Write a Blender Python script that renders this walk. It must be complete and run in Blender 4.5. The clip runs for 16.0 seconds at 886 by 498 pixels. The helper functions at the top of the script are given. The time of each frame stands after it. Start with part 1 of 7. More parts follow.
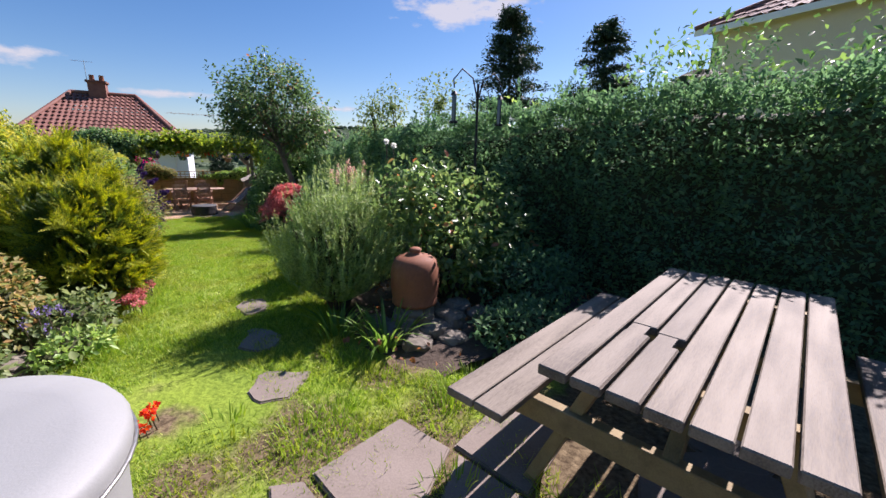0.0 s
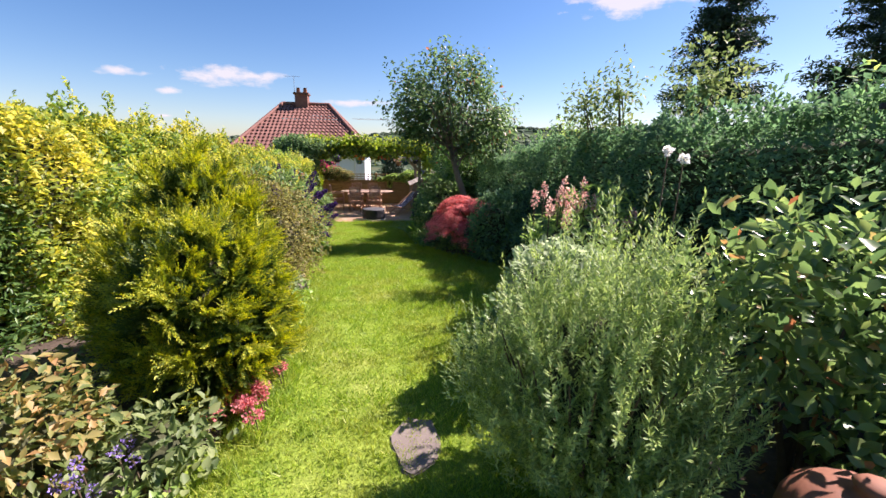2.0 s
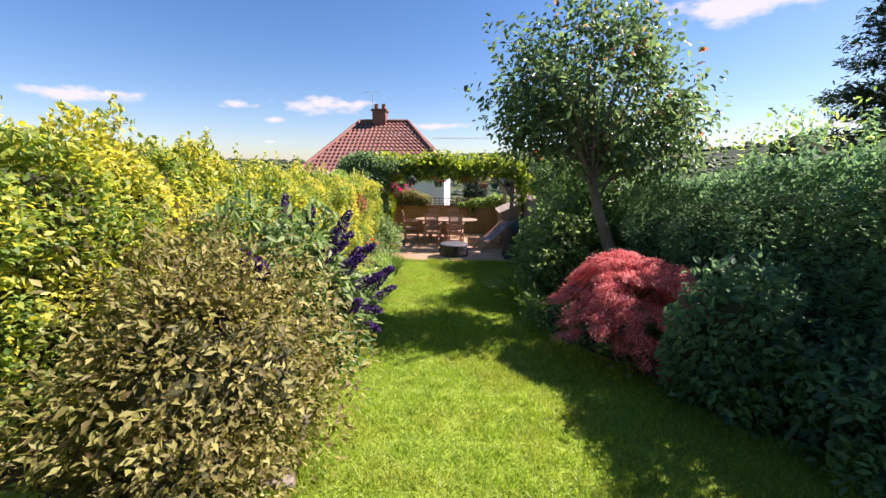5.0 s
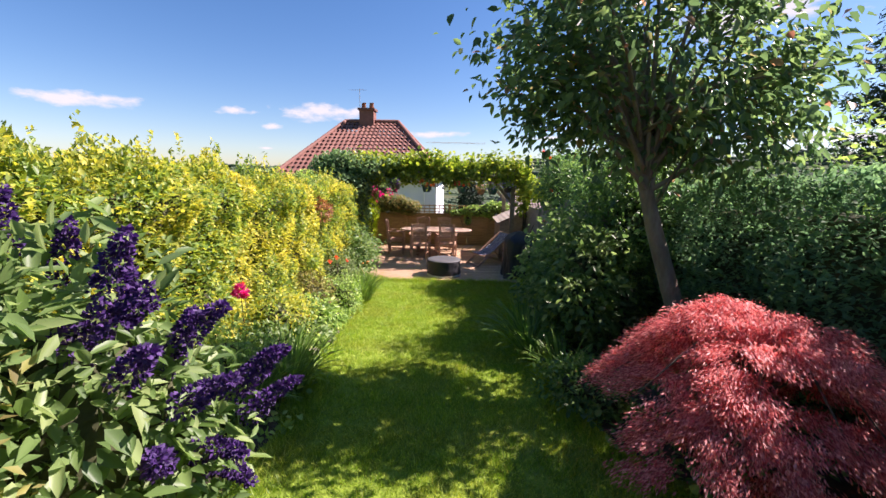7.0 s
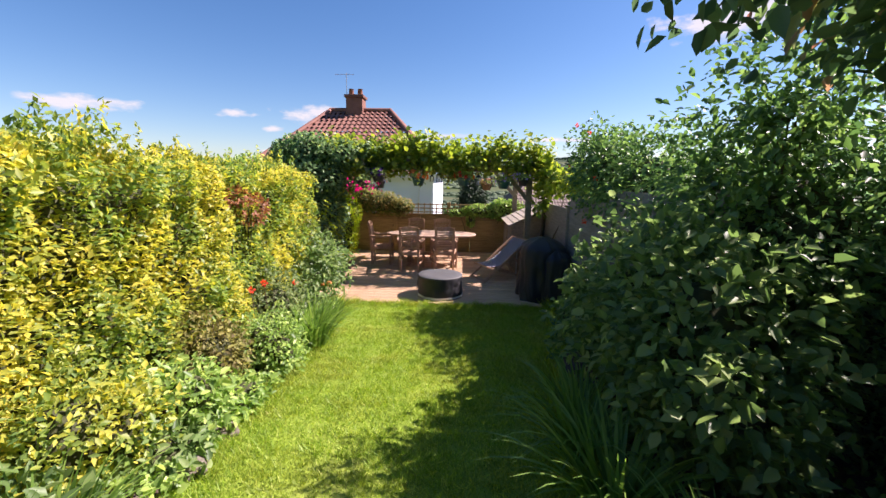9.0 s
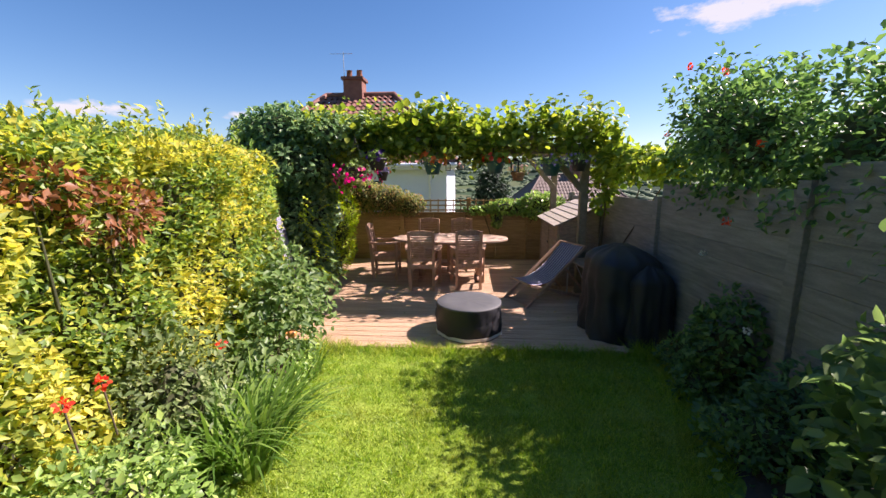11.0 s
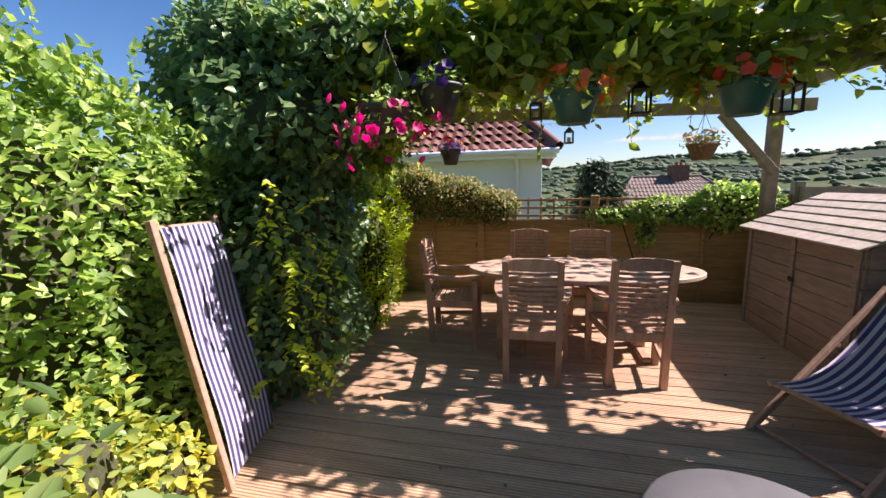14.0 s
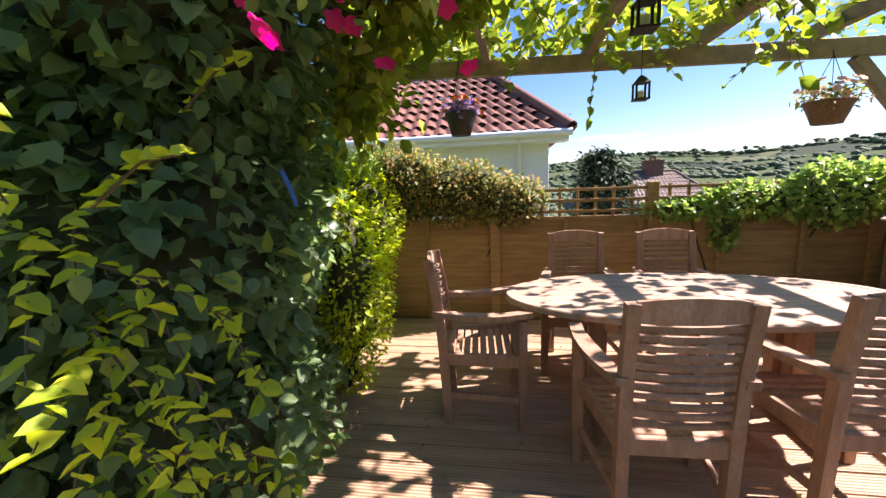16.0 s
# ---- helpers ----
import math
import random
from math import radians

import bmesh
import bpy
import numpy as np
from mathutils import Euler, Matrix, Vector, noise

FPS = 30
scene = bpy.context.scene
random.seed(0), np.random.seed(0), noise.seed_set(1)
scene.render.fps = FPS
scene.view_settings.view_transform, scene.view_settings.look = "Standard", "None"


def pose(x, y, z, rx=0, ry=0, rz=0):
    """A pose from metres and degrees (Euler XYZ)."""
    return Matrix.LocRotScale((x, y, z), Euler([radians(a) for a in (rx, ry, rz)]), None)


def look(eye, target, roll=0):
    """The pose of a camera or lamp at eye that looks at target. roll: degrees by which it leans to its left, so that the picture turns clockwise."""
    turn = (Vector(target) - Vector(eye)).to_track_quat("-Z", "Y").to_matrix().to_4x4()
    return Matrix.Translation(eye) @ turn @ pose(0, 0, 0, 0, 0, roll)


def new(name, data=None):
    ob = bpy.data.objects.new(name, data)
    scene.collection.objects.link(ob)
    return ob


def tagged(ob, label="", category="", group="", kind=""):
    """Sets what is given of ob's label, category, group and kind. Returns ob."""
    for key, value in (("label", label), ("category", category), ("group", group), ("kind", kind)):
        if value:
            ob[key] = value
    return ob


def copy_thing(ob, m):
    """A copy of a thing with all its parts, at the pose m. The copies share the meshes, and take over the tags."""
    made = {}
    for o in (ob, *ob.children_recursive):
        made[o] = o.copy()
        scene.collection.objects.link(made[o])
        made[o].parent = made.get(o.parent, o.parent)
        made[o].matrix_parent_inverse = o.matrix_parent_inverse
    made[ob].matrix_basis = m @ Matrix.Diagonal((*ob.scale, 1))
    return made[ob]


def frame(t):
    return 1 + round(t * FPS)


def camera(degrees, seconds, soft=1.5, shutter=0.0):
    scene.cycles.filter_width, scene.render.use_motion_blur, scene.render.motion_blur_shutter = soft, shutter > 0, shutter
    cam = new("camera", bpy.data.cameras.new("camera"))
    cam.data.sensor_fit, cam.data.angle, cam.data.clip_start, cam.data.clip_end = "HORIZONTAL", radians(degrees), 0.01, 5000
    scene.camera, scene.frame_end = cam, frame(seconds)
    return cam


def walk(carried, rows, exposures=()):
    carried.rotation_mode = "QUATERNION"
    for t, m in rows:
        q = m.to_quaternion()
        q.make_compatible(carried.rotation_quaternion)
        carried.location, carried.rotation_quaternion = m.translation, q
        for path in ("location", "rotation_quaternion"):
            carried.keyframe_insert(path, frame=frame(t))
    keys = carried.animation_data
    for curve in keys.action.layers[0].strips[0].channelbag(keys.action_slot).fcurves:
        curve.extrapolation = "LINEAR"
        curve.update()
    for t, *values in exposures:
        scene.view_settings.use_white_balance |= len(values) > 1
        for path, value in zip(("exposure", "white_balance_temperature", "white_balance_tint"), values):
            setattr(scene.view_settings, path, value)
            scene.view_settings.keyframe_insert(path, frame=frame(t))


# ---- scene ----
cam = camera(96.4, 16.0)
PATH = [
    (0, (1.263, 1.977, 2.3), (2.227, 3.665, 1.827), 1.4),
    (0.5, (1.299, 2.398, 2.335), (2.187, 4.125, 1.857), 1.3),
    (1, (1.358, 2.897, 2.373), (2.086, 4.696, 1.892), 1.4),
    (1.5, (1.343, 3.395, 2.372), (1.849, 5.269, 1.889), 1.4),
    (2, (1.32, 3.946, 2.388), (1.59, 5.867, 1.899), 1.0),
    (2.5, (1.288, 4.508, 2.418), (1.37, 6.445, 1.929), 1.2),
    (3, (1.204, 5.015, 2.399), (1.166, 6.956, 1.918), 1.0),
    (3.5, (1.169, 5.549, 2.394), (1.07, 7.492, 1.93), 0.7),
    (4, (1.136, 6.095, 2.38), (1.024, 8.043, 1.942), 0.7),
    (4.5, (1.1, 6.639, 2.365), (0.992, 8.592, 1.95), 0.5),
    (7, (1.186, 8.8, 2.203), (1.1, 10.766, 1.844), 1.1),
    (7.5, (1.228, 9.394, 2.154), (1.143, 11.36, 1.799), 1.1),
    (8, (1.228, 9.974, 2.087), (1.141, 11.94, 1.73), 0.9),
    (8.5, (1.2, 10.502, 2.032), (1.113, 12.469, 1.681), 1.0),
    (9, (1.167, 11.024, 1.967), (1.077, 12.991, 1.617), 0.9),
    (11.5, (0.728, 13.662, 1.736), (0.58, 15.624, 1.373), -0.9),
    (12, (0.646, 14.224, 1.658), (0.459, 16.184, 1.307), -1.0),
    (12.5, (0.563, 14.805, 1.599), (0.325, 16.759, 1.251), -1.0),
    (13, (0.411, 15.349, 1.55), (0.094, 17.294, 1.209), -0.9),
    (13.5, (0.243, 15.838, 1.536), (-0.15, 17.771, 1.205), -0.9),
    (14, (0.122, 16.289, 1.489), (-0.338, 18.211, 1.177), -1.3),
    (14.5, (-0.102, 16.73, 1.442), (-0.579, 18.647, 1.129), -0.8),
    (15, (-0.284, 17.124, 1.435), (-0.751, 19.042, 1.114), -0.5),
    (15.5, (-0.372, 17.479, 1.393), (-0.794, 19.413, 1.108), -1.6),
    (16, (-0.492, 17.677, 1.372), (-0.808, 19.627, 1.057), -2.2),
]
walk(cam, [(t, look(eye, target, roll)) for t, eye, target, roll in PATH],
     [(0, 1.0, 6150, 24), (1.5, 1.32, 6400, 26), (7, 1.4, 6550, 28), (9, 1.35, 6550, 27), (14.5, 1.32, 6500, 25), (15, 1.4, 6500, 25), (15.5, 1.62, 6600, 26), (16, 1.78, 6600, 26)])

# ---- light ----
SUN_AZ, SUN_EL = radians(72), radians(45)
world = bpy.data.worlds.new("sky")
scene.world = world
world.use_nodes = True
wn, wl = world.node_tree.nodes, world.node_tree.links
sky = wn.new("ShaderNodeTexSky")
sky.sky_type = 'NISHITA'
sky.sun_disc = False
sky.sun_elevation, sky.sun_rotation = SUN_EL, SUN_AZ
sky.air_density, sky.dust_density, sky.ozone_density = 1.0, 0.45, 3.0
deep = wn.new("ShaderNodeHueSaturation")
deep.inputs["Saturation"].default_value, deep.inputs["Value"].default_value = 1.25, 0.92
wl.new(sky.outputs[0], deep.inputs["Color"])
wl.new(deep.outputs[0], wn["Background"].inputs[0])
wn["Background"].inputs[1].default_value = 0.066
sun_data = bpy.data.lights.new("sun", 'SUN')
sun_data.energy, sun_data.angle, sun_data.color = 5.0, radians(0.53), (1.0, 0.92, 0.865)
sun = new("sun", sun_data)
sun_dir = Vector((math.sin(SUN_AZ) * math.cos(SUN_EL), math.cos(SUN_AZ) * math.cos(SUN_EL), math.sin(SUN_EL)))
sun.matrix_world = look(sun_dir * 50, (0, 0, 0))

# ---- mesh helpers ----
rng = np.random.default_rng(7)


def mesh_object(name, mesh, mat, parent=None, label=""):
    ob = new(name, mesh)
    if mat is not None and not mesh.materials:
        mesh.materials.append(mat)
    if parent is not None:
        ob.parent = parent
    return tagged(ob, label)


def part(name, bm, mat, parent=None, label="", smooth=False):
    mesh = bpy.data.meshes.new(name)
    bm.to_mesh(mesh)
    bm.free()
    if smooth:
        mesh.shade_smooth()
    return mesh_object(name, mesh, mat, parent, label)


def tri_mesh(name, verts, faces, mat, parent=None, label="", smooth=False):
    """A mesh from numpy arrays of vertices and equal-sided faces."""
    mesh = bpy.data.meshes.new(name)
    n, k = len(faces), faces.shape[1]
    mesh.vertices.add(len(verts))
    mesh.vertices.foreach_set("co", np.asarray(verts, np.float32).ravel())
    mesh.loops.add(n * k)
    mesh.loops.foreach_set("vertex_index", np.asarray(faces, np.int32).ravel())
    mesh.polygons.add(n)
    mesh.polygons.foreach_set("loop_start", np.arange(0, n * k, k, dtype=np.int32))
    mesh.polygons.foreach_set("loop_total", np.full(n, k, np.int32))
    mesh.update(calc_edges=True)
    if smooth:
        mesh.shade_smooth()
    return mesh_object(name, mesh, mat, parent, label)


def thing(name, label, category, at=(0, 0, 0), rz=0, group="", kind=""):
    ob = new(name)
    ob.matrix_basis = pose(*at, 0, 0, rz)
    ob.empty_display_size = 0.1
    return tagged(ob, label, category, group, kind)


def add_box(bm, x0, x1, y0, y1, z0, z1, m=None, bevel=0.0):
    c = Matrix.Translation(((x0 + x1) / 2, (y0 + y1) / 2, (z0 + z1) / 2)) @ Matrix.Diagonal((x1 - x0, y1 - y0, z1 - z0, 1))
    made = bmesh.ops.create_cube(bm, size=1, matrix=c)["verts"]
    if bevel:
        edges = list({e for v in made for e in v.link_edges})
        made = [v for v in bmesh.ops.bevel(bm, geom=edges, offset=bevel, segments=1, affect='EDGES')["verts"]]
    if m is not None:
        bmesh.ops.transform(bm, matrix=m, verts=made)
    return made


def box(name, x0, x1, y0, y1, z0, z1, mat, parent=None, label="", m=None, bevel=0.004):
    bm = bmesh.new()
    add_box(bm, x0, x1, y0, y1, z0, z1, m, bevel)
    return part(name, bm, mat, parent, label)


def tube(name, points, radii, mat, parent=None, label="", sides=8):
    """A tapered tube along points."""
    pts = np.array(points, float)
    if np.isscalar(radii):
        radii = [radii] * len(pts)
    v, f = [], []
    for i, p in enumerate(pts):
        d = pts[min(i + 1, len(pts) - 1)] - pts[max(i - 1, 0)]
        d = d / np.linalg.norm(d)
        a = np.cross(d, (0.3, 0.9, 0.1) if abs(d[2]) > 0.8 else (0, 0, 1))
        a /= np.linalg.norm(a)
        b = np.cross(d, a)
        for k in range(sides):
            w = 2 * math.pi * k / sides
            v.append(p + radii[i] * (a * math.cos(w) + b * math.sin(w)))
    for i in range(len(pts) - 1):
        for k in range(sides):
            q = (k + 1) % sides
            f.append((i * sides + k, i * sides + q, (i + 1) * sides + q, (i + 1) * sides + k))
    ob = tri_mesh(name, np.array(v), np.array(f), mat, parent, label, smooth=True)
    return ob


def beam(name, a, b, w, h, mat, parent=None, label="", bevel=0.004):
    """A squared timber from a to b, w wide and h high."""
    a, b = Vector(a), Vector(b)
    d = b - a
    q = d.to_track_quat('X', 'Z').to_matrix().to_4x4()
    bm = bmesh.new()
    add_box(bm, 0, d.length, -w / 2, w / 2, -h / 2, h / 2, None, bevel)
    bmesh.ops.transform(bm, matrix=Matrix.Translation(a) @ q, verts=bm.verts)
    return part(name, bm, mat, parent, label)


def unit(a):
    return a / np.maximum(np.linalg.norm(a, axis=1, keepdims=True), 1e-9)


def leaf_arrays(p, d, up, length, width, fold=0.25, fine=False):
    """Folded leaves: base points p, directions d, upward hints up."""
    d = unit(d)
    s = unit(np.cross(d, up))
    n = np.cross(s, d)
    L, W = length[:, None], width[:, None]
    if fine:
        r1, r2 = p + d * L * 0.3, p + d * L * 0.66
        v = np.stack([p, r1 + s * W * 0.48 + n * W * fold, r2 + s * W * 0.4 + n * W * fold * 0.8, p + d * L - n * L * 0.06,
                      r2 - s * W * 0.4 + n * W * fold * 0.8, r1 - s * W * 0.48 + n * W * fold], 1).reshape(-1, 3)
        i = np.arange(len(p))[:, None] * 6
        f = np.concatenate([i + np.array([[0, a, a + 1]]) for a in (1, 2, 3, 4)], 1).reshape(-1, 3)
        return v, f
    mid = p + d * L * 0.45
    a = p
    b = mid + s * W / 2 + n * W * fold
    c = p + d * L
    e = mid - s * W / 2 + n * W * fold
    v = np.stack([a, b, c, e], 1).reshape(-1, 3)
    i = np.arange(len(p))[:, None] * 4
    f = np.concatenate([i + np.array([[0, 1, 2]]), i + np.array([[0, 2, 3]])], 1).reshape(-1, 3)
    return v, f


def leaves(name, p, nrm, size, mat, parent=None, label="", ratio=0.5, droop=0.3, spread=0.8, vary=0.35, fold=0.25, fine=False):
    """Many leaves at points p, growing outward along nrm, with scatter."""
    k = len(p)
    d = unit(nrm + rng.normal(0, spread, (k, 3)) + np.array([0, 0, -droop]))
    up = unit(nrm * 0.6 + np.array([0, 0, 0.8]) + rng.normal(0, 0.45, (k, 3)))
    L = size * (1 + rng.uniform(-vary, vary, k))
    v, f = leaf_arrays(p - d * L[:, None] * 0.3, d, up, L, L * ratio * rng.uniform(0.8, 1.2, k), fold, fine)
    return tri_mesh(name, v, f, mat, parent, label)


def wave(p, s, seed=0.0):
    """Cheap smooth noise in -1..1 on points p, features about s metres."""
    q = p / s * 2.2 + seed
    x, y, z = q[:, 0], q[:, 1], q[:, 2]
    return (np.sin(x * 1.7 + 2.1 * np.sin(y * 0.9 + seed)) + np.sin(y * 1.9 + 1.7 * np.sin(z * 1.1 + 2 * seed))
            + np.sin(z * 1.6 + 1.9 * np.sin(x * 1.2 + 3 * seed))) / 3


def blob_points(k, lobes, shell=(0.72, 1.05), lump=0.1, seed=1.0, low=-1.0):
    """Points in the outer shell of a union of ellipsoids (cx, cy, cz, rx, ry, rz), with outward normals."""
    lob = np.array(lobes, float)
    area = (lob[:, 3] * lob[:, 4] + lob[:, 4] * lob[:, 5] + lob[:, 3] * lob[:, 5])
    which = rng.choice(len(lob), k * 2, p=area / area.sum())
    u = unit(rng.normal(0, 1, (k * 2, 3)))
    r = rng.uniform(*shell, (k * 2, 1))
    c, e = lob[which, :3], lob[which, 3:]
    p = c + u * e * r
    p = p + u * e * (wave(p, 0.4, seed) * lump)[:, None] + u * e * (wave(p, 0.15, seed + 3) * lump * 0.5)[:, None]
    keep = np.ones(len(p), bool)
    for i in range(len(lob)):
        q = (p - lob[i, :3]) / lob[i, 3:]
        keep &= ~((np.linalg.norm(q, axis=1) < 0.68) & (which != i))
    keep &= u[:, 2] > low
    p, n = p[keep][:k], unit(u / e)[keep][:k]
    return p, n


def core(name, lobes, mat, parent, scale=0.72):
    """Dark lumps filling a shrub, their colour standing in for twigs and inner shade."""
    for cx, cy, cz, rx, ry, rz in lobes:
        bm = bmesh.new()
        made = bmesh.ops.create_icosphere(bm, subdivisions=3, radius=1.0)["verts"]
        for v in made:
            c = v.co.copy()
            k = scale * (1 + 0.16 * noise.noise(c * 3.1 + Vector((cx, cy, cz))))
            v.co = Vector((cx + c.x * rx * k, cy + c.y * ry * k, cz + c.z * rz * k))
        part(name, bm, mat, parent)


def shrub(name, label, lobes, count, size, leaf_mat, core_mat, base, ratio=0.5, droop=0.25, spread=0.8, lump=0.12, category="shrub",
          shell=(0.7, 1.06), core_scale=0.7, stems=6, stem_mat=None, seed=1.0, group="", fine=False):
    ob = thing(name, label, category, base, group=group)
    lob = [(l[0] - base[0], l[1] - base[1], l[2] - base[2], *l[3:]) for l in lobes]
    p, n = blob_points(count, lob, shell, lump, seed)
    tagged(leaves("foliage", p, n, size, leaf_mat, ob, ratio=ratio, droop=droop, spread=spread, fine=fine), kind="stuff")
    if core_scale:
        core("dark_shade_filler", lob, core_mat, ob, core_scale)
    r = random.Random(int(seed * 100))
    for i in range(stems):
        l = lob[i % len(lob)]
        x, y = r.uniform(-0.08, 0.08), r.uniform(-0.08, 0.08)
        tube("stem", [(x, y, -0.02), (l[0] * 0.5 + r.uniform(-.1, .1), l[1] * 0.5 + r.uniform(-.1, .1), l[2] * 0.5), (l[0] + r.uniform(-.2, .2) * l[3], l[1] + r.uniform(-.2, .2) * l[4], l[2])],
             [0.018, 0.012, 0.005], stem_mat or core_mat, ob, sides=5)
    return ob


# ---- materials ----
def material(name, colour, rough=0.6, **more):
    m = bpy.data.materials.new(name)
    m.use_nodes = True
    b = m.node_tree.nodes["Principled BSDF"]
    b.inputs["Base Color"].default_value = (*colour, 1)
    b.inputs["Roughness"].default_value = rough
    for k, v in more.items():
        b.inputs[k.replace("_", " ")].default_value = v
    return m


def ramp(nodes, stops):
    r = nodes.new("ShaderNodeValToRGB")
    while len(r.color_ramp.elements) < len(stops):
        r.color_ramp.elements.new(0.5)
    for e, (at, c) in zip(r.color_ramp.elements, stops):
        e.position, e.color = at, (*c, 1)
    return r


def surface(name, stops, scale=6.0, rough=(0.5, 0.8), bump=0.3, fine=60.0, stretch=(1, 1, 1), metallic=0.0, per_object=0.0, dist=0.01, detail=6.0):
    """A surface of noise-mixed colours at two scales, with fine relief. per_object: how far pieces differ in lightness."""
    m = bpy.data.materials.new(name)
    m.use_nodes = True
    t = m.node_tree
    n, l = t.nodes, t.links
    b = n["Principled BSDF"]
    tc = n.new("ShaderNodeTexCoord")
    mp = n.new("ShaderNodeMapping")
    mp.inputs["Scale"].default_value = stretch
    l.new(tc.outputs["Object"], mp.inputs[0])
    vec = mp.outputs[0]
    info = n.new("ShaderNodeObjectInfo")
    if per_object:
        add = n.new("ShaderNodeVectorMath")
        mul = n.new("ShaderNodeMath")
        mul.operation = 'MULTIPLY'
        mul.inputs[1].default_value = 37.0
        l.new(info.outputs["Random"], mul.inputs[0])
        l.new(vec, add.inputs[0])
        l.new(mul.outputs[0], add.inputs[1])
        vec = add.outputs[0]
    a = n.new("ShaderNodeTexNoise")
    a.inputs["Scale"].default_value, a.inputs["Detail"].default_value = scale, detail
    f = n.new("ShaderNodeTexNoise")
    f.inputs["Scale"].default_value, f.inputs["Detail"].default_value = fine, 4
    l.new(vec, a.inputs["Vector"])
    l.new(vec, f.inputs["Vector"])
    mix = n.new("ShaderNodeMath")
    mix.operation = 'MULTIPLY_ADD'
    mix.inputs[1].default_value = 0.45
    l.new(f.outputs[0], mix.inputs[0])
    sc = n.new("ShaderNodeMath")
    sc.operation = 'MULTIPLY'
    sc.inputs[1].default_value = 0.6
    l.new(a.outputs[0], sc.inputs[0])
    l.new(sc.outputs[0], mix.inputs[2])
    r = ramp(n, stops)
    l.new(mix.outputs[0], r.inputs[0])
    col = r.outputs[0]
    if per_object:
        hs = n.new("ShaderNodeHueSaturation")
        mr = n.new("ShaderNodeMapRange")
        mr.inputs["To Min"].default_value, mr.inputs["To Max"].default_value = 1 - per_object, 1 + per_object
        l.new(info.outputs["Random"], mr.inputs[0])
        l.new(mr.outputs[0], hs.inputs["Value"])
        l.new(col, hs.inputs["Color"])
        col = hs.outputs[0]
    l.new(col, b.inputs["Base Color"])
    rr = n.new("ShaderNodeMapRange")
    rr.inputs["To Min"].default_value, rr.inputs["To Max"].default_value = rough
    l.new(f.outputs[0], rr.inputs[0])
    l.new(rr.outputs[0], b.inputs["Roughness"])
    b.inputs["Metallic"].default_value = metallic
    if bump:
        bp = n.new("ShaderNodeBump")
        bp.inputs["Strength"].default_value, bp.inputs["Distance"].default_value = bump, dist
        l.new(mix.outputs[0], bp.inputs["Height"])
        l.new(bp.outputs[0], b.inputs["Normal"])
    return m


def foliage(name, stops, rough=0.45, glow=0.35, patch=None, patch_scale=1.2):
    """Leaves: colour varies leaf by leaf and in patches; part of the light passes through."""
    m = bpy.data.materials.new(name)
    m.use_nodes = True
    t = m.node_tree
    n, l = t.nodes, t.links
    b = n["Principled BSDF"]
    g = n.new("ShaderNodeNewGeometry")
    r = ramp(n, stops)
    l.new(g.outputs["Random Per Island"], r.inputs[0])
    col = r.outputs[0]
    if patch:
        tc = n.new("ShaderNodeTexCoord")
        ns = n.new("ShaderNodeTexNoise")
        ns.inputs["Scale"].default_value, ns.inputs["Detail"].default_value = patch_scale, 3
        l.new(tc.outputs["Object"], ns.inputs["Vector"])
        pr = ramp(n, [(0.44, (0, 0, 0)), (0.62, (1, 1, 1))])
        l.new(ns.outputs[0], pr.inputs[0])
        r2 = ramp(n, patch)
        l.new(g.outputs["Random Per Island"], r2.inputs[0])
        mx = n.new("ShaderNodeMix")
        mx.data_type = 'RGBA'
        l.new(pr.outputs[0], mx.inputs[0])
        l.new(col, mx.inputs[6])
        l.new(r2.outputs[0], mx.inputs[7])
        col = mx.outputs[2]
    l.new(col, b.inputs["Base Color"])
    b.inputs["Roughness"].default_value = rough
    b.inputs["Specular IOR Level"].default_value = 0.4
    tr = n.new("ShaderNodeBsdfTranslucent")
    br = n.new("ShaderNodeHueSaturation")
    br.inputs["Value"].default_value, br.inputs["Saturation"].default_value = 1.6, 1.1
    l.new(col, br.inputs["Color"])
    l.new(br.outputs[0], tr.inputs[0])
    ms = n.new("ShaderNodeMixShader")
    ms.inputs[0].default_value = min(0.5, glow + 0.08)
    l.new(b.outputs[0], ms.inputs[1])
    l.new(tr.outputs[0], ms.inputs[2])
    l.new(ms.outputs[0], n["Material Output"].inputs[0])
    return m


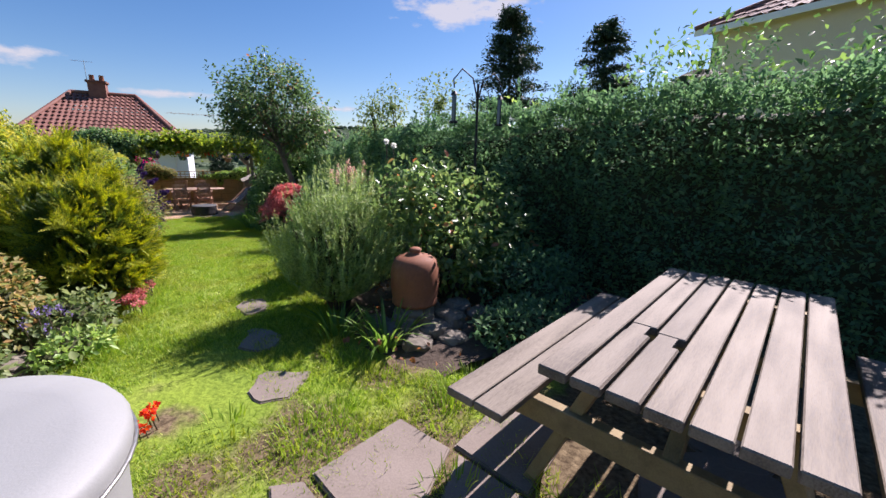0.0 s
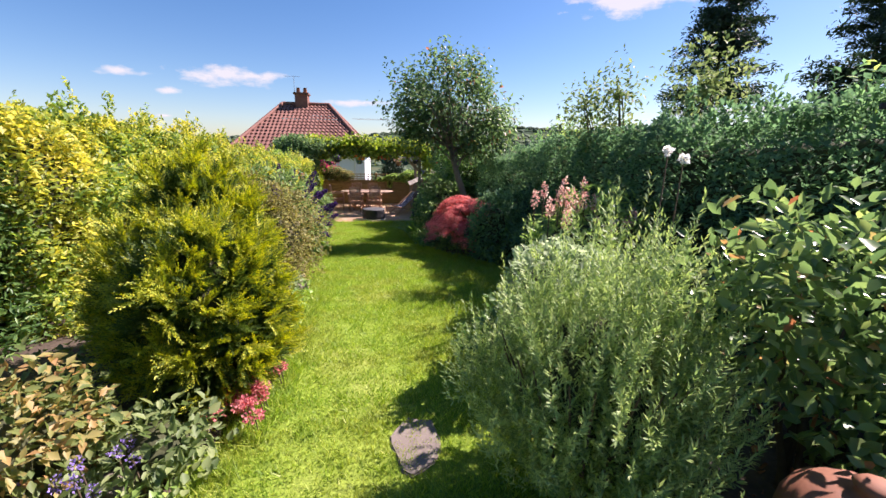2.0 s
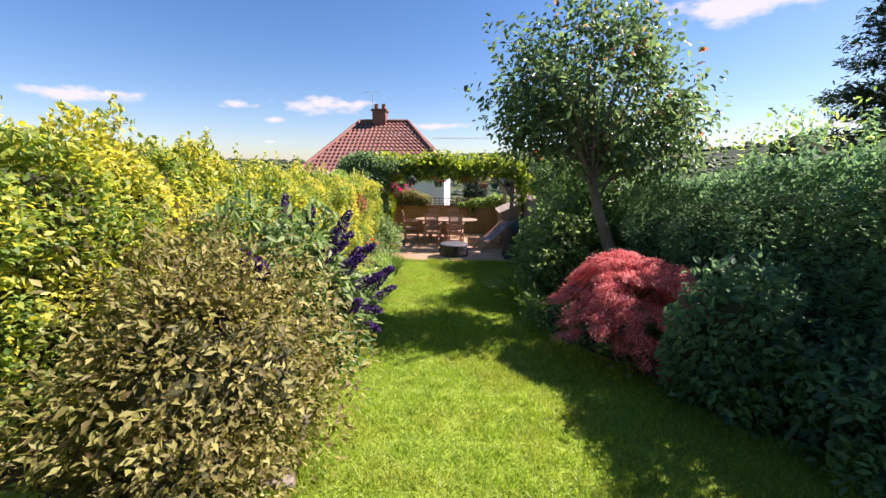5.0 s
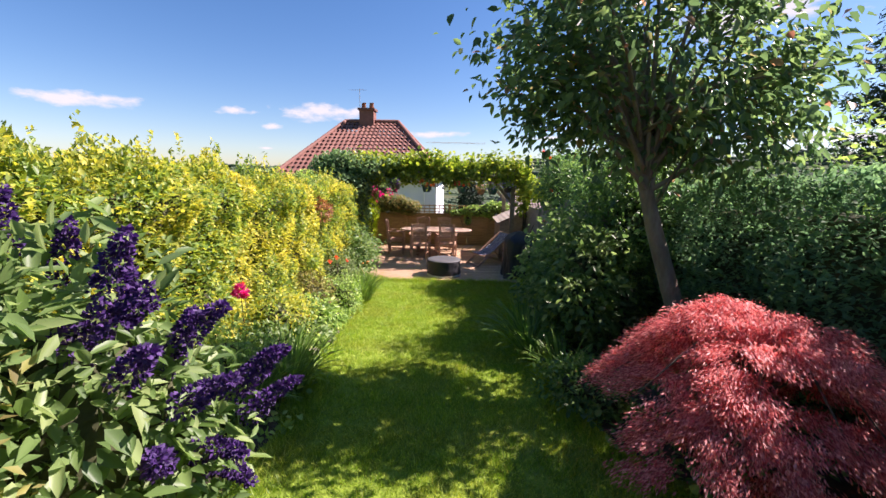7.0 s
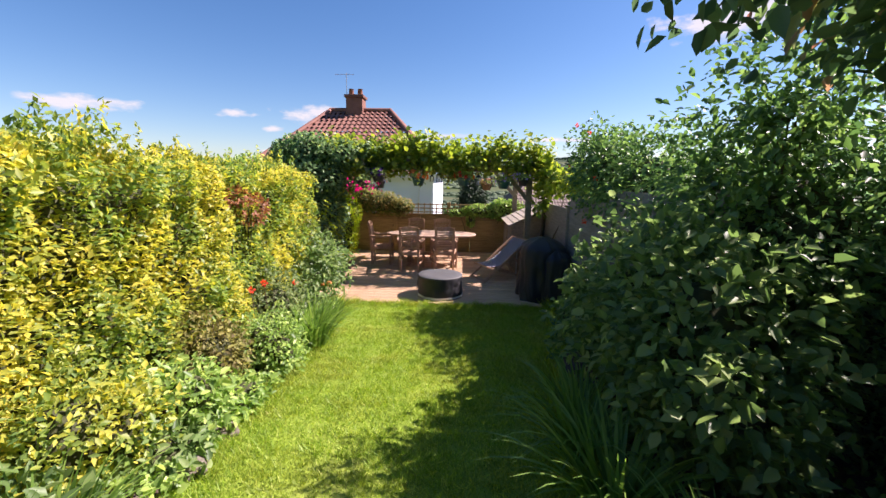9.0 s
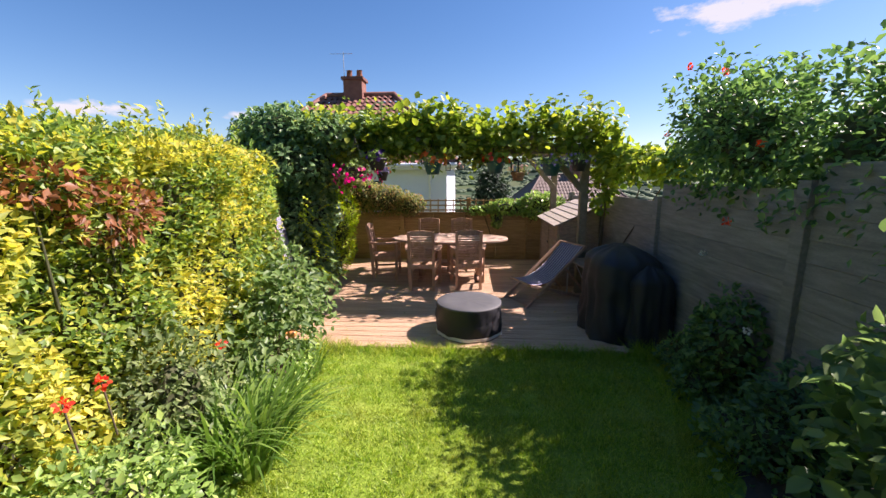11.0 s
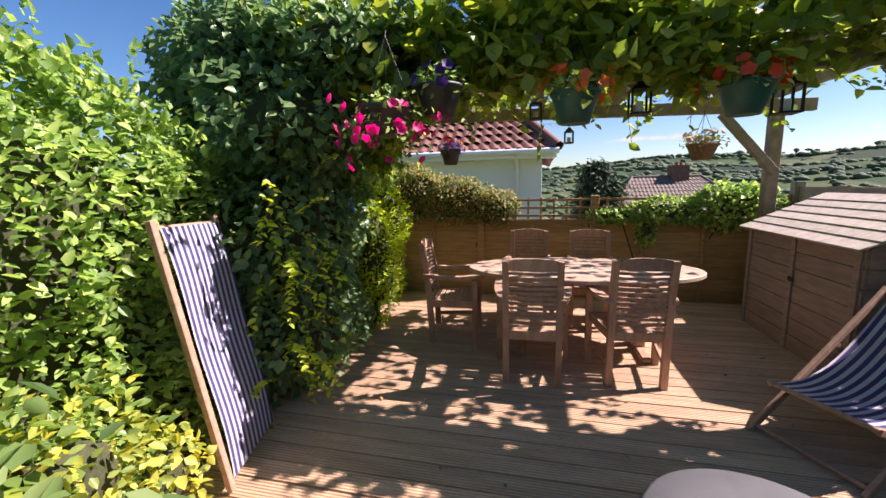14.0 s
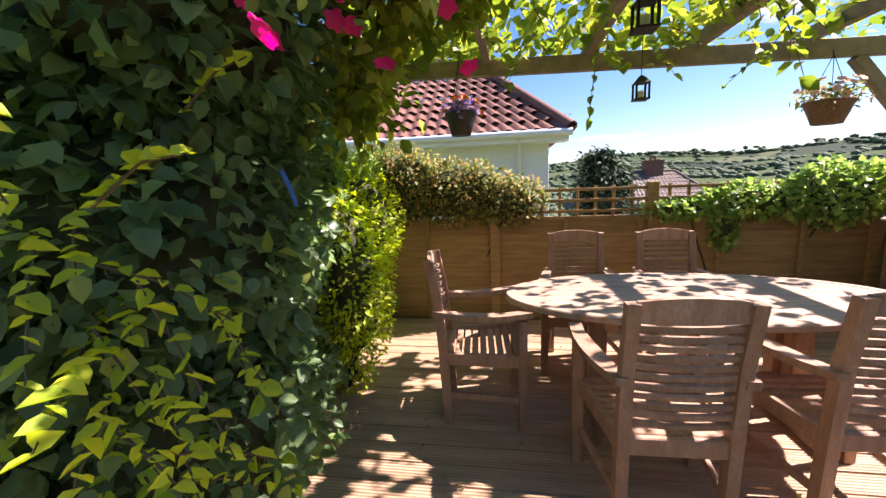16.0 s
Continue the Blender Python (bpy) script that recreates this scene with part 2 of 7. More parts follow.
G = lambda a, b, c: (a, b, c)
MAT = {
    # Dark filler inside shrubs, inner shade put into its colour; also colours some stems.
    "dark": surface("shade_filler_and_stem", [(0.3, (0.030, 0.036, 0.018)), (0.7, (0.085, 0.088, 0.045))], 9, bump=0.5),
    "privet": foliage("golden_privet_leaf", [(0.0, (0.108, 0.187, 0.0512)), (0.4, (0.184, 0.281, 0.0616)), (0.75, (0.324, 0.398, 0.0616)), (1.0, (0.594, 0.538, 0.0822))],
                      patch=[(0.0, (0.17, 0.24, 0.055)), (0.45, (0.47, 0.46, 0.07)), (1.0, (0.72, 0.62, 0.115))], patch_scale=1.7),
    "hedge_dark": foliage("dark_hedge_leaf", [(0.0, (0.085, 0.155, 0.078)), (0.6, (0.14, 0.25, 0.115)), (1.0, (0.22, 0.36, 0.15))], 0.75, 0.36),
    "hedge_mix": foliage("hedge_leaf", [(0.0, (0.0567, 0.121, 0.0409)), (0.6, (0.127, 0.23, 0.0613)), (1.0, (0.242, 0.365, 0.102))], 0.42, 0.3),
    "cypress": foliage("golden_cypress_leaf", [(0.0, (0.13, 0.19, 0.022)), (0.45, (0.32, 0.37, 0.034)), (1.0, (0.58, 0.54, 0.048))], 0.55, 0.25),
    # Greener inner leaves, with the shade between sprays darkened into their colour.
    "cypress_in": foliage("cypress_inner_leaf_shaded", [(0.0, (0.045, 0.085, 0.016)), (1.0, (0.13, 0.19, 0.03))], 0.55, 0.2),
    "rosemary": foliage("rosemary_needle", [(0.0, (0.165, 0.25, 0.085)), (0.5, (0.28, 0.385, 0.115)), (1.0, (0.44, 0.53, 0.165))], 0.5, 0.25),
    "rose": foliage("rose_leaf", [(0.0, (0.095, 0.165, 0.06)), (0.7, (0.20, 0.29, 0.095)), (0.94, (0.32, 0.40, 0.13)), (1.0, (0.40, 0.15, 0.08))], 0.3, 0.36),
    "buddleia": foliage("grey_green_leaf", [(0.0, (0.10, 0.15, 0.05)), (0.6, (0.19, 0.25, 0.09)), (1.0, (0.30, 0.35, 0.14))], 0.55, 0.3),
    "brown_bush": foliage("brownish_leaf", [(0.0, (0.10, 0.075, 0.025)), (0.45, (0.19, 0.18, 0.05)), (0.8, (0.29, 0.29, 0.08)), (1.0, (0.42, 0.36, 0.12))], 0.6, 0.3),
    "maple": foliage("red_maple_leaf", [(0.0, (0.316, 0.0646, 0.0646)), (0.5, (0.604, 0.173, 0.159)), (1.0, (0.85, 0.416, 0.359))], 0.5, 0.35),
    "tree": foliage("tree_leaf", [(0.0, (0.055, 0.10, 0.045)), (0.6, (0.115, 0.185, 0.07)), (0.95, (0.20, 0.29, 0.10)), (1.0, (0.36, 0.16, 0.11))], 0.33, 0.42),
    "fir": foliage("fir_needle", [(0.0, (0.012, 0.03, 0.014)), (1.0, (0.04, 0.075, 0.03))], 0.6, 0.1),
    "vine": foliage("vine_leaf", [(0.0, (0.12, 0.19, 0.03)), (0.6, (0.23, 0.31, 0.045)), (1.0, (0.42, 0.44, 0.07))], 0.45, 0.4),
    "creeper": foliage("creeper_leaf", [(0.0, (0.095, 0.165, 0.07)), (0.6, (0.17, 0.275, 0.11)), (0.95, (0.25, 0.36, 0.15)), (1.0, (0.5, 0.58, 0.12))], 0.38, 0.36),
    "lime": foliage("lime_leaf", [(0.0, (0.275, 0.413, 0.0375)), (1.0, (0.625, 0.7, 0.0625))], 0.45, 0.4),
    "light_shrub": foliage("light_shrub_leaf", [(0.0, (0.125, 0.211, 0.0614)), (0.6, (0.269, 0.406, 0.098)), (1.0, (0.5, 0.616, 0.171))], 0.4, 0.35),
    "autumn": foliage("ivy_and_dry_leaf", [(0.0, (0.10, 0.15, 0.04)), (0.5, (0.22, 0.26, 0.08)), (0.8, (0.42, 0.33, 0.12)), (1.0, (0.5, 0.28, 0.12))], 0.5, 0.35),
    "copper": foliage("copper_leaf", [(0.0, (0.14, 0.06, 0.03)), (1.0, (0.36, 0.16, 0.07))], 0.5, 0.3),
    "strap": foliage("strap_leaf", [(0.0, (0.08, 0.16, 0.0338)), (0.6, (0.17, 0.29, 0.054)), (1.0, (0.3, 0.42, 0.0945))], 0.4, 0.35),
    "apple": foliage("apple_leaf", [(0.0, (0.08, 0.14, 0.045)), (0.6, (0.16, 0.25, 0.075)), (1.0, (0.29, 0.37, 0.14))], 0.45, 0.35),
    "grass": foliage("grass_blade", patch=[(0.0, (0.14, 0.20, 0.03)), (0.6, (0.29, 0.36, 0.045)), (1.0, (0.44, 0.46, 0.095))], patch_scale=2.2, rough=0.5, glow=0.35, stops=[(0.0, (0.127, 0.225, 0.026)), (0.6, (0.25, 0.375, 0.04)), (1.0, (0.43, 0.49, 0.085))]),
    "teak": surface("weathered_teak", [(0.25, (0.243, 0.134, 0.0817)), (0.55, (0.414, 0.25, 0.163)), (0.8, (0.559, 0.384, 0.289))], 5, (0.5, 0.8), 0.25, 40, (6, 6, 1.2), per_object=0.15, dist=0.003),
    "table_wood": surface("weathered_tabletop", [(0.25, (0.277, 0.162, 0.104)), (0.55, (0.441, 0.304, 0.218)), (0.8, (0.595, 0.456, 0.361))], 5, (0.45, 0.75), 0.25, 40, (1.2, 9, 6), per_object=0.1, dist=0.003),
    "picnic": surface("bleached_picnic_plank", [(0.3, (0.04, 0.031, 0.023)), (0.45, (0.13, 0.105, 0.075)), (0.56, (0.205, 0.17, 0.125)), (0.72, (0.27, 0.23, 0.175))], 1.8, (0.55, 0.85), 0.5, 30, (1.2, 8, 6), per_object=0.16, dist=0.004, detail=8.0),
    "picnic_leg": surface("treated_pine", [(0.25, (0.16, 0.112, 0.048)), (0.6, (0.288, 0.216, 0.096)), (0.85, (0.368, 0.288, 0.144))], 4, (0.6, 0.85), 0.3, 40, (1.5, 5, 5), dist=0.003),
    "deck": surface("decking_board", [(0.2, (0.27, 0.165, 0.095)), (0.5, (0.49, 0.325, 0.20)), (0.8, (0.68, 0.49, 0.33))], 3, (0.55, 0.85), 0.3, 45, (0.8, 7, 7), per_object=0.13, dist=0.003),
    "fence": surface("brown_fence_board", [(0.2, (0.14, 0.085, 0.036)), (0.5, (0.28, 0.18, 0.072)), (0.8, (0.45, 0.30, 0.13))], 4, (0.6, 0.9), 0.4, 50, (1, 8, 8), per_object=0.12, dist=0.004),
    "fence_grey": surface("grey_fence_board", [(0.2, (0.117, 0.0975, 0.078)), (0.5, (0.221, 0.195, 0.163)), (0.8, (0.364, 0.325, 0.273))], 4, (0.6, 0.9), 0.4, 50, (8, 1, 8), per_object=0.12, dist=0.004),
    "post": surface("pergola_timber", [(0.2, (0.117, 0.091, 0.0585)), (0.5, (0.221, 0.176, 0.117)), (0.8, (0.351, 0.286, 0.208))], 4, (0.6, 0.9), 0.4, 40, (3, 3, 3), dist=0.004),
    "shed": surface("shed_board", [(0.2, (0.144, 0.106, 0.075)), (0.5, (0.276, 0.206, 0.15)), (0.8, (0.433, 0.338, 0.25))], 4, (0.6, 0.9), 0.4, 40, (3, 1, 8), per_object=0.1, dist=0.004),
    "shingle": surface("pale_roof_slat", [(0.2, (0.20, 0.16, 0.12)), (0.5, (0.40, 0.34, 0.28)), (0.8, (0.56, 0.5, 0.43))], 5, (0.6, 0.9), 0.4, 40, (3, 3, 3), per_object=0.12, dist=0.004),
    "bark": surface("grey_bark", [(0.2, (0.07, 0.05, 0.035)), (0.5, (0.16, 0.125, 0.09)), (0.8, (0.26, 0.22, 0.17))], 9, (0.7, 0.95), 0.8, 45, (1, 1, 0.3), dist=0.01),
    "twig": surface("twig_bark", [(0.2, (0.05, 0.035, 0.02)), (0.8, (0.14, 0.10, 0.06))], 20, (0.6, 0.9), 0.4),
    "terracotta": surface("terracotta", [(0.2, (0.15, 0.05, 0.024)), (0.55, (0.24, 0.09, 0.042)), (0.85, (0.31, 0.155, 0.095))], 5, (0.6, 0.9), 0.3, 50, dist=0.004),
    "stone": surface("garden_stone", [(0.2, (0.0715, 0.0605, 0.044)), (0.5, (0.154, 0.132, 0.099)), (0.8, (0.242, 0.209, 0.16))], 5, (0.7, 0.95), 0.6, 40, per_object=0.15, dist=0.01),
    "slab": surface("concrete_slab", [(0.2, (0.116, 0.09, 0.07)), (0.5, (0.189, 0.155, 0.125)), (0.8, (0.252, 0.21, 0.175))], 3, (0.75, 0.95), 0.5, 90, per_object=0.12, dist=0.006),
    "soil": surface("bed_soil", [(0.25, (0.035, 0.024, 0.015)), (0.6, (0.085, 0.06, 0.04)), (0.85, (0.16, 0.12, 0.08))], 7, (0.85, 1.0), 0.9, 40, dist=0.02),
    "cover_black": surface("black_cover_fabric", [(0.25, (0.012, 0.012, 0.014)), (0.8, (0.03, 0.03, 0.034))], 4, (0.45, 0.7), 0.3, 200, dist=0.003),
    "cover_grey": surface("grey_cover_top", [(0.25, (0.065, 0.066, 0.068)), (0.8, (0.105, 0.105, 0.106))], 4, (0.5, 0.75), 0.25, 150, dist=0.003),
    "strip": surface("reflective_strip", [(0.2, (0.5, 0.5, 0.48)), (0.8, (0.7, 0.7, 0.68))], 9, (0.4, 0.6), 0.1),
    "bin": surface("off_white_woven_bag", [(0.2, (0.238, 0.247, 0.234)), (0.8, (0.304, 0.312, 0.3))], 3, (0.5, 0.75), 0.3, 160, dist=0.004),
    "metal": surface("dull_steel", [(0.2, (0.35, 0.34, 0.32)), (0.8, (0.6, 0.59, 0.56))], 8, (0.3, 0.5), 0.1, metallic=0.9),
    "iron": surface("black_iron", [(0.2, (0.012, 0.012, 0.012)), (0.8, (0.04, 0.038, 0.035))], 9, (0.4, 0.7), 0.2, metallic=0.5),
    "render": surface("white_render", [(0.2, (0.66, 0.69, 0.74)), (0.8, (0.78, 0.80, 0.84))], 0.9, (0.8, 0.95), 0.2, 30, dist=0.004),
    "cream": surface("cream_render", [(0.2, (0.55, 0.48, 0.36)), (0.8, (0.66, 0.59, 0.46))], 0.9, (0.8, 0.95), 0.2, 30, dist=0.004),
    "tile_brown": surface("weathered_brown_tile", [(0.2, (0.09, 0.062, 0.048)), (0.8, (0.19, 0.14, 0.11))], 1.6, (0.6, 0.9), 0.3, 20, dist=0.004),
    "tile": surface("clay_pantile", [(0.2, (0.10, 0.042, 0.03)), (0.5, (0.19, 0.08, 0.056)), (0.8, (0.29, 0.14, 0.10))], 1.6, (0.6, 0.9), 0.3, 20, per_object=0.12, dist=0.004),
    "brick": surface("chimney_brick", [(0.2, (0.10, 0.045, 0.033)), (0.5, (0.17, 0.072, 0.05)), (0.8, (0.25, 0.13, 0.09))], 5, (0.7, 0.95), 0.4, 40, per_object=0.2),
    "mortar": surface("mortar", [(0.2, (0.25, 0.22, 0.19)), (0.8, (0.4, 0.37, 0.33))], 8, (0.8, 1.0), 0.3),
    "white_trim": surface("white_trim", [(0.2, (0.7, 0.71, 0.74)), (0.8, (0.82, 0.82, 0.83))], 3, (0.4, 0.6), 0.1),
    "green_pot": surface("green_plastic", [(0.2, (0.012, 0.06, 0.05)), (0.8, (0.03, 0.12, 0.10))], 6, (0.35, 0.55), 0.15),
    "black_pot": surface("black_plastic", [(0.2, (0.012, 0.012, 0.013)), (0.8, (0.035, 0.033, 0.03))], 6, (0.4, 0.6), 0.15),
    "coir": surface("coir_liner", [(0.2, (0.10, 0.06, 0.035)), (0.8, (0.25, 0.16, 0.09))], 25, (0.85, 1.0), 0.7),
    "pink": foliage("magenta_petal", [(0.0, (0.62, 0.01, 0.13)), (1.0, (0.85, 0.07, 0.28))], 0.5, 0.35),
    "orange": foliage("orange_petal", [(0.0, (0.80, 0.10, 0.02)), (1.0, (0.95, 0.30, 0.08))], 0.5, 0.35),
    "red": foliage("red_petal", [(0.0, (0.65, 0.03, 0.02)), (1.0, (0.85, 0.14, 0.05))], 0.5, 0.35),
    "purple": foliage("purple_floret", [(0.0, (0.024, 0.009, 0.06)), (0.6, (0.054, 0.021, 0.12)), (1.0, (0.114, 0.054, 0.204))], 0.6, 0.2),
    "lilac": foliage("lilac_petal", [(0.0, (0.22, 0.15, 0.45)), (1.0, (0.45, 0.35, 0.7))], 0.6, 0.3),
    "sedum": foliage("sedum_flower", [(0.0, (0.42, 0.08, 0.10)), (1.0, (0.70, 0.28, 0.26))], 0.6, 0.25),
    "blush": foliage("pale_pink_petal", [(0.0, (0.55, 0.24, 0.22)), (0.6, (0.68, 0.45, 0.35)), (1.0, (0.8, 0.7, 0.55))], 0.6, 0.3),
    "white_petal": foliage("white_petal", [(0.0, (0.74, 0.72, 0.66)), (1.0, (0.85, 0.84, 0.8))], 0.6, 0.3),
    "fruit": surface("ripe_apple_skin", [(0.25, (0.55, 0.12, 0.04)), (0.8, (0.75, 0.38, 0.10))], 12, (0.3, 0.45), 0.05),
    "sage": foliage("sage_leaf", [(0.0, (0.17, 0.24, 0.12)), (0.6, (0.30, 0.37, 0.21)), (1.0, (0.46, 0.54, 0.30))], 0.7, 0.42),
    "magenta": foliage("magenta_pompom_petal", [(0.0, (0.55, 0.03, 0.16)), (1.0, (0.78, 0.14, 0.32))], 0.6, 0.3),
    "glass": material("window_glass", (0.05, 0.06, 0.07), 0.06, Specular_IOR_Level=0.8),
    "blue": material("blue_cord", (0.03, 0.12, 0.45), 0.5),
}


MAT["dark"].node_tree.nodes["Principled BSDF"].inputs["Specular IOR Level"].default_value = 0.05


def striped(name, a, b, width):
    """Woven canvas with stripes along the local x axis."""
    m = bpy.data.materials.new(name)
    m.use_nodes = True
    n, l = m.node_tree.nodes, m.node_tree.links
    tc = n.new("ShaderNodeTexCoord")
    sp = n.new("ShaderNodeSeparateXYZ")
    l.new(tc.outputs["UV"], sp.inputs[0])
    mu = n.new("ShaderNodeMath")
    mu.operation = 'MULTIPLY'
    mu.inputs[1].default_value = 1 / width
    l.new(sp.outputs[0], mu.inputs[0])
    fr = n.new("ShaderNodeMath")
    fr.operation = 'FRACT'
    l.new(mu.outputs[0], fr.inputs[0])
    r = ramp(n, [(0.0, a), (0.49, a), (0.53, b), (0.97, b)])
    l.new(fr.outputs[0], r.inputs[0])
    l.new(r.outputs[0], n["Principled BSDF"].inputs["Base Color"])
    n["Principled BSDF"].inputs["Roughness"].default_value = 0.85
    w = n.new("ShaderNodeTexNoise")
    w.inputs["Scale"].default_value = 300
    l.new(tc.outputs["UV"], w.inputs["Vector"])
    bp = n.new("ShaderNodeBump")
    bp.inputs["Strength"].default_value, bp.inputs["Distance"].default_value = 0.25, 0.002
    l.new(w.outputs[0], bp.inputs["Height"])
    l.new(bp.outputs[0], n["Principled BSDF"].inputs["Normal"])
    return m


MAT["canvas"] = striped("striped_canvas", (0.10, 0.085, 0.24), (0.72, 0.69, 0.76), 0.047)

# ---- ground ----
GY = [-40, 5.0, 7.5, 9.2, 11.8, 14.5, 17.02, 17.4]
GZ = [0.95, 0.93, 0.92, 0.74, 0.44, 0.17, 0.0, -0.14]


def gz(y):
    return float(np.interp(y, GY, GZ))


def hill(az):
    return np.interp(az, [-180, -90, -60, -27, -5, 13, 26, 50, 90, 180], [60, 25, 14, 17, 30, 58, 57, 66, 60, 60])


def terrain(x, y):
    near = np.interp(y, GY, GZ)
    r = np.hypot(x, y - 15)
    az = np.degrees(np.arctan2(x, y - 15))
    h = hill(az)
    rr = [0, 12, 40, 120, 320, 480]
    zz = [0, -1.0, -3.5, -11, -27, -24]
    far = np.where(r < 480, np.interp(r, rr, zz), -24 + (h + 24) * np.clip((r - 480) / 620, 0, 1) ** 1.4)
    far = far + np.where(r > 1100, (r - 1100) * -0.01, 0) + np.clip((r - 150) / 400, 0, 1) * 4 * np.sin(x * 0.011) * np.cos(y * 0.013 + 1)
    out = np.maximum(np.maximum(-5 - x, x - 7), np.maximum(-10 - y, y - 22.2))
    s = np.clip(out / 10, 0, 1)
    s = s * s * (3 - 2 * s)
    return near * (1 - s) + far * s


def ground_material():
    m = bpy.data.materials.new("lawn_and_fields")
    m.use_nodes = True
    n, l = m.node_tree.nodes, m.node_tree.links
    b = n["Principled BSDF"]
    tc = n.new("ShaderNodeTexCoord")
    big = n.new("ShaderNodeTexNoise")
    big.inputs["Scale"].default_value, big.inputs["Detail"].default_value = 1.3, 5
    fine = n.new("ShaderNodeTexNoise")
    fine.inputs["Scale"].default_value, fine.inputs["Detail"].default_value = 38, 5
    for q in (big, fine):
        l.new(tc.outputs["Object"], q.inputs["Vector"])
    r1 = ramp(n, [(0.3, (0.12, 0.19, 0.025)), (0.55, (0.21, 0.29, 0.035)), (0.75, (0.32, 0.33, 0.09))])
    r2 = ramp(n, [(0.3, (0.09, 0.14, 0.02)), (0.7, (0.28, 0.38, 0.05))])
    l.new(big.outputs[0], r1.inputs[0])
    l.new(fine.outputs[0], r2.inputs[0])
    mx = n.new("ShaderNodeMix")
    mx.data_type = 'RGBA'
    mx.inputs[0].default_value = 0.5
    l.new(r1.outputs[0], mx.inputs[6])
    l.new(r2.outputs[0], mx.inputs[7])
    # trodden earth near the paving
    sx = n.new("ShaderNodeSeparateXYZ")
    l.new(tc.outputs["Object"], sx.inputs[0])
    wy = n.new("ShaderNodeMapRange")
    wy.inputs["From Min"].default_value, wy.inputs["From Max"].default_value = 3.0, 5.2
    wy.inputs["To Min"].default_value, wy.inputs["To Max"].default_value = 0.3, -0.3
    l.new(sx.outputs[1], wy.inputs[0])
    wp = n.new("ShaderNodeTexNoise")
    wp.inputs["Scale"].default_value, wp.inputs["Detail"].default_value = 3.0, 6
    l.new(tc.outputs["Object"], wp.inputs["Vector"])
    wa = n.new("ShaderNodeMath")
    l.new(wy.outputs[0], wa.inputs[0])
    l.new(wp.outputs[0], wa.inputs[1])
    wr = ramp(n, [(0.48, (0, 0, 0)), (0.62, (1, 1, 1))])
    l.new(wa.outputs[0], wr.inputs[0])
    we = ramp(n, [(0.3, (0.07, 0.05, 0.03)), (0.7, (0.22, 0.17, 0.10))])
    l.new(fine.outputs[0], we.inputs[0])
    wm = n.new("ShaderNodeMix")
    wm.data_type = 'RGBA'
    l.new(wr.outputs[0], wm.inputs[0])
    l.new(mx.outputs[2], wm.inputs[6])
    l.new(we.outputs[0], wm.inputs[7])
    mx = wm
    vo = n.new("ShaderNodeTexVoronoi")
    vo.inputs["Scale"].default_value = 0.009
    l.new(tc.outputs["Object"], vo.inputs["Vector"])
    sp = n.new("ShaderNodeSeparateColor")
    l.new(vo.outputs["Color"], sp.inputs[0])
    r3 = ramp(n, [(0.0, (0.022, 0.036, 0.024)), (0.3, (0.04, 0.066, 0.032)), (0.6, (0.06, 0.09, 0.036)), (0.85, (0.095, 0.105, 0.055)), (1.0, (0.03, 0.046, 0.028))])
    l.new(sp.outputs[0], r3.inputs[0])
    ln = n.new("ShaderNodeVectorMath")
    ln.operation = 'LENGTH'
    l.new(tc.outputs["Object"], ln.inputs[0])
    mr = n.new("ShaderNodeMapRange")
    mr.inputs["From Min"].default_value, mr.inputs["From Max"].default_value = 21.9, 22.6
    l.new(ln.outputs["Value"], mr.inputs[0])
    m2 = n.new("ShaderNodeMix")
    m2.data_type = 'RGBA'
    l.new(mr.outputs[0], m2.inputs[0])
    l.new(mx.outputs[2], m2.inputs[6])
    l.new(r3.outputs[0], m2.inputs[7])
    l.new(m2.outputs[2], b.inputs["Base Color"])
    b.inputs["Roughness"].default_value = 0.95
    b.inputs["Specular IOR Level"].default_value = 0.08
    bp = n.new("ShaderNodeBump")
    bp.inputs["Strength"].default_value, bp.inputs["Distance"].default_value = 0.6, 0.02
    l.new(fine.outputs[0], bp.inputs["Height"])
    l.new(bp.outputs[0], b.inputs["Normal"])
    return m


def axis(lo, hi, step, far):
    a = list(np.arange(lo, hi + 1e-6, step))
    d, q = step, hi
    up = []
    while q < far:
        d *= 1.22
        q += d
        up.append(q)
    d, q = step, lo
    dn = []
    while q > -far:
        d *= 1.22
        q -= d
        dn.append(q)
    return np.array(dn[::-1] + a + up)


gx, gy = axis(-5, 7, 0.5, 3500), axis(-4, 24, 0.5, 3500)
X, Y = np.meshgrid(gx, gy)
V = np.stack([X.ravel(), Y.ravel(), terrain(X, Y).ravel()], 1)
I = np.arange(len(gx) * len(gy)).reshape(len(gy), len(gx))
F = np.stack([I[:-1, :-1], I[:-1, 1:], I[1:, 1:], I[1:, :-1]], -1).reshape(-1, 4)
tagged(tri_mesh("ground", V, F, ground_material(), smooth=True), "mown garden lawn running down to valley fields", "ground", kind="structure")

# lawn edges: x of the left and right edge along y
LE = ([2.0, 4.5, 6.2, 8.0, 9.1, 11.2, 13.0, 14.0, 16.0, 17.0], [0.1, 0.35, 0.62, 0.5, 0.1, 0.1, -0.3, -0.35, -0.5, -0.8])
RE = ([2.0, 3.6, 4.4, 6.0, 7.4, 9.0, 10.2, 11.5, 13.2, 15.0, 16.2, 17.0], [2.3, 2.5, 1.9, 2.0, 2.95, 3.05, 2.5, 2.0, 2.0, 2.1, 2.6, 2.6])


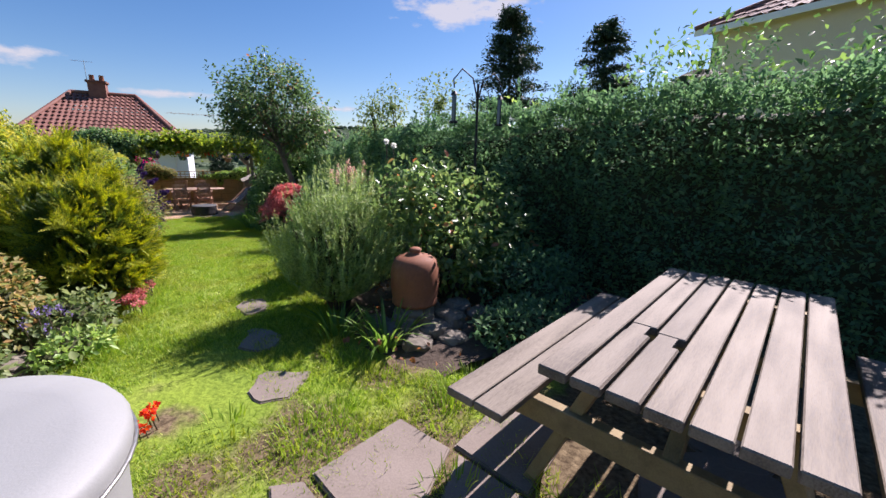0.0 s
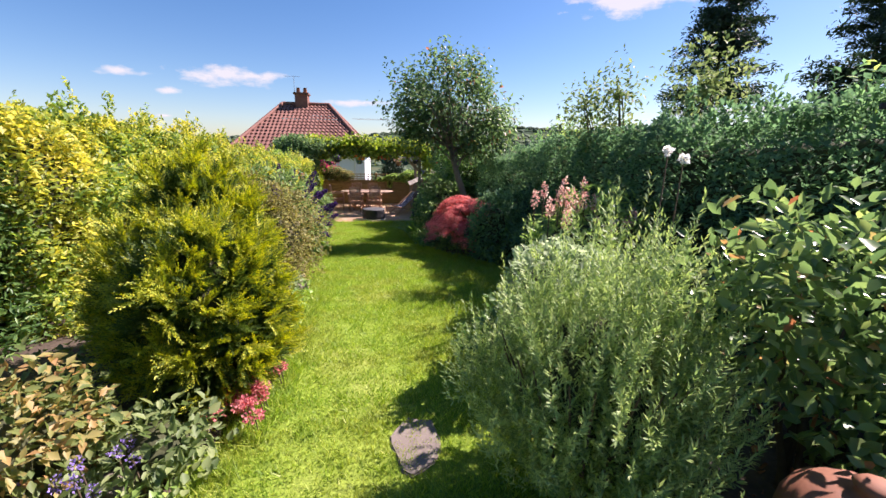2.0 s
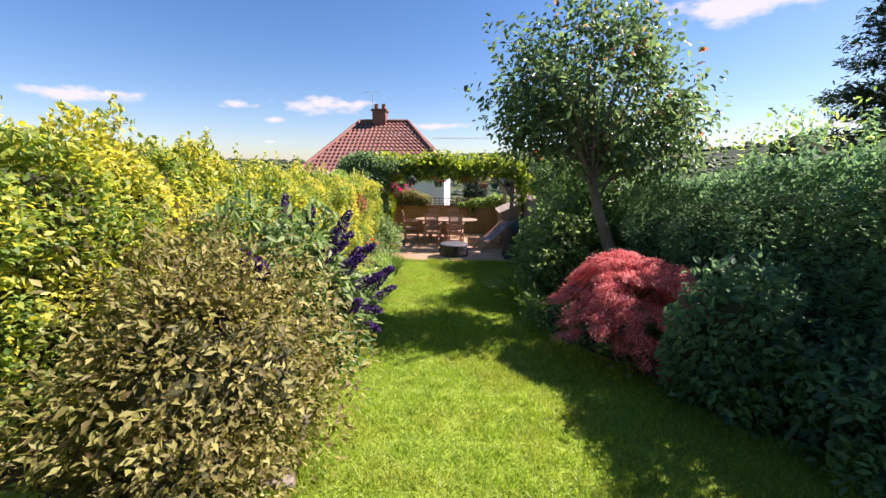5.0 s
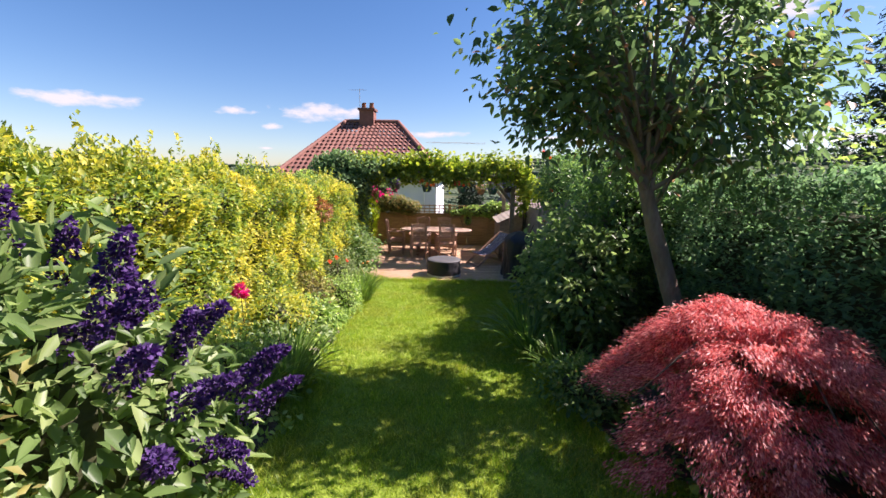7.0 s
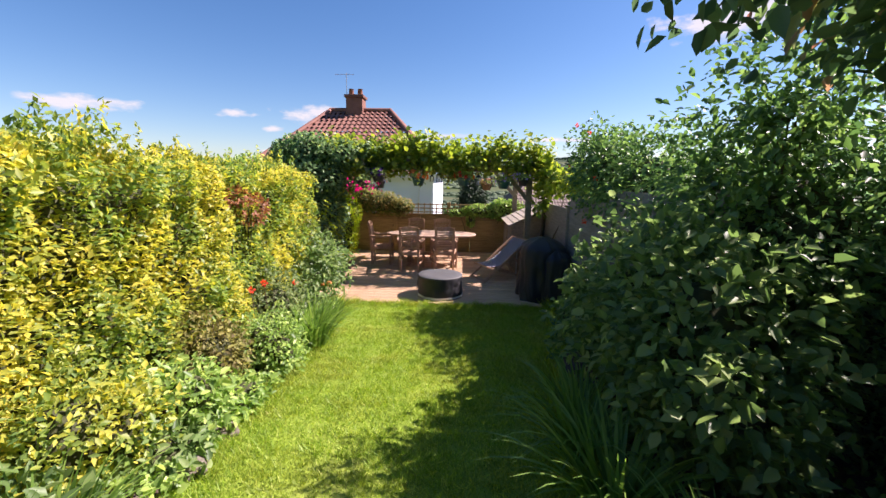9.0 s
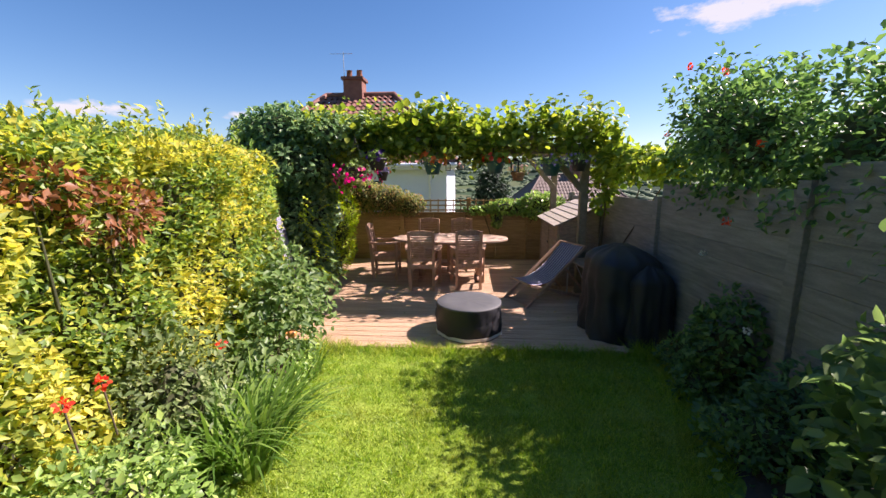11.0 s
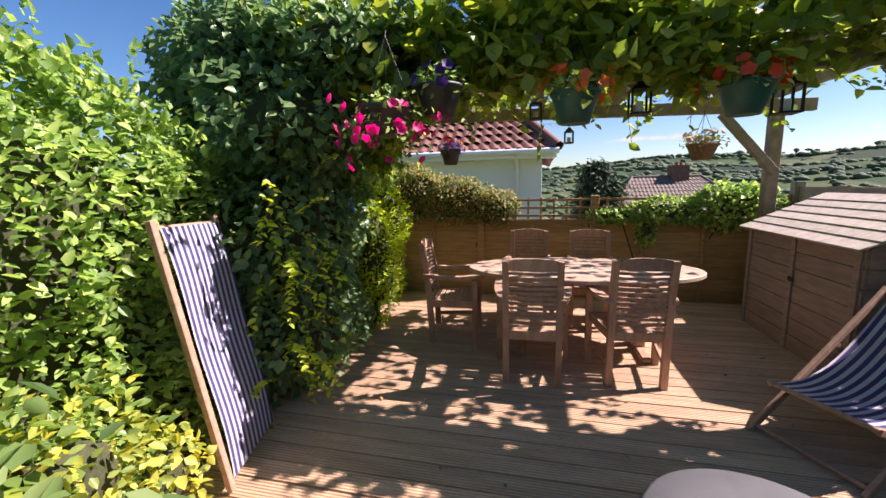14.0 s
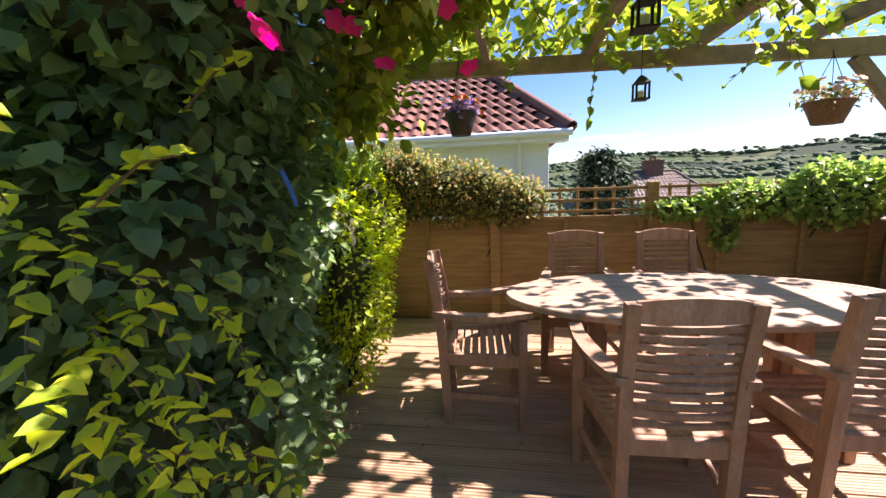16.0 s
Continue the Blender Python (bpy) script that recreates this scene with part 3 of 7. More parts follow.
def lawn_blades(count):
    y = rng.uniform(2.3, 17.05, count * 2)
    x = rng.uniform(-0.9, 3.2, count * 2)
    keep = (x > np.interp(y, *LE) - 0.12 + 0.08 * np.sin(y * 7)) & (x < np.interp(y, *RE) + 0.12 + 0.08 * np.sin(y * 5))
    bare = wave(np.stack([x, y, y * 0], 1), 0.7, 4.0)
    keep &= ~((y < 4.9) & (bare > rng.uniform(-0.5, 0.5, len(y))))
    x, y = x[keep][:count], y[keep][:count]
    z = np.interp(y, GY, GZ) - 0.004
    p = np.stack([x, y, z], 1)
    h = rng.uniform(0.014, 0.042, len(x)) * (1 + 0.3 * wave(p, 0.5, 2.0) + 0.45 * wave(p, 0.16, 6.0))
    edge = np.minimum(x - np.interp(y, *LE), np.interp(y, *RE) - x)
    h *= np.where((edge < 0.12), 1.8, 1.0) * np.where(y > 16.8, 2.2, 1.0)
    a = rng.uniform(0, 2 * math.pi, len(x))
    lean = rng.normal(0, 0.6, (len(x), 2)) * h[:, None]
    w = rng.uniform(0.002, 0.005, len(x))
    s = np.stack([np.cos(a) * w, np.sin(a) * w, a * 0], 1)
    tip = p + np.stack([lean[:, 0], lean[:, 1], h], 1)
    v = np.stack([p - s, p + s, tip], 1).reshape(-1, 3)
    return v, np.arange(len(v)).reshape(-1, 3)


v, f = lawn_blades(380000)
tagged(tri_mesh("lawn_grass", v, f, MAT["grass"]), "short green mown grass blades on the lawn", "grass", kind="stuff")


def strip_bed(name, label, inner, outer, y0, y1, mat, rise=0.05):
    """A planted bed between x = inner(y) and x = outer(y), mounded."""
    ys, us = np.arange(y0, y1 + 0.01, 0.15), np.linspace(0, 1, 12)
    v = []
    for y in ys:
        for u in us:
            x = inner(y) + (outer(y) - inner(y)) * u
            z = gz(y) + rise * min(1, u * 6) + (0.03 * noise.noise(Vector((x * 4, y * 4, 1))) if u > 0.05 else -0.03)
            v.append((x, y, z))
    I = np.arange(len(v)).reshape(len(ys), len(us))
    F = np.stack([I[:-1, :-1], I[:-1, 1:], I[1:, 1:], I[1:, :-1]], -1).reshape(-1, 4)
    return tagged(tri_mesh(name, np.array(v), F, mat, smooth=True), label, "flower bed", kind="structure")


strip_bed("flower_bed_1", "dark soil bed along the golden hedge", lambda y: np.interp(y, *LE), lambda y: -2.4, 1.0, 17.0, MAT["soil"])
strip_bed("flower_bed_2", "dark soil bed along the shaded hedge", lambda y: np.interp(y, *RE), lambda y: 5.6, 3.9, 17.0, MAT["soil"])

# ---- hedges ----
def hedge(name, label, face, back, top, y0, y1, leaf_mat, count, size, side, lump=0.1, shoots=0, back_share=0.1, ratio=0.5, fine=False):
    """A clipped hedge along y with its face at x = face(y), looking to side (+1 or -1)."""
    ob = thing(name, label, "hedge", (face((y0 + y1) / 2), (y0 + y1) / 2, gz((y0 + y1) / 2)))
    o = np.array(ob.location)
    nf = int(count * 0.62)
    y = rng.uniform(y0, y1, nf)
    base, tp = np.interp(y, GY, GZ), np.array([top(q) for q in y])
    u = rng.uniform(0, 1, nf)
    z = base + 0.03 + (tp - base) * u
    fx = np.array([face(q) for q in y])
    p = np.stack([fx, y, z], 1)
    bulge = lump * wave(p, 0.7, 1.3) + lump * 0.6 * wave(p, 0.25, 2.7) - 0.12 * np.maximum(0, u - 0.85) / 0.15
    p[:, 0] += side * (bulge - np.abs(rng.normal(0, 0.11, nf)))
    n = np.tile(np.array([[side * 1.0, 0, 0.35]]), (nf, 1))
    nt = int(count * (0.38 - back_share))
    y = rng.uniform(y0, y1, nt)
    u = rng.uniform(0, 1, nt)
    q = np.stack([np.array([face(a) for a in y]) * (1 - u) + np.array([back(a) for a in y]) * u, y, np.array([top(a) for a in y])], 1)
    q[:, 2] += lump * wave(q, 0.6, 5.1) + lump * 0.7 * wave(q, 0.2, 1.7) - rng.uniform(0, 0.12, nt)
    m = np.tile(np.array([[0.0, 0, 1.0]]), (nt, 1))
    nb = int(count * back_share)
    y = rng.uniform(y0, y1, nb)
    base, tp = np.interp(y, GY, GZ), np.array([top(a) for a in y])
    b = np.stack([np.array([back(a) for a in y]), y, base + (tp - base) * rng.uniform(0, 1, nb)], 1)
    k = np.tile(np.array([[-side * 1.0, 0, 0.3]]), (nb, 1))
    ne = int(count * 0.05)
    ye = np.where(rng.uniform(0, 1, ne) < 0.5, y0, y1)
    u = rng.uniform(0, 1, ne)
    e = np.stack([np.array([face(a) for a in ye]) * (1 - u) + np.array([back(a) for a in ye]) * u, ye + rng.normal(0, 0.05, ne),
                  np.interp(ye, GY, GZ) + (np.array([top(a) for a in ye]) - np.interp(ye, GY, GZ)) * rng.uniform(0, 1, ne)], 1)
    en = np.stack([ye * 0, np.sign(ye - (y0 + y1) / 2), ye * 0 + 0.3], 1)
    P, N = [p, q, b, e], [n, m, k, en]
    for _ in range(shoots):
        a = rng.uniform(y0, y1)
        x = face(a) * 0.6 + back(a) * 0.4 + rng.uniform(-0.25, 0.25)
        h = rng.uniform(0.1, 0.38)
        c = int(h * 90)
        s = np.stack([x + rng.normal(0, 0.012, c), a + rng.normal(0, 0.012, c), top(a) + np.linspace(-0.05, h, c)], 1)
        s[:, 0] += np.linspace(0, rng.normal(0, 0.06), c)
        P.append(s)
        N.append(np.tile(np.array([[rng.normal(0, .4), rng.normal(0, .4), 0.8]]), (c, 1)))
    P, N = np.concatenate(P) - o, np.concatenate(N)
    tagged(leaves("foliage", P, N, size, leaf_mat, ob, ratio=ratio, droop=0.15, spread=0.75, fine=fine), kind="stuff")
    # Solid dark filler behind the leaves, in place of twigs and the shade there.
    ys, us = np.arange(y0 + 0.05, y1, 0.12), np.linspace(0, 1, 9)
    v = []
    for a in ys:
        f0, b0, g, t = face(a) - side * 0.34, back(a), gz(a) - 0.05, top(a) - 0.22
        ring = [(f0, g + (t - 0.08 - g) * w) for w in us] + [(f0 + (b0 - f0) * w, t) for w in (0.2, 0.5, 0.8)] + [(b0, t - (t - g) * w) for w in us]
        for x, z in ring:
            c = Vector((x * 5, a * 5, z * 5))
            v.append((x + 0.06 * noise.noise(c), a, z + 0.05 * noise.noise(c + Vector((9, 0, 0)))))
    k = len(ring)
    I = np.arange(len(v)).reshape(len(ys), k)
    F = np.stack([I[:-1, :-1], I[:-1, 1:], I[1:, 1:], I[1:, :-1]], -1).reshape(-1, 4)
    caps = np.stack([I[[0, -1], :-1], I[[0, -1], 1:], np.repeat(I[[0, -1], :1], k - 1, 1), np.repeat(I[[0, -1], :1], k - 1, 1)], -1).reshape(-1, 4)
    tri_mesh("dark_shade_filler", np.array(v) - o, F, MAT["dark"], ob)
    return ob


left_top = lambda y: float(np.interp(y, [2, 7.6, 9.2, 10.4, 11.1, 12.8, 14.2, 16.5], [2.72, 2.6, 2.52, 2.42, 2.28, 2.18, 2.03, 2.0]))
left_face = lambda y: float(np.interp(y, [2, 6, 9, 13, 16.5], [-1.15, -1.1, -1.05, -1.0, -0.95]))
hedge("hedge", "tall clipped golden privet hedge with yellow patches", left_face, lambda y: -2.2, left_top, 7.0, 16.6, MAT["privet"], 125000, 0.05, 1, 0.16, 70)
hedge("hedge", "dark green clipped conifer hedge beside golden privet", lambda y: -1.2, lambda y: -2.3, left_top, 1.0, 7.0, MAT["hedge_mix"], 42000, 0.06, 1, 0.1, 10, ratio=0.3)
right_face = lambda y: float(np.interp(y, [0.5, 2.5, 4.5, 7, 9, 12, 16], [5.3, 4.95, 4.3, 3.65, 3.5, 3.4, 3.3]))
right_top = lambda y: float(np.interp(y, [0.5, 2.5, 4.8, 6.7, 9.2, 11.7, 16], [2.9, 2.9, 2.85, 2.66, 2.55, 2.2, 2.0]))
hedge("hedge", "tall dark green hedge in shade with sunlit top", right_face, lambda y: right_face(y) + 0.9, right_top, 1.2, 14.3, MAT["hedge_dark"], 120000, 0.05, -1, 0.15, 95, 0.12)

hedge("hedge", "bright green bramble and hedge growth beside the deck", lambda y: -1.68, lambda y: -2.6, lambda y: float(np.interp(y, [16.6, 17.2, 17.7, 18.3, 21.6], [2.15, 2.08, 1.98, 1.75, 1.6])), 16.6, 21.6, MAT["light_shrub"], 36000, 0.052, 1, 0.16, 20, ratio=0.6, fine=True)

# ---- deck ----
DX0, DX1, DY0, DY1, DZ = -2.3, 2.75, 17.0, 21.5, 0.03
deck = thing("deck", "weathered brown grooved timber decking boards", "deck", (0, DY0, 0), kind="structure")
def board_mesh():
    prof = []
    w, h = 0.136, 0.028
    k = 7
    for i in range(k):
        a = -w / 2 + w * i / k
        prof += [(a + 0.003, 0), (a + w / k * 0.62, 0), (a + w / k * 0.7, -0.005), (a + w / k * 0.93, -0.005)]
    prof += [(w / 2, 0), (w / 2, -h), (-w / 2, -h)]
    bm = bmesh.new()
    a = [bm.verts.new((DX0, y, z)) for y, z in prof]
    b = [bm.verts.new((DX1, y, z)) for y, z in prof]
    n = len(prof)
    for i in range(n):
        bm.faces.new((a[i], b[i], b[(i + 1) % n], a[(i + 1) % n]))
    bm.faces.new(a[::-1])
    bm.faces.new(b)
    bmesh.ops.recalc_face_normals(bm, faces=bm.faces)
    m = bpy.data.meshes.new("board")
    bm.to_mesh(m)
    bm.free()
    return m


bmesh_board = board_mesh()
for i in range(32):
    ob = mesh_object("board", bmesh_board, MAT["deck"], deck)
    ob.location = (random.uniform(-0.004, 0.004), 0.07 + i * 0.141, DZ + random.uniform(-0.0015, 0.0015))
for x in (-2.0, -0.8, 0.4, 1.6, 2.6):
    box("joist", x - 0.025, x + 0.025, 0.02, 4.45, -0.14, 0.0, MAT["fence"], deck)

# ---- fences ----
fence = thing("garden_fence", "brown overlap panel fence topped with trellis", "fence", (0.6, 21.55, -0.12), kind="structure")
for i in range(8):
    z = 0.02 + i * 0.14
    bm = bmesh.new()
    for seg in range(3):
        x0 = -3.2 + seg * 2.0
        add_box(bm, x0, x0 + 1.98, -0.012, 0.012, z, z + 0.165, None, 0.004)
    bmesh.ops.rotate(bm, verts=bm.verts, cent=(0, 0, z), matrix=Matrix.Rotation(radians(-4), 3, 'X'))
    part("fence_board", bm, MAT["fence"], fence)
for i in range(10):
    box("batten", -3.2 + i * 0.66, -3.165 + i * 0.66, -0.045, -0.02, 0.02, 1.14, MAT["fence"], fence)
box("top_rail", -3.2, 2.8, -0.03, 0.03, 1.13, 1.165, MAT["fence"], fence)
for x in (-3.22, -1.2, 0.22, 2.0):
    box("fence_post", x - 0.045, x + 0.045, -0.05, 0.05, 0, 1.46, MAT["fence"], fence)
for z in (1.21, 1.31, 1.41):
    box("trellis_rail", -3.2, 2.8, -0.022, -0.002, z - 0.014, z + 0.014, MAT["fence"], fence, bevel=0.002)
for i in range(38):
    x = -3.15 + i * 0.16
    box("trellis_slat", x - 0.013, x + 0.013, 0.0, 0.018, 1.16, 1.44, MAT["fence"], fence, bevel=0.002)
side = thing("garden_fence", "grey weathered panel fence in deep shade", "fence", (2.95, 18, 0), kind="structure")
for k, top in enumerate((1.86, 1.7, 1.5, 1.4)):
    y0 = -4.2 + k * 1.95
    low = gz(18 + y0) - 0.02
    pitch = (top - low - 0.175) / 10
    for i in range(11):
        z = low + i * pitch
        box("fence_board", -0.012, 0.012, y0 + 0.05, y0 + 1.9, z, z + 0.175, MAT["fence_grey"], side, m=Matrix.Translation((0, 0, z)) @ Matrix.Rotation(radians(3), 4, 'Y') @ Matrix.Translation((0, 0, -z)))
    box("fence_post", -0.05, 0.05, y0 - 0.05, y0 + 0.05, low - 0.08, top + 0.06, MAT["fence_grey"], side)
box("fence_post", -0.05, 0.05, 3.5, 3.6, -0.2, 1.46, MAT["fence_grey"], side)

# ---- pergola ----
pergola = thing("pergola", "weathered timber pergola overgrown with grape vine", "pergola", (0.6, 20, DZ))
o = Vector(pergola.location)
def pb(name, a, b, w=0.09, h=0.12):
    beam(name, Vector(a) - o, Vector(b) - o, w, h, MAT["post"], pergola)


pb("beam", (-1.75, 19.1, 2.2), (2.75, 19.1, 2.17), 0.08, 0.14)
pb("beam", (-2.15, 21.05, 2.32), (2.75, 21.05, 2.2), 0.07, 0.12)
for x, back_x in ((-1.6, -2.05), (2.5, 2.5)):
    pb("post", (x, 19.1, DZ), (x, 19.1, 2.13), 0.11, 0.11)
    pb("post", (back_x, 21.2, DZ), (back_x, 21.2, 2.2), 0.11, 0.11)
pb("brace", (2.5, 19.1, 1.55), (2.0, 19.1, 2.12), 0.07, 0.08)
pb("brace", (2.5, 21.12, 1.55), (1.95, 21.06, 2.16), 0.07, 0.08)
for i in range(6):
    x = -1.45 + i * 0.78
    pb("rafter", (x, 18.78, 2.33), (x + 0.05, 21.4, 2.36), 0.06, 0.1)

# ---- garden furniture ----
def picnic_table():
    ob = thing("picnic_table", "bleached grey timber picnic table with attached bench", "picnic table", (2.98, 2.72, gz(2.7)), 18)
    top = 0.72
    w, n = 0.74, 7
    s = w / n
    for i in range(n):
        y = -w / 2 + s * i
        bm = bmesh.new()
        lo = -0.8 + random.uniform(-0.006, 0.006)
        # a worn gap eaten out of two of the planks
        if i in (4, 5):
            add_box(bm, lo, -0.36 + 0.04 * (i - 4), y + 0.005, y + s - 0.006, top - 0.035, top, None, 0.006)
            add_box(bm, -0.27 + 0.04 * (i - 4), 0.8, y + 0.005, y + s - 0.006, top - 0.035, top, None, 0.004)
            add_box(bm, -0.4, -0.22, y + 0.03, y + s - 0.012, top - 0.034, top - 0.003)
        else:
            add_box(bm, lo, 0.8, y + 0.005, y + s - 0.006, top - 0.035, top, None, 0.004)
        part("plank", bm, MAT["picnic"], ob)
    for sgn in (1, -1):
        for k in range(2):
            y = sgn * 0.62 + (k - 0.5) * 0.135
            box("bench_plank", -0.8, 0.8, y - 0.063, y + 0.063, 0.425, 0.46, MAT["picnic"], ob)
    for x in (-0.55, 0.55):
        beam("seat_beam", (x, -0.72, 0.375), (x, 0.72, 0.375), 0.05, 0.1, MAT["picnic_leg"], ob)
        beam("top_beam", (x, -0.36, 0.64), (x, 0.36, 0.64), 0.05, 0.09, MAT["picnic_leg"], ob)
        for sgn in (1, -1):
            beam("leg", (x + 0.052, sgn * 0.5, 0.0), (x + 0.052, sgn * 0.22, 0.68), 0.1, 0.05, MAT["picnic_leg"], ob)
    beam("brace", (-0.55, 0, 0.39), (-0.05, 0, 0.66), 0.05, 0.07, MAT["picnic_leg"], ob)
    beam("brace", (0.55, 0, 0.39), (0.05, 0, 0.66), 0.05, 0.07, MAT["picnic_leg"], ob)
    return ob


picnic_table()


def bag_bin():
    ob = thing("garden_waste_bag", "pale woven garden waste bag with round lid", "garden bag", (0.52, 3.22, gz(3.2)))
    bm = bmesh.new()
    n = 40
    rings = [(0.41, 0.0), (0.43, 0.2), (0.445, 0.42), (0.45, 0.55), (0.452, 0.575)]
    prev = None
    for r, z in rings:
        ring = []
        for k in range(n):
            a = 2 * math.pi * k / n
            q = r * (1 + 0.012 * math.sin(5 * a + z * 9) + 0.01 * noise.noise(Vector((math.cos(a) * 3, math.sin(a) * 3, z * 4))))
            ring.append(bm.verts.new((q * math.cos(a), q * math.sin(a), z)))
        if prev:
            for k in range(n):
                bm.faces.new((prev[k], prev[(k + 1) % n], ring[(k + 1) % n], ring[k]))
        prev = ring
    part("body", bm, MAT["bin"], ob, smooth=True)
    bm = bmesh.new()
    prev = None
    for r, z in [(0.455, 0.53), (0.468, 0.55), (0.47, 0.6), (0.455, 0.625), (0.35, 0.635), (0.2, 0.632), (0.02, 0.63)]:
        ring = []
        for k in range(n):
            a = 2 * math.pi * k / n
            d = 0.012 * noise.noise(Vector((math.cos(a) * r * 5, math.sin(a) * r * 5, 2))) if r < 0.45 else 0
            ring.append(bm.verts.new((r * math.cos(a), r * math.sin(a), z + d)))
        if prev:
            for k in range(n):
                bm.faces.new((prev[k], prev[(k + 1) % n], ring[(k + 1) % n], ring[k]))
        prev = ring
    bm.faces.new(prev)
    part("lid", bm, MAT["bin"], ob, smooth=True)
    tube("zip", [(0.473 * math.cos(a), 0.473 * math.sin(a), 0.555) for a in np.linspace(0, 2 * math.pi, 49)], 0.006, MAT["metal"], ob, sides=5)


bag_bin()


def armchair():
    ob = thing("garden_armchair", "weathered teak slatted garden armchair on the deck", "chair", (0, 0, 0), group="armchairs round the table")
    t = MAT["teak"]
    W, D, B = 0.26, 0.215, 0.186
    for s in (-1, 1):
        beam("front_leg", (s * W, D, 0), (s * W, D, 0.63), 0.045, 0.05, t, ob)
        pts = [(s * B, -D + 0.02, 0), (s * B, -D, 0.42), (s * B, -D - 0.02, 0.7), (s * B, -D - 0.065, 0.94)]
        bm = bmesh.new()
        prev = None
        for x, y, z in pts:
            ring = [bm.verts.new((x + a * 0.022, y + b * 0.025, z)) for a, b in ((-1, -1), (1, -1), (1, 1), (-1, 1))]
            if prev:
                for k in range(4):
                    bm.faces.new((prev[k], prev[(k + 1) % 4], ring[(k + 1) % 4], ring[k]))
            else:
                bm.faces.new(ring[::-1])
            prev = ring
        bm.faces.new(prev)
        part("back_leg", bm, t, ob)
        # curved arm, scooped towards the front
        bm = bmesh.new()
        prev = None
        for u in np.linspace(0, 1, 9):
            y = -D - 0.05 + u * (2 * D + 0.1)
            z = 0.655 - 0.02 * math.sin(u * math.pi) + 0.012 * u
            w = 0.022 + 0.016 * math.sin(min(1, u * 1.15) * math.pi * 0.85)
            ring = [bm.verts.new((s * (B + 0.02 + (W - B - 0.012) * min(1, u * 1.25)) + a * w, y, z + b * 0.015)) for a, b in ((-1, -1), (1, -1), (1, 1), (-1, 1))]
            if prev:
                for k in range(4):
                    bm.faces.new((prev[k], prev[(k + 1) % 4], ring[(k + 1) % 4], ring[k]))
            else:
                bm.faces.new(ring[::-1])
            prev = ring
        bm.faces.new(prev)
        part("arm", bm, t, ob)
        beam("side_rail", (s * B, -D, 0.385), (s * (W - 0.01), D, 0.395), 0.028, 0.07, t, ob)
        beam("stretcher", (s * B, -D + 0.01, 0.17), (s * (W - 0.01), D, 0.17), 0.024, 0.035, t, ob)
    beam("front_rail", (-W, D, 0.39), (W, D, 0.39), 0.028, 0.07, t, ob)
    beam("back_rail", (-B, -D, 0.39), (B, -D, 0.39), 0.028, 0.07, t, ob)
    for i in range(9):
        y = -D + 0.035 + i * 0.047
        hw = B + (W - B) * (i + 0.5) / 9
        z = 0.43 - 0.02 * math.sin((i + 0.5) / 9 * math.pi)
        box("seat_slat", -hw + 0.015, hw - 0.015, y - 0.018, y + 0.018, z - 0.016, z, t, ob, bevel=0.003)

    def back_slat(name, z, h):
        f = np.interp(z, [0.42, 0.7, 0.945], [0, -0.02, -0.065])
        bm = bmesh.new()
        prev = None
        for u in np.linspace(-1, 1, 9):
            x, y = u * (B - 0.015), -D + f - 0.02 * (1 - u * u)
            lift = 0.018 * (1 - u * u) if name == "top_rail" else 0
            ring = [bm.verts.new((x, y + a * 0.009, z + b * h / 2 + (lift if b > 0 else 0))) for a, b in ((-1, -1), (1, -1), (1, 1), (-1, 1))]
            if prev:
                for k in range(4):
                    bm.faces.new((prev[k], prev[(k + 1) % 4], ring[(k + 1) % 4], ring[k]))
            else:
                bm.faces.new(ring[::-1])
            prev = ring
        bm.faces.new(prev)
        part(name, bm, t, ob)
    for i in range(11):
        back_slat("back_slat", 0.485 + i * 0.0368, 0.0195)
    back_slat("top_rail", 0.91, 0.07)
    return ob


chair = armchair()
CH = [((0.095, 19.285), 1), ((0.815, 19.385), 3), ((-0.645, 19.95), -86), ((0.03, 20.58), 178), ((0.7, 20.58), 183)]
chair.matrix_basis = pose(CH[0][0][0], CH[0][0][1], DZ, 0, 0, CH[0][1])
for (x, y), rz in CH[1:]:
    copy_thing(chair, pose(x, y, DZ, 0, 0, rz))


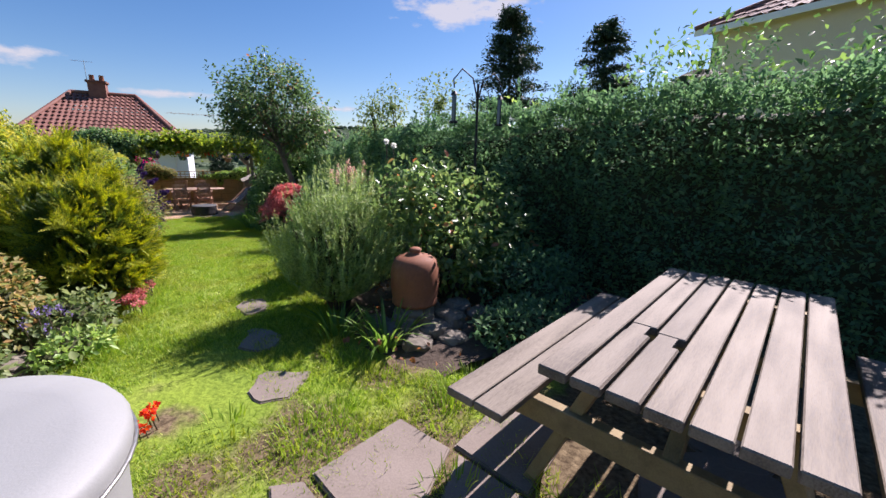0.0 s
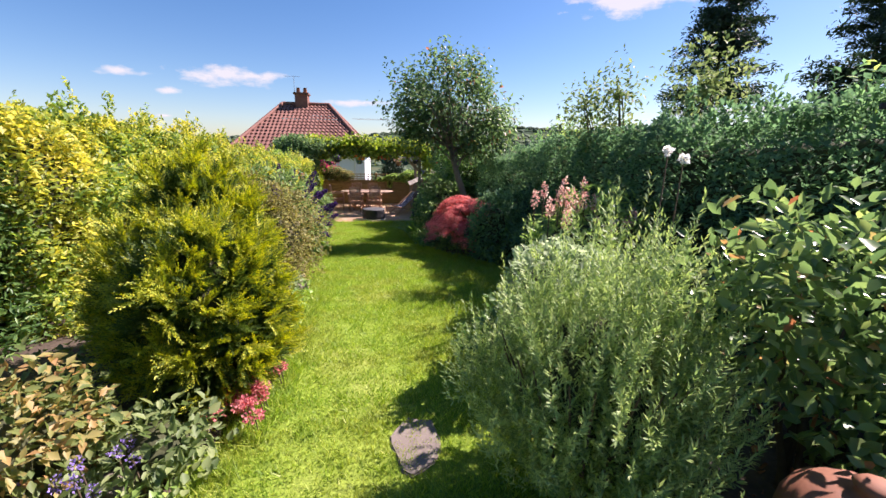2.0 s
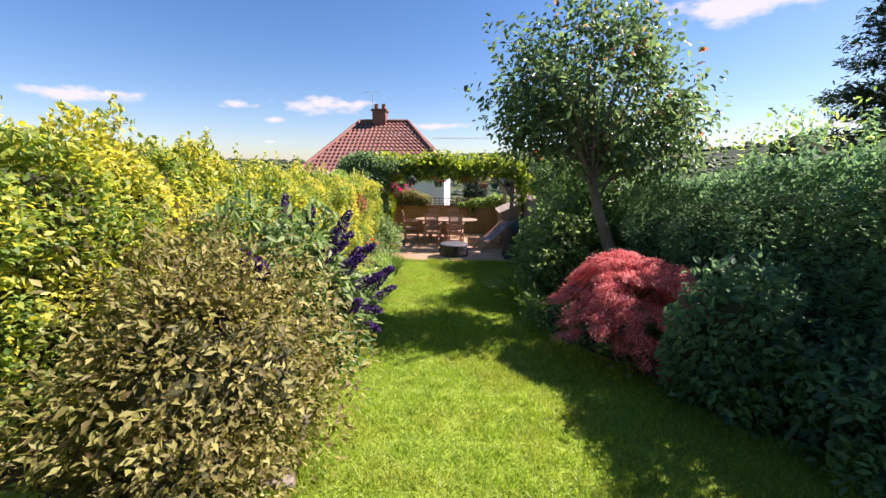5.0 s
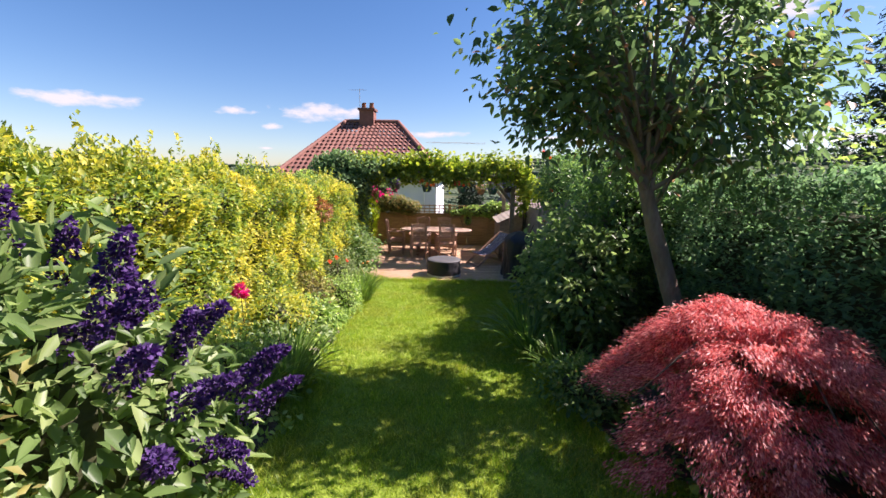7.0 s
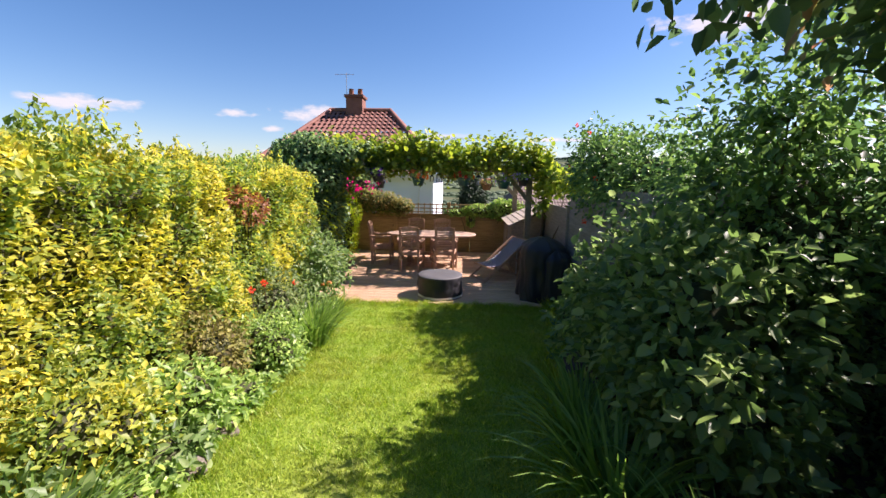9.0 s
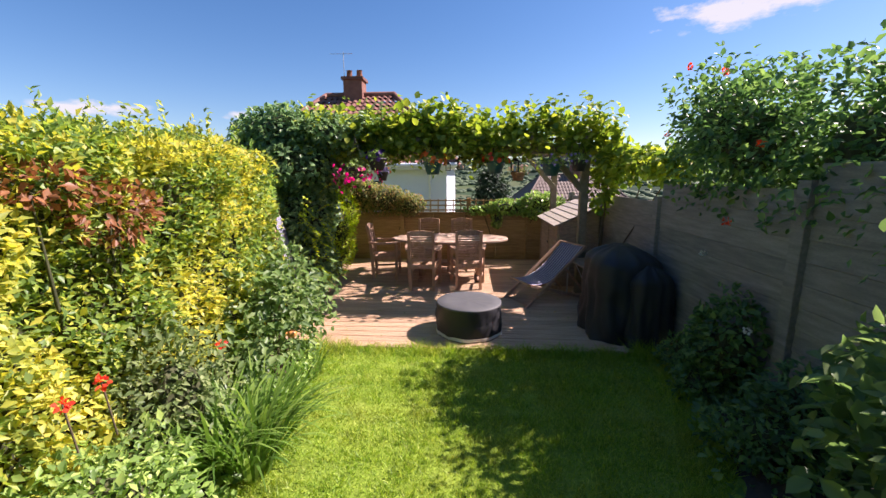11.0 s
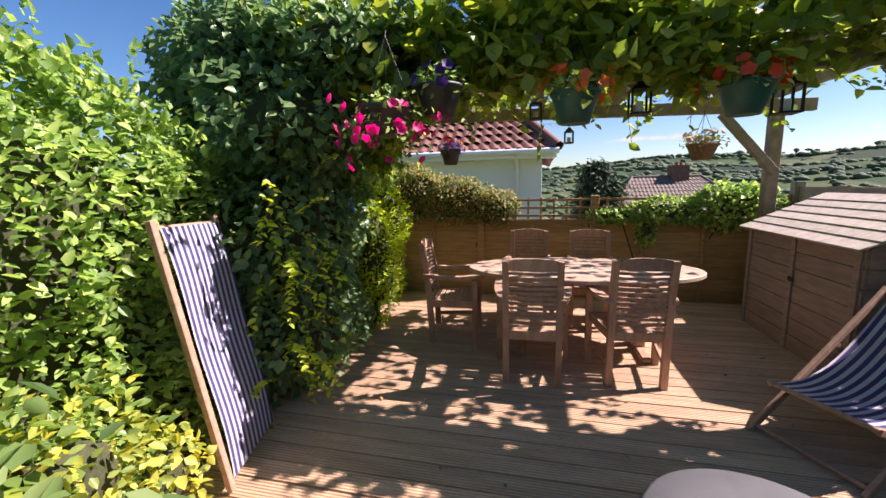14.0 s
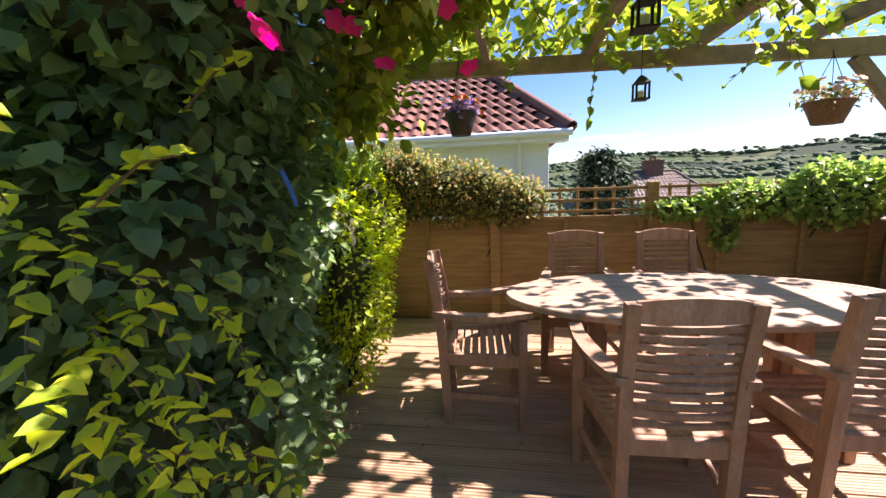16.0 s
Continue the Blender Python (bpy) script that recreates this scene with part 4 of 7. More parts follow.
def oval_table():
    ob = thing("dining_table", "oval weathered teak table with planked top", "table", (0.5, 19.96, DZ))
    A, B, z = 1.0, 0.51, 0.71
    n = 9
    w = 2 * (B - 0.04) / n
    for i in range(n):
        y0, y1 = -B + 0.04 + i * w + 0.002, -B + 0.04 + (i + 1) * w - 0.002
        ex = lambda y: (A - 0.05) * math.sqrt(max(0, 1 - (y / (B - 0.035)) ** 2))
        pts = []
        for y in np.linspace(y0, y1, 6):
            pts.append((ex(y), y))
        for y in np.linspace(y1, y0, 6):
            pts.append((-ex(y), y))
        bm = bmesh.new()
        a = [bm.verts.new((x, y, z - 0.025)) for x, y in pts]
        b = [bm.verts.new((x, y, z)) for x, y in pts]
        for k in range(len(pts)):
            q = (k + 1) % len(pts)
            bm.faces.new((a[k], a[q], b[q], b[k]))
        bm.faces.new(b)
        bm.faces.new(a[::-1])
        part("top_plank", bm, MAT["table_wood"], ob)
    bm = bmesh.new()
    prev = first = None
    for k in range(56):
        a = 2 * math.pi * k / 56
        c, s = math.cos(a), math.sin(a)
        ring = [bm.verts.new((c * (A - d), s * (B - d), q)) for d, q in ((0, z - 0.03), (0, z - 0.004), (0.006, z + 0.002), (0.053, z + 0.002), (0.053, z - 0.03))]
        if prev:
            for j in range(5):
                bm.faces.new((prev[j], ring[j], ring[(j + 1) % 5], prev[(j + 1) % 5]))
        first = first or ring
        prev = ring
    for j in range(5):
        bm.faces.new((prev[j], first[j], first[(j + 1) % 5], prev[(j + 1) % 5]))
    bmesh.ops.recalc_face_normals(bm, faces=bm.faces)
    part("rim", bm, MAT["table_wood"], ob)
    for x in (-0.5, 0.5):
        box("post", x - 0.045, x + 0.045, -0.12, -0.03, 0.05, z - 0.06, MAT["teak"], ob)
        box("post", x - 0.045, x + 0.045, 0.03, 0.12, 0.05, z - 0.06, MAT["teak"], ob)
        box("foot", x - 0.04, x + 0.04, -0.36, 0.36, 0, 0.05, MAT["teak"], ob, bevel=0.012)
        box("apron", x - 0.03, x + 0.03, -0.38, 0.38, z - 0.085, z - 0.026, MAT["teak"], ob)
    box("stretcher", -0.5, 0.5, -0.025, 0.025, 0.2, 0.26, MAT["teak"], ob)
    for y in (-0.2, 0.2):
        box("apron", -0.6, 0.6, y - 0.012, y + 0.012, z - 0.075, z - 0.026, MAT["teak"], ob)
    return ob


oval_table()


def drum_cover():
    ob = thing("fire_pit_cover", "round black fire pit cover with grey top on deck", "cover", (0.83, 17.5, DZ))
    n = 56

    def shell(name, rings, mat, cap=False):
        bm = bmesh.new()
        prev = None
        for r, z, amp in rings:
            ring = []
            for k in range(n):
                a = 2 * math.pi * k / n
                c = Vector((math.cos(a) * 2.5, math.sin(a) * 2.5, z * 5))
                q = r * (1 + amp * noise.noise(c) + amp * 0.6 * noise.noise(c * 3))
                ring.append(bm.verts.new((q * math.cos(a), q * math.sin(a), z + (amp * 0.15 * noise.noise(c * 2) if z > 0.03 else 0))))
            if prev:
                for k in range(n):
                    bm.faces.new((prev[k], prev[(k + 1) % n], ring[(k + 1) % n], ring[k]))
            prev = ring
        if cap:
            bm.faces.new(prev)
        part(name, bm, mat, ob, smooth=True)
    shell("skirt", [(0.375, 0.0, 0.05), (0.38, 0.035, 0.05), (0.38, 0.09, 0.05), (0.372, 0.13, 0.09), (0.378, 0.17, 0.08), (0.366, 0.2, 0.1), (0.376, 0.24, 0.08), (0.368, 0.28, 0.06), (0.376, 0.315, 0.03), (0.372, 0.345, 0.012)], MAT["cover_black"])
    shell("top", [(0.373, 0.342, 0.008), (0.374, 0.352, 0.008), (0.36, 0.362, 0.008), (0.25, 0.368, 0.03), (0.1, 0.366, 0.03), (0.01, 0.366, 0.0)], MAT["cover_grey"], True)
    shell("hem_strip", [(0.384, 0.012, 0.05), (0.3855, 0.02, 0.05), (0.3855, 0.04, 0.05), (0.384, 0.048, 0.05)], MAT["strip"])


drum_cover()


def sling(name, pts, width, mat, parent):
    """A canvas strip along pts (in x and z), hanging across y, with UVs in metres."""
    bm = bmesh.new()
    uv = bm.loops.layers.uv.new("UVMap")
    cols = 13
    rows, run = [], 0.0
    for i, (x, z) in enumerate(pts):
        if i:
            run += math.hypot(x - pts[i - 1][0], z - pts[i - 1][1])
        rows.append([(bm.verts.new((x, (k / (cols - 1) - 0.5) * width, z - 0.012 * math.sin(math.pi * k / (cols - 1)) * math.sin(math.pi * i / (len(pts) - 1)))), k / (cols - 1) * width, run) for k in range(cols)])
    for a, b in zip(rows, rows[1:]):
        for k in range(cols - 1):
            q = (a[k], a[k + 1], b[k + 1], b[k])
            f = bm.faces.new([w[0] for w in q])
            for loop, w in zip(f.loops, q):
                loop[uv].uv = (w[1], w[2])
    bmesh.ops.solidify(bm, geom=bm.faces[:], thickness=0.003)
    return part(name, bm, mat, parent, smooth=True)


def deck_chair():
    ob = thing("deck_chair", "folding wooden deck chair with blue striped canvas", "deck chair", (1.48, 18.54, DZ), 27)
    t = MAT["teak"]
    for s in (-1, 1):
        w = s * 0.27
        beam("long_rail", (0.0, w, 0.0), (0.98, w, 0.78), 0.025, 0.04, t, ob)
        beam("cross_rail", (0.08, s * 0.24, 0.30), (1.02, s * 0.24, 0.02), 0.025, 0.038, t, ob)
        beam("prop", (0.62, s * 0.3, 0.49), (1.06, s * 0.3, 0.03), 0.02, 0.03, t, ob)
    tube("top_bar", [(0.98, -0.28, 0.775), (0.98, 0.28, 0.775)], 0.014, t, ob)
    tube("front_bar", [(0.08, -0.25, 0.305), (0.08, 0.25, 0.305)], 0.014, t, ob)
    tube("rear_bar", [(1.0, -0.25, 0.03), (1.0, 0.25, 0.03)], 0.014, t, ob)
    tube("foot_bar", [(0.04, -0.27, 0.03), (0.04, 0.27, 0.03)], 0.012, t, ob)
    pts = []
    for u in np.linspace(0, 1, 22):
        x = 0.08 + 0.9 * u
        z = 0.31 + 0.47 * u - 0.20 * math.sin(math.pi * min(1, u * 1.0)) * (1 - 0.35 * u)
        pts.append((x, z))
    sling("canvas", pts, 0.46, MAT["canvas"], ob)


deck_chair()


def folded_chair():
    """A second deck chair, folded flat and leaning on the creeper."""
    ob = thing("deck_chair", "folded striped deck chair leaning against the hedge", "deck chair", (-0.86, 17.0, DZ))
    up, across = Vector((-0.18, -0.02, 0.98)).normalized(), Vector((0.29, -0.957, 0.0))
    across = (across - up * across.dot(up)).normalized()
    ob.matrix_basis = Matrix.Translation((-1.38, 17.98, DZ + 0.012)) @ Matrix((up, across, up.cross(across))).transposed().to_4x4()
    t = MAT["teak"]
    for s in (-1, 1):
        box("long_rail", 0, 1.34, s * 0.27 - 0.02, s * 0.27 + 0.02, -0.015, 0.015, t, ob)
        box("cross_rail", 0.1, 1.2, s * 0.225 - 0.016, s * 0.225 + 0.016, -0.05, -0.022, t, ob)
    tube("top_bar", [(1.3, -0.28, 0), (1.3, 0.28, 0)], 0.014, t, ob)
    tube("front_bar", [(0.05, -0.28, 0), (0.05, 0.28, 0)], 0.014, t, ob)
    pts = [(0.05 + 1.25 * u, 0.018 + 0.02 * math.sin(math.pi * u) + 0.008 * math.sin(9 * u)) for u in np.linspace(0, 1, 20)]
    sling("canvas", pts, 0.51, MAT["canvas"], ob)


folded_chair()


def tool_store():
    ob = thing("tool_store", "low wooden tool store with slatted sloping roof", "shed", (2.5, 20.15, DZ))
    y0, y1 = -0.72, 0.75
    for i in range(7):
        z = i * 0.142
        h = min(0.138, 0.985 - z)
        box("front_board", -0.26, -0.24, y0, y1, z, z + h, MAT["shed"], ob)
        for y in (y0, y1 - 0.02):
            box("side_board", -0.238, 0.36, y, y + 0.02, z, z + h, MAT["shed"], ob)
    for y in (y0, y1 - 0.02):
        bm = bmesh.new()
        q = [(-0.24, 0.985), (0.36, 0.985), (0.36, 1.27)]
        a = [bm.verts.new((x, y, z)) for x, z in q]
        b = [bm.verts.new((x, y + 0.02, z)) for x, z in q]
        bm.faces.new(a), bm.faces.new(b[::-1])
        for k in range(3):
            bm.faces.new((a[k], b[k], b[(k + 1) % 3], a[(k + 1) % 3]))
        bmesh.ops.recalc_face_normals(bm, faces=bm.faces)
        part("gable_board", bm, MAT["shed"], ob)
    box("back_panel", 0.34, 0.36, y0 + 0.02, y1 - 0.02, 0, 1.25, MAT["shed"], ob)
    for y in (y0 + 0.02, 0.0, y1 - 0.05):
        box("stile", -0.278, -0.262, y, y + 0.05, 0, 0.98, MAT["shed"], ob)
    box("latch", -0.29, -0.279, -0.03, 0.03, 0.6, 0.64, MAT["iron"], ob)
    a, b = Vector((-0.34, 0, 0.965)), Vector((0.4, 0, 1.31))
    d = (b - a).normalized()
    rot = Matrix.Rotation(-math.atan2(d.z, d.x), 4, 'Y')
    for i in range(6):
        m = Matrix.Translation(a + d * (i * 0.128)) @ rot @ Matrix.Rotation(radians(4), 4, 'Y')
        box("roof_slat", 0, 0.155, y0 - 0.06, y1 + 0.06, 0.012, 0.03, MAT["shingle"], ob, m=m)


tool_store()


def cloth(name, label, lobes, at, mat, category):
    """A fabric cover draped over a bulky thing, with folds that widen to the ground."""
    ob = thing(name, label, category, at)
    n, bm, prev = 64, bmesh.new(), None
    H = lobes[2]
    for u in np.linspace(0, 1, 22):
        z = H * u
        k = (1.12 - 0.12 * u) if u < 0.8 else (1.024 - 0.75 * ((u - 0.8) / 0.2) ** 2.2)
        ring = []
        for i in range(n):
            a = 2 * math.pi * i / n
            c, s = math.cos(a), math.sin(a)
            sq = (abs(c) ** 3.2 + abs(s) ** 3.2) ** (-1 / 3.2)
            fold = 1 + (0.06 * math.sin(a * 9 + 4 * math.sin(u * 3)) + 0.04 * math.sin(a * 17 + 1)) * (1 - u) ** 0.8 + 0.09 * noise.noise(Vector((c * 2, s * 2, u * 3 + at[1]))) + 0.05 * noise.noise(Vector((c * 5, s * 5, u * 9 + at[1])))
            ring.append(bm.verts.new((c * sq * lobes[0] * k * fold, s * sq * lobes[1] * k * fold, z + (0.03 * noise.noise(Vector((c * 2, s * 2, 5))) if u > 0.3 else 0))))
        if prev:
            for i in range(n):
                bm.faces.new((prev[i], prev[(i + 1) % n], ring[(i + 1) % n], ring[i]))
        prev = ring
    bm.faces.new(prev)
    part("fabric", bm, mat, ob, smooth=True)
    return ob


cloth("barbecue_cover", "large crumpled black fabric barbecue cover", (0.34, 0.4, 1.0), (2.54, 17.6, DZ), MAT["cover_black"], "cover")
cloth("barbecue_cover", "rounded black fabric cover over a kettle barbecue", (0.2, 0.2, 0.84), (2.7, 17.24, DZ), MAT["cover_black"], "cover")
cloth("grill_cover", "black fabric cover over a smaller grill", (0.22, 0.22, 0.72), (2.55, 18.15, DZ), MAT["cover_black"], "cover")


def side_table():
    ob = thing("folding_table", "small folding table with wooden top and steel legs", "table", (2.62, 18.75, DZ), 8)
    box("tabletop", -0.3, 0.24, -0.3, 0.3, 0.53, 0.555, MAT["shed"], ob)
    for x in (-0.28, 0.22):
        for y in (-0.28, 0.28):
            tube("leg", [(x, y, 0.53), (x, y, 0)], 0.011, MAT["metal"], ob, sides=6)
        tube("brace", [(x, -0.28, 0.35), (x, 0.0, 0.525)], 0.006, MAT["metal"], ob, sides=5)


side_table()

# ---- shrubs and trees ----
def cypress():
    base = (0.02, 6.35, gz(6.3))
    ob = thing("golden_cypress", "bushy golden yellow conifer with layered sprays", "conifer", base)
    lobes = [(0.24, -0.08, 0.6, 0.42, 0.44, 0.56), (0.1, 0.4, 0.82, 0.34, 0.38, 0.56), (0.24, -0.08, 0.3, 0.42, 0.42, 0.32), (-0.1, 0.1, 0.5, 0.3, 0.35, 0.46)]
    # The inner layer's dark colour paints shaded gaps between the golden sprays.
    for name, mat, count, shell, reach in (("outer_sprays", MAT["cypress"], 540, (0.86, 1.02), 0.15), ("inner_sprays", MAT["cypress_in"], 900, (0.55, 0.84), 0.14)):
        c, m = blob_points(count, lobes, shell, 0.22, 2.2)
        fan = 15
        grow = unit(m * 0.85 + np.array([0, 0, 0.6]) + rng.normal(0, 0.16, m.shape))
        flat = unit(np.cross(grow, rng.normal(0, 1, m.shape)))
        g, w = np.repeat(grow, fan, 0), np.repeat(flat, fan, 0)
        a = np.tile(np.linspace(-0.95, 0.95, fan), len(c))[:, None] + rng.normal(0, 0.06, (len(c) * fan, 1))
        p = np.repeat(c, fan, 0) + w * np.sin(a) * 0.02 + rng.normal(0, 0.006, (len(c) * fan, 3))
        d = unit(g * np.cos(a) + w * np.sin(a) + rng.normal(0, 0.09, g.shape))
        k = 16
        u = np.tile(np.linspace(0, 1, k), len(p))
        P, D = np.repeat(p, k, 0), np.repeat(d, k, 0)
        S = np.repeat(unit(np.cross(d, rng.normal(0, 1, d.shape))), k, 0)
        sgn = np.where(np.arange(len(P)) % 2 == 0, 1, -1)[:, None]
        L = np.repeat(reach * rng.uniform(0.6, 1.1, len(p)), k)
        q = P + D * (u * L)[:, None] - D * 0.03
        dirs = unit(D * 1.0 + S * sgn * (0.9 - 0.5 * u)[:, None] + rng.normal(0, 0.15, P.shape))
        sz = 0.03 * (1 - 0.45 * u)
        v, f = leaf_arrays(q, dirs, np.cross(D, S), sz, sz * 0.42, 0.15)
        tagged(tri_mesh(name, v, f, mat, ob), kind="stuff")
    core("dark_shade_filler", lobes, MAT["dark"], ob, 0.46)
    tube("trunk", [(-0.05, 0, -0.05), (-0.05, 0, 0.6)], [0.05, 0.03], MAT["bark"], ob)


cypress()


def rosemary():
    base = (2.1, 5.25, gz(5.2) + 0.03)
    ob = thing("rosemary_bush", "large upright grey-green rosemary bush", "shrub", base)
    P, D, N = [], [], []
    sv, sf = [], []
    def sprig(start, mid, end, k):
        u = np.linspace(0, 1, k)[:, None]
        c = start * (1 - u) ** 2 + 2 * mid * u * (1 - u) + end * u ** 2
        t = unit(np.gradient(c, axis=0))
        side = unit(np.cross(t, rng.normal(0, 1, t.shape)))
        P.append(c + rng.normal(0, 0.002, c.shape))
        D.append(unit(t * (0.7 + 0.9 * u ** 6) + side))
        N.append(t)

    for i in range(300):
        a, r = rng.uniform(0, 2 * math.pi), math.sqrt(rng.uniform(0, 1))
        way = np.array([math.cos(a), math.sin(a), 0])
        root = way * r * 0.16 + np.array([0, 0, 0.12])
        h = (1.26 - 0.62 * r ** 2.2) * rng.uniform(0.72, 1.06)
        top = way * (r * rng.uniform(0.34, 0.56)) * np.array([1.0, 0.9, 0]) + np.array([0.04, 0, h]) + rng.normal(0, 0.03, 3)
        mid = way * r * 0.5 + np.array([0, 0, h * 0.5])
        sprig(root, mid, top, 130)
        for j in range(4):
            u = rng.uniform(0.3, 0.9)
            q = root * (1 - u) ** 2 + 2 * mid * u * (1 - u) + top * u * u
            out = unit((way * rng.uniform(0.1, 0.9) + rng.normal(0, 0.45, 3))[None])[0]
            L = rng.uniform(0.1, 0.26)
            sprig(q, q + out * L * 0.55 + np.array([0, 0, 0.01]), q + out * L * 0.7 + np.array([0, 0, L * 0.75]), 46)
    P, D, N = np.concatenate(P), np.concatenate(D), np.concatenate(N)
    L = rng.uniform(0.018, 0.034, len(P))
    v, f = leaf_arrays(P, D, N, L, L * 0.17 + 0.0012, 0.1)
    tagged(tri_mesh("needles", v, f, MAT["rosemary"], ob), kind="stuff")
    for i in range(26):
        a = i * 2.4
        tube("stem", [(0.05 * math.cos(a), 0.05 * math.sin(a), -0.04), (0.2 * math.cos(a), 0.2 * math.sin(a), 0.3), (0.36 * math.cos(a), 0.36 * math.sin(a), 0.72)], [0.012, 0.008, 0.003], MAT["twig"], ob, sides=5)
    core("dark_shade_filler", [(0, 0, 0.5, 0.3, 0.28, 0.4)], MAT["dark"], ob, 0.75)


rosemary()

shrub("rose_bush", "leafy rose bush with glossy green and reddish leaves",
      [(3.15, 5.25, 1.75, 0.62, 0.5, 0.45), (3.55, 5.1, 1.55, 0.5, 0.45, 0.5), (2.75, 5.1, 1.9, 0.35, 0.35, 0.35), (3.05, 4.8, 1.5, 0.35, 0.3, 0.4)],
      4300, 0.06, MAT["rose"], MAT["dark"], (3.05, 5.1, gz(4.8) + 0.04), 0.6, 0.1, 0.9, 0.25, core_scale=0, stems=12, stem_mat=MAT["twig"], shell=(0.35, 1.1), seed=3.0, fine=True)
shrub("flowering_shrub", "shrub with pale pink fading flower heads", [(3.25, 7.35, 1.5, 0.5, 0.5, 0.5), (2.95, 7.15, 1.5, 0.4, 0.4, 0.4), (3.1, 7.1, 1.2, 0.4, 0.4, 0.4)], 4200, 0.085, MAT["light_shrub"], MAT["dark"],
      (3.15, 7.2, gz(7.2) + 0.04), 0.34, seed=4.0, fine=True, lump=0.25, shell=(0.5, 1.15))
shrub("bush", "brownish grey-green leafy bush under the hedge", [(-0.2, 8.7, 1.35, 0.46, 0.5, 0.6), (-0.02, 8.95, 1.25, 0.48, 0.5, 0.6), (-0.4, 9.3, 1.4, 0.5, 0.5, 0.6), (-0.1, 8.5, 1.05, 0.36, 0.36, 0.36)], 22000, 0.044, MAT["brown_bush"], MAT["dark"],
      (-0.3, 8.5, gz(8.5) + 0.03), 0.42, seed=5.0, lump=0.4, core_scale=0.5, shell=(0.5, 1.12))
shrub("bush", "sunlit leafy shoots rising above the fence", [(3.15, 13.65, 2.35, 0.55, 0.5, 0.62), (2.95, 13.9, 2.0, 0.4, 0.4, 0.4)], 3600, 0.06, MAT["hedge_mix"], MAT["dark"],
      (3.3, 13.8, gz(13.8) + 0.03), 0.5, seed=7.4, lump=0.3, core_scale=0, shell=(0.3, 1.15), stems=12, stem_mat=MAT["twig"], fine=True)
shrub("sage", "broad grey-green sage clump beside the lawn", [(2.3, 6.2, 1.5, 0.28, 0.28, 0.3), (2.55, 6.3, 1.52, 0.28, 0.3, 0.32), (2.35, 6.15, 1.2, 0.3, 0.26, 0.3)], 3000, 0.075, MAT["sage"], MAT["dark"],
      (2.4, 6.25, gz(6.25) + 0.04), 0.4, 0.1, 0.7, seed=4.6, lump=0.25, fine=True, core_scale=0.6, stems=9, stem_mat=MAT["twig"])
shrub("bush", "green leafy shrub beside the apple tree trunk", [(2.6, 13.3, 1.05, 0.58, 0.6, 0.72), (2.65, 14.1, 0.95, 0.6, 0.7, 0.75), (2.45, 12.85, 0.9, 0.36, 0.36, 0.42)], 8500, 0.08, MAT["apple"], MAT["dark"],
      (2.5, 13.4, gz(13.4) + 0.03), 0.6, seed=6.0, lump=0.3, fine=True, core_scale=0.5, shell=(0.5, 1.12))
shrub("bush", "loose green shrub overhanging the fence", [(3.35, 13.8, 1.7, 0.7, 0.9, 0.8), (3.45, 14.9, 1.6, 0.6, 0.9, 0.7), (3.5, 16.2, 1.6, 0.5, 0.8, 0.5)], 13000, 0.06, MAT["hedge_mix"], MAT["dark"],
      (3.4, 15.0, gz(15) + 0.03), 0.5, seed=7.0, lump=0.3, core_scale=0.4, shell=(0.4, 1.12))


def maple():
    base = (2.68, 10.75, gz(10.75))
    ob = thing("japanese_maple", "low weeping red cut-leaf Japanese maple", "maple", base)
    P, D, N = [], [], []
    pads = []
    for i in range(30):
        a, r = i * 2.4 + rng.normal(0, 0.2), math.sqrt((i + 0.5) / 30)
        pads.append((math.cos(a) * r * 0.62, math.sin(a) * r * 0.58, 1.0 - 0.5 * r ** 2.2 + rng.normal(0, 0.05), a, r))
    for x, y, z, a, r in pads:
        size = rng.uniform(0.15, 0.24)
        out = np.array([math.cos(a) * r, math.sin(a) * r, 0])
        for j in range(20):
            w, q = rng.uniform(0, 2 * math.pi), math.sqrt(rng.uniform(0, 1))
            lean = np.array([math.cos(w), math.sin(w), 0]) * 0.6 + out
            c = np.array([x + math.cos(w) * q * size, y + math.sin(w) * q * size, z - 0.1 * q * q - 0.16 * q * r * max(0, math.cos(w - a))])
            k = 230
            f = rng.uniform(0, 1, (k, 1))
            P.append(c + lean * f * 0.07 + np.array([0, 0, -0.05]) * f ** 2 + rng.normal(0, 1, (k, 3)) * np.array([0.03, 0.03, 0.012]))
            D.append(unit(lean + np.array([0, 0, -0.45]) + rng.normal(0, 0.35, (k, 3))))
            N.append(np.tile([[0, 0, 1.0]], (k, 1)))
    P, D, N = np.concatenate(P), np.concatenate(D), np.concatenate(N)
    L = rng.uniform(0.014, 0.034, len(P))
    v, f = leaf_arrays(P, D, N + rng.normal(0, 0.3, N.shape), L, L * 0.2 + 0.001, 0.1)
    tagged(tri_mesh("foliage", v, f, MAT["maple"], ob), kind="stuff")
    tube("trunk", [(0, 0, -0.05), (0.04, 0.02, 0.3), (0, 0.05, 0.8)], [0.04, 0.03, 0.015], MAT["bark"], ob)
    for i in range(14):
        a = i * 2.4
        tube("branch", [(0, 0.03, 0.5), (0.32 * math.cos(a), 0.28 * math.sin(a), 0.86), (0.62 * math.cos(a), 0.54 * math.sin(a), 0.58)], [0.012, 0.008, 0.003], MAT["twig"], ob, sides=5)


maple()


